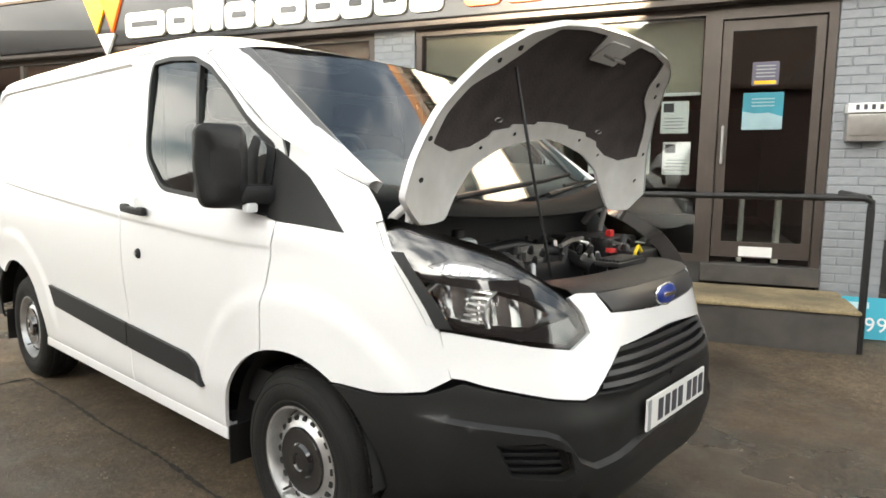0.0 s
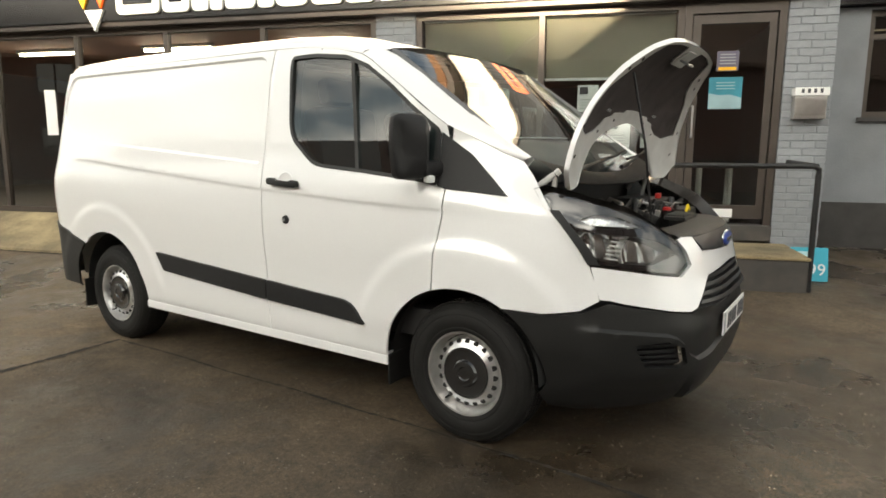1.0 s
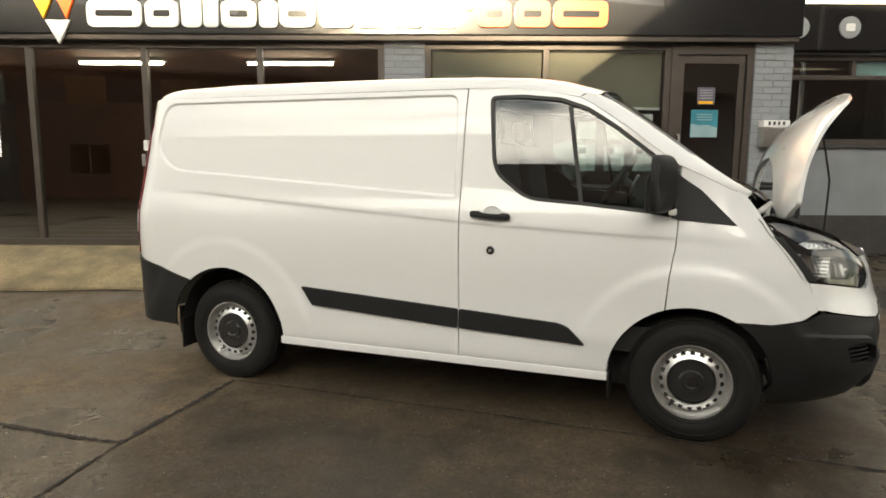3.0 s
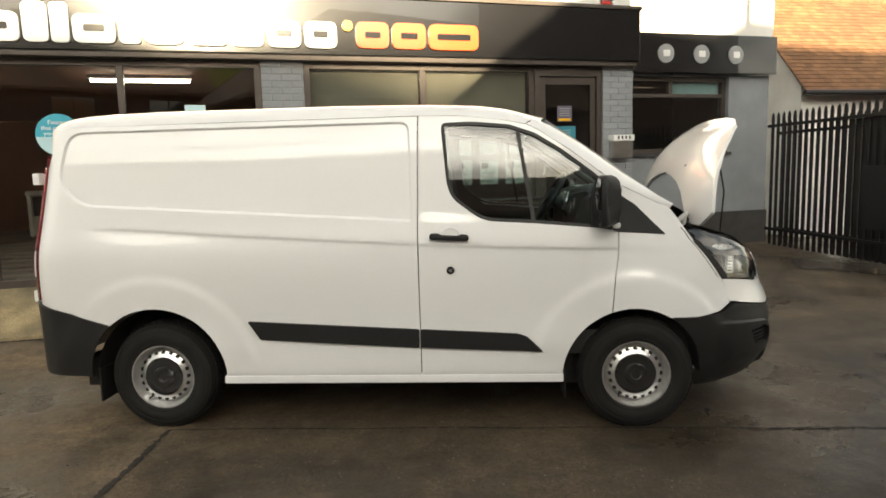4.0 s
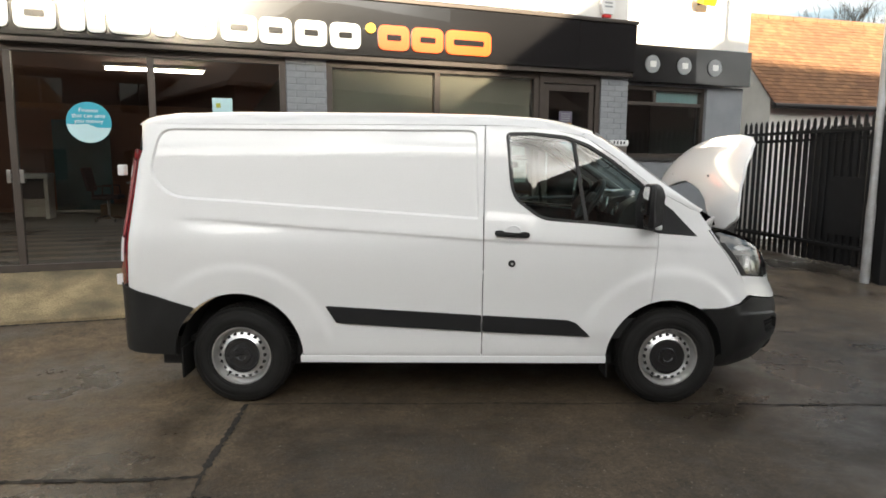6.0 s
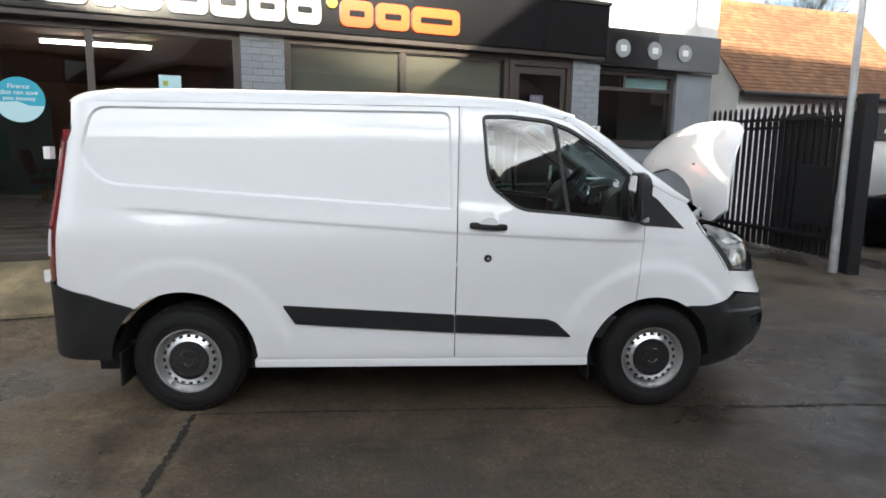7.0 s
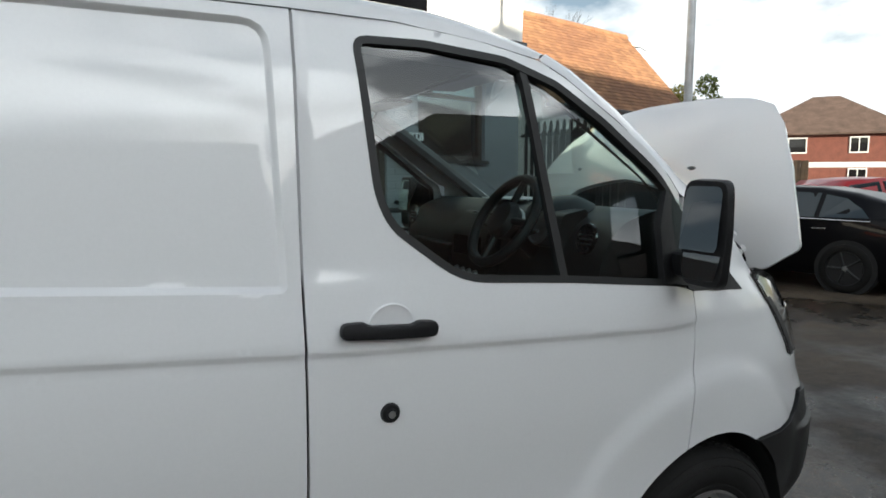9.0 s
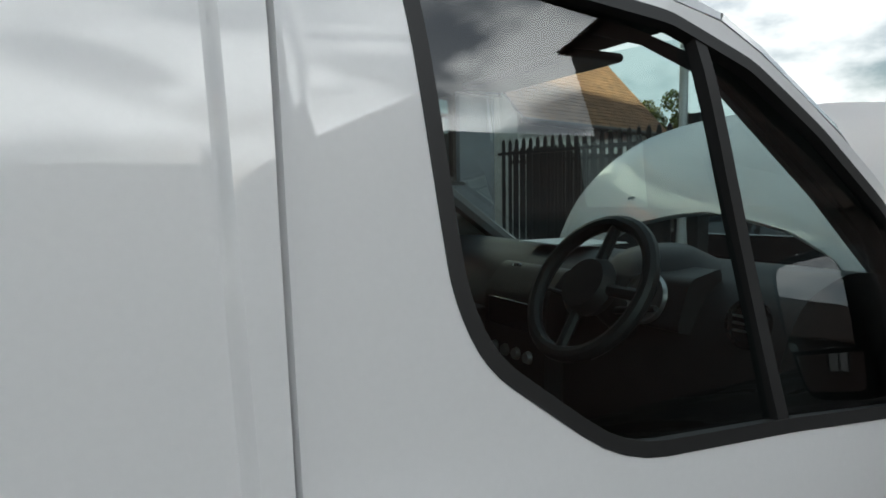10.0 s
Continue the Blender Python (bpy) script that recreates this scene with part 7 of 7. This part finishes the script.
SALOON = [(-1.05, 0.70, 0.72, 0.55, 0.72, 0.76), (-0.98, 0.84, 0.82, 0.66, 0.90, 0.95), (-0.55, 0.90, 0.88, 0.70, 0.98, 1.04), (-0.20, 0.91, 0.90, 0.66, 0.98, 1.16), (0.30, 0.91, 0.905, 0.60, 0.97, 1.31), (0.75, 0.91, 0.91, 0.62, 0.965, 1.385), (1.4, 0.91, 0.91, 0.63, 0.955, 1.395), (1.85, 0.91, 0.905, 0.60, 0.945, 1.32), (2.35, 0.91, 0.90, 0.66, 0.935, 1.12), (2.62, 0.91, 0.89, 0.70, 0.93, 1.0), (3.2, 0.90, 0.86, 0.66, 0.87, 0.93), (3.52, 0.82, 0.78, 0.55, 0.76, 0.80), (3.62, 0.70, 0.66, 0.45, 0.62, 0.66)]
S_WIN = [[(0.02, 0.0), (0.62, 0.0), (0.62, 0.96), (0.36, 0.92), (0.15, 0.55)], [(0.68, 0.0), (1.32, 0.0), (1.32, 0.98), (0.68, 0.98)], [(1.40, 0.0), (2.28, 0.0), (1.90, 0.90), (1.40, 0.98)]]
car("black_saloon", "black saloon car parked beyond the gate", 10.60, 3.01, 104, M_CARB, SALOON, S_WIN, (0.25, 3.05, 0.915, (0.60, 1.52), 2.15), (0.0, 0.915, 0.955, 2.35))
ESTATE = [(-0.95, 0.72, 0.74, 0.60, 0.80, 0.84), (-0.90, 0.86, 0.84, 0.62, 0.98, 1.10), (-0.70, 0.89, 0.88, 0.62, 1.0, 1.42), (0.0, 0.90, 0.90, 0.62, 0.99, 1.50), (0.8, 0.90, 0.90, 0.63, 0.98, 1.52), (1.5, 0.90, 0.90, 0.62, 0.97, 1.46), (2.2, 0.90, 0.89, 0.66, 0.96, 1.10), (2.6, 0.90, 0.87, 0.66, 0.93, 0.99), (3.3, 0.80, 0.76, 0.5, 0.78, 0.82)]
E_WIN = [[(-0.60, 0.0), (0.0, 0.0), (0.0, 0.95), (-0.55, 0.9)], [(0.06, 0.0), (0.80, 0.0), (0.80, 0.97), (0.06, 0.97)], [(0.88, 0.0), (1.95, 0.0), (1.50, 0.92), (0.88, 0.97)]]
car("red_estate", "dark red estate car parked behind the saloon", 14.81, 5.60, 165, M_CARR, ESTATE, E_WIN, (0.0, 2.65, 0.905, (0.6, 1.3), 2.0), (0.0, 0.905, 0.97, 2.1))


# ---- shop front details ----
def glass_sheet(name, label, category, u0, z0, u1, z1, material, group="", v=GLASS_V - 0.002, round_=0.004):
    t = thing(name, label, category, group, m=RB)
    part("sheet", prism(rounded(rect(u0, z0, u1, z1), round_), 0.003, pose(0, v - 0.003, 0)), material, t, smooth=False)
    return t


for u0, z0, u1, z1 in ((3.05, 1.77, 3.29, 2.06), (3.37, 1.77, 3.61, 2.06), (3.05, 1.39, 3.29, 1.69), (3.40, 1.39, 3.64, 1.69), (2.72, 1.77, 2.94, 2.06), (2.72, 1.39, 2.94, 1.69), (1.40, 1.77, 1.62, 2.06), (1.75, 1.77, 1.97, 2.06), (1.40, 1.39, 1.62, 1.69)):
    p_ = glass_sheet("window_poster", "white vehicle advert sheet taped inside the window", "poster", u0, z0, u1, z1, M_PAPER, "adverts in the window", GLASS_V + 0.03)
    part("photo", box((u0 + 0.02, GLASS_V + 0.022, z1 - 0.10), (u0 + 0.11, GLASS_V + 0.025, z1 - 0.02)), M_INK, p_, smooth=False)
    for k in range(4):
        part("text_bar", box((u0 + 0.03, GLASS_V + 0.022, z0 + 0.04 + 0.03 * k), (u1 - 0.03 - 0.02 * (k % 2), GLASS_V + 0.025, z0 + 0.048 + 0.03 * k)), M_ICON, p_, smooth=False)

M_PTEAL = mat("poster_teal", (0.02, 0.20, 0.26), 0.6, var=0.15, scale=6)
M_PPALE = mat("poster_pale_teal", (0.24, 0.36, 0.39), 0.6, var=0.1, scale=6)
dp = glass_sheet("door_poster", "teal and pale poster on the glass door", "poster", 4.05, 1.79, 4.37, 2.11, M_PTEAL, v=2.612)
part("pale_wave", prism([(4.052, 1.792), (4.368, 1.792), (4.368, 1.90), (4.26, 1.935), (4.15, 1.93), (4.052, 1.95)], 0.002, pose(0, 2.6055, 0)), M_PPALE, dp, smooth=False)
for k in range(3):
    part("text_bar", box((4.12, 2.606, 2.05 - 0.03 * k), (4.30, 2.608, 2.06 - 0.03 * k)), M_PPALE, dp, smooth=False)
hp = glass_sheet("opening_sticker", "dark notice sticker with pale lines on the glass door", "sticker", 4.11, 2.17, 4.32, 2.37, mat("purple_grey_print", (0.10, 0.09, 0.13), 0.5), v=2.612, round_=0.015)
for k in range(4):
    part("text_bar", box((4.14, 2.606, 2.33 - 0.03 * k), (4.29, 2.608, 2.34 - 0.03 * k)), M_ICON, hp, smooth=False)
part("motif", box((4.13, 2.606, 2.18), (4.30, 2.608, 2.21)), M_YELS, hp, smooth=False)
glass_sheet("door_plate", "small white plate at the foot of the door", "plate", 4.09, 0.67, 4.36, 0.76, M_WHITE, v=2.598)

fs = thing("finance_sticker", "round blue and white sticker on the shop window", "sticker", m=RB)
part("disc", lathe([(0, 0), (0.22, 0), (0.22, 0.003), (0, 0.003)], 48, pose(-1.68, GLASS_V - 0.001, 2.07, 90)), M_TEAL, fs)
part("pale_wave", prism([(-1.68 + 0.218 * math.cos(radians(a)), 2.07 + 0.218 * math.sin(radians(a))) for a in range(185, 346, 8)] + [(-1.60, 2.015), (-1.70, 2.055), (-1.80, 2.045)], 0.002, pose(0, GLASS_V - 0.007, 0)), M_PALETEAL, fs, smooth=False)


def words(text, size, u, z, v, material, parent):
    cu = bpy.data.curves.new("words", "FONT")
    cu.body, cu.size, cu.align_x, cu.extrude = text, size, "CENTER", 0.001
    o = new("words", cu)
    cu.materials.append(material)
    o.matrix_world = pose(u, v, z, 90, 0, 0)
    o.parent = parent
    return o


for k, line in enumerate(("Finance", "that can save", "you money")):
    words(line, 0.062, -1.68, 2.18 - 0.058 * k, GLASS_V - 0.0085, M_PAPER, fs)

st_ = glass_sheet("alarm_sticker", "pale square notice on the shop window", "sticker", -0.41, 2.21, -0.19, 2.38, M_PALETEAL)
part("dot", box((-0.37, GLASS_V - 0.008, 2.27), (-0.32, GLASS_V - 0.006, 2.32)), mat("olive_print", (0.35, 0.38, 0.05), 0.5), st_, smooth=False)
glass_sheet("window_notice", "two white notices on the shop window", "notice", -4.36, 1.52, -4.18, 2.12, M_PAPER)

lb = thing("letter_box", "stainless steel letter box on the grey pier", "letter box", m=RB)
part("body", prism(rounded([(4.825, 1.68), (5.11, 1.68), (5.11, 1.97), (4.825, 1.97)], 0.012), 0.11, pose(0, 2.43, 0)), M_STAIN, lb)
part("lid", box((4.815, 2.40, 1.90), (5.12, 2.545, 1.98), 0.006), M_WHITE, lb, "pale lid with slots")
for k in range(4):
    part("slot", box((4.87 + 0.055 * k, 2.396, 1.925), (4.895 + 0.055 * k, 2.402, 1.965)), M_INK, lb, smooth=False)
part("flap", box((4.83, 2.415, 1.72), (5.105, 2.43, 1.89), 0.006), M_STAIN, lb)

ab = thing("alarm_box", "white hexagonal alarm box on the upper wall", "alarm box", m=RB)
part("case", prism([(4.68, 3.83), (4.72, 3.70), (4.88, 3.70), (4.92, 3.83), (4.88, 3.98), (4.72, 3.98)], 0.08, pose(0, 2.54, 0), 0.01), M_WHITE, ab)
part("text_bar", box((4.74, 2.536, 3.84), (4.86, 2.54, 3.86)), M_ICON, ab, smooth=False)
part("text_bar", box((4.74, 2.536, 3.79), (4.86, 2.54, 3.81)), M_ICON, ab, smooth=False)
part("strobe", box((4.74, 2.55, 3.655), (4.86, 2.62, 3.70), 0.01), M_REDP, ab)
fl = thing("flood_light", "small bronze flood light on the annex wall", "flood light", m=RB)
part("head", box((-0.16, -0.12, -0.06), (0.16, 0.05, 0.08), 0.02, pose(7.62, AV - 0.22, 4.42, 25, 0, 10)), M_YELS, fl)
part("bracket", tube([(7.62, AV - 0.05, 4.40), (7.62, AV - 0.2, 4.40)], 0.02, 8), M_BLACKM, fl)
cb = thing("wall_cable", "thin grey cable along the annex wall", "cable", m=RB)
part("cable", tube([(7.56, AV - 0.055, 4.38), (7.55, AV - 0.055, 4.05), (7.50, AV - 0.055, 3.80), (7.2, AV - 0.055, 3.72), (U_END + 0.05, AV - 0.055, 3.76)], 0.008, 6), M_WHITE, cb)
wc = thing("wall_cable", "pale cable along the fascia capping", "cable", m=RB)
part("cable", tube([(U_END, 2.60, 3.64), (4.0, 2.60, 3.67), (2.0, 2.60, 3.66), (0.4, 2.60, 3.70), (-4, 2.60, 3.69)], 0.008, 6), M_GREYMET, wc)
rb = thing("window_blind", "white roller blind in the annex window", "blind", m=RB)
part("fabric", box((6.95, AV + 0.16, 2.725), (7.89, AV + 0.165, 2.92)), M_PALETEAL, rb, smooth=False)

# price board leaning by the step
pb = thing("price_board", "small blue price board leaning by the step", "price board", m=RB @ pose(5.02, 2.14, 0.115, -12, 0, 4))
part("board", prism(rounded(rect(-0.17, 0.0, 0.17, 0.33), 0.01), 0.012), M_TEAL, pb)
for k in range(3):
    words("9", 0.16, -0.09 + 0.085 * k, 0.09, -0.003, M_PAPER, pb).matrix_world = pb.matrix_world @ pose(-0.06 + 0.085 * k, -0.003, 0.06, 90)
part("text_bar", box((-0.14, -0.002, 0.24), (0.02, 0.0, 0.29)), M_PALETEAL, pb, smooth=False)

# inside the shop
for u0, u1, v in ((-1.72, -0.50, 4.4), (-4.15, -2.95, 4.4), (-6.6, -5.4, 4.4)):
    t = thing("strip_light", "glowing white strip light under the ceiling", "strip light", "shop strip lights", m=RB)
    part("housing", box((u0 - 0.03, v - 0.06, 2.90), (u1 + 0.03, v + 0.06, 2.945), 0.01), M_WHITE, t)
    part("tube", tube([(u0, v, 2.88), (u1, v, 2.88)], 0.022, 10), M_TUBE, t)
cop = thing("photocopier", "white photocopier cabinet with a dark front on the shop floor", "photocopier", m=RB)
part("side_panel", box((-4.10, 9.2, 0.50), (-4.03, 9.75, 1.30), 0.01), M_WHITE, cop)
part("side_panel", box((-3.57, 9.2, 0.50), (-3.50, 9.75, 1.30), 0.01), M_WHITE, cop)
part("paper_drawer", box((-4.03, 9.21, 0.55), (-3.57, 9.75, 0.90), 0.008), M_RENDERW, cop, "pale paper drawer")
part("front_recess", box((-4.03, 9.30, 0.90), (-3.57, 9.75, 1.28), 0.005), M_INT, cop)
part("scanner", box((-4.12, 9.18, 1.30), (-3.48, 9.77, 1.40), 0.02), M_WHITE, cop)
for u in (-4.05, -3.55):
    part("castor", lathe([(0, 0.02), (0.028, 0.015), (0.028, -0.015), (0, -0.02)], 12, pose(u, 9.3, 0.498, 90)), M_INT, cop)
ban = thing("pull_up_banner", "dark teal pull up banner standing in the shop", "banner", m=RB)
part("sheet", box((-3.72, 11.0, 0.55), (-2.58, 11.01, 2.55), 0.002), mat("dark_teal_print", (0.02, 0.11, 0.13), 0.5, var=0.25, scale=1.5), ban)
part("foot", box((-3.76, 10.9, 0.47), (-2.54, 11.15, 0.55), 0.02), M_GREYMET, ban)
ch = thing("office_chair", "dark office chair with thin arms turned sideways", "chair", m=RB @ pose(-2.38, 8.7, 0.47, 0, 0, 82))
part("seat", box((-0.25, -0.26, 0.44), (0.25, 0.24, 0.52), 0.035), M_CLOTH, ch)
part("backrest", box((-0.24, -0.03, 0.0), (0.24, 0.04, 0.46), 0.03, pose(0, 0.27, 0.60, -12, 0, 0)), M_CLOTH, ch)
part("back_bar", tube([(0, 0.15, 0.46), (0, 0.27, 0.50), (0, 0.30, 0.70)], 0.018, 8), M_INT, ch)
for sg in (-1, 1):
    part("arm", tube([(sg * 0.27, 0.18, 0.50), (sg * 0.29, 0.17, 0.70), (sg * 0.29, -0.14, 0.70), (sg * 0.27, -0.16, 0.50)], 0.014, 8), M_INT, ch)
part("column", tube([(0, 0, 0.1), (0, 0, 0.44)], 0.025, 10), M_CHROME, ch)
for k in range(5):
    a = 2 * math.pi * k / 5
    part("leg", tube([(0, 0, 0.11), (0.29 * math.cos(a), 0.29 * math.sin(a), 0.06)], 0.018, 8), M_CHROME, ch)
    part("castor", lathe([(0, 0.02), (0.026, 0.015), (0.026, -0.015), (0, -0.02)], 12, pose(0.29 * math.cos(a), 0.29 * math.sin(a), 0.028, 90)), M_INT, ch)
dk = thing("desk", "pale wooden desk inside the shop", "desk", m=RB)
part("top", box((-2.10, 9.2, 1.19), (-0.5, 9.9, 1.225), 0.006), M_RENDERW, dk)
part("panel", box((-2.04, 9.25, 0.47), (-2.0, 9.85, 1.19)), M_RENDERW, dk)
part("panel", box((-0.59, 9.25, 0.47), (-0.55, 9.85, 1.19)), M_RENDERW, dk)
bx_ = thing("cardboard_box", "pale brown cardboard box beside the desk", "box", m=RB)
part("carton", box((-2.62, 9.3, 0.47), (-2.12, 9.7, 0.76), 0.01), M_WOODF, bx_)
st2 = thing("wooden_stool", "pale wooden stool behind the glass door", "stool", m=RB)
part("top", box((4.12, 3.6, 1.18), (4.55, 3.95, 1.22), 0.01), M_WOODF, st2)
for u, v in ((4.16, 3.64), (4.50, 3.64), (4.16, 3.90), (4.50, 3.90)):
    part("leg", box((u - 0.02, v - 0.02, 0.47), (u + 0.02, v + 0.02, 1.18)), M_RENDERW, st2)
board_dark = mat("dark_floor_board", (0.035, 0.027, 0.022), 0.4, var=0.2, scale=6)
board_pale = mat("worn_floor_board", (0.16, 0.115, 0.08), 0.4, var=0.2, scale=6)
for k in range(18):
    v = 2.86 + 0.27 * k
    fb_ = part("floor_board", box((-4.6, v, 0.4715), (0.55, v + 0.26, 0.4775), 0.001), board_dark if k % 2 else board_pale)
    fb_.matrix_world = RB
    fb_.parent = floor_shop
for h_ in (-2.46, -2.34):
    pl = thing("pull_plate", "silver door pull plate on the mullion", "door pull", "door pulls", m=RB)
    part("plate", box((h_ - 0.02, GLASS_V - 0.045, 1.42), (h_ + 0.02, GLASS_V - 0.028, 1.56), 0.004), M_STAIN, pl)

# ---- painted bricks of the two piers ----
BRICK_L, BRICK_H, JOINT = 0.215, 0.065, 0.010
BRICK_MESH = {}


def brick_mesh(w, d):
    key = (round(w, 3), round(d, 3))
    if key not in BRICK_MESH:
        BRICK_MESH[key] = finish(box((0, 0, 0), (w, d, BRICK_H), 0.004, segs=1), "brick", M_BRICKG, True, 30)
    return BRICK_MESH[key]


def lay_bricks(parent, u0, u1, v, z0, z1, seed):
    rng = random.Random(seed)
    z, course = z0, 0
    while z + BRICK_H <= z1:
        u = u0 - (0.11 if course % 2 else 0.0)
        while u < u1 - 0.02:
            a, b = max(u, u0), min(u + BRICK_L, u1)
            u += BRICK_L + JOINT
            if b - a < 0.04:
                continue
            o = new("brick", brick_mesh(b - a, 0.03))
            o.matrix_world = RB @ pose(a, v + 0.003 * rng.random(), z, 0, 0.4 * (rng.random() - 0.5), 0)
            o.parent = parent
        z += BRICK_H + JOINT
        course += 1


lay_bricks(pier_left, 0.425, 0.898, 2.564, 1.9, 2.90, 1)
lay_bricks(pier_right, 4.735, 5.178, 2.544, 0.42, 2.92, 2)
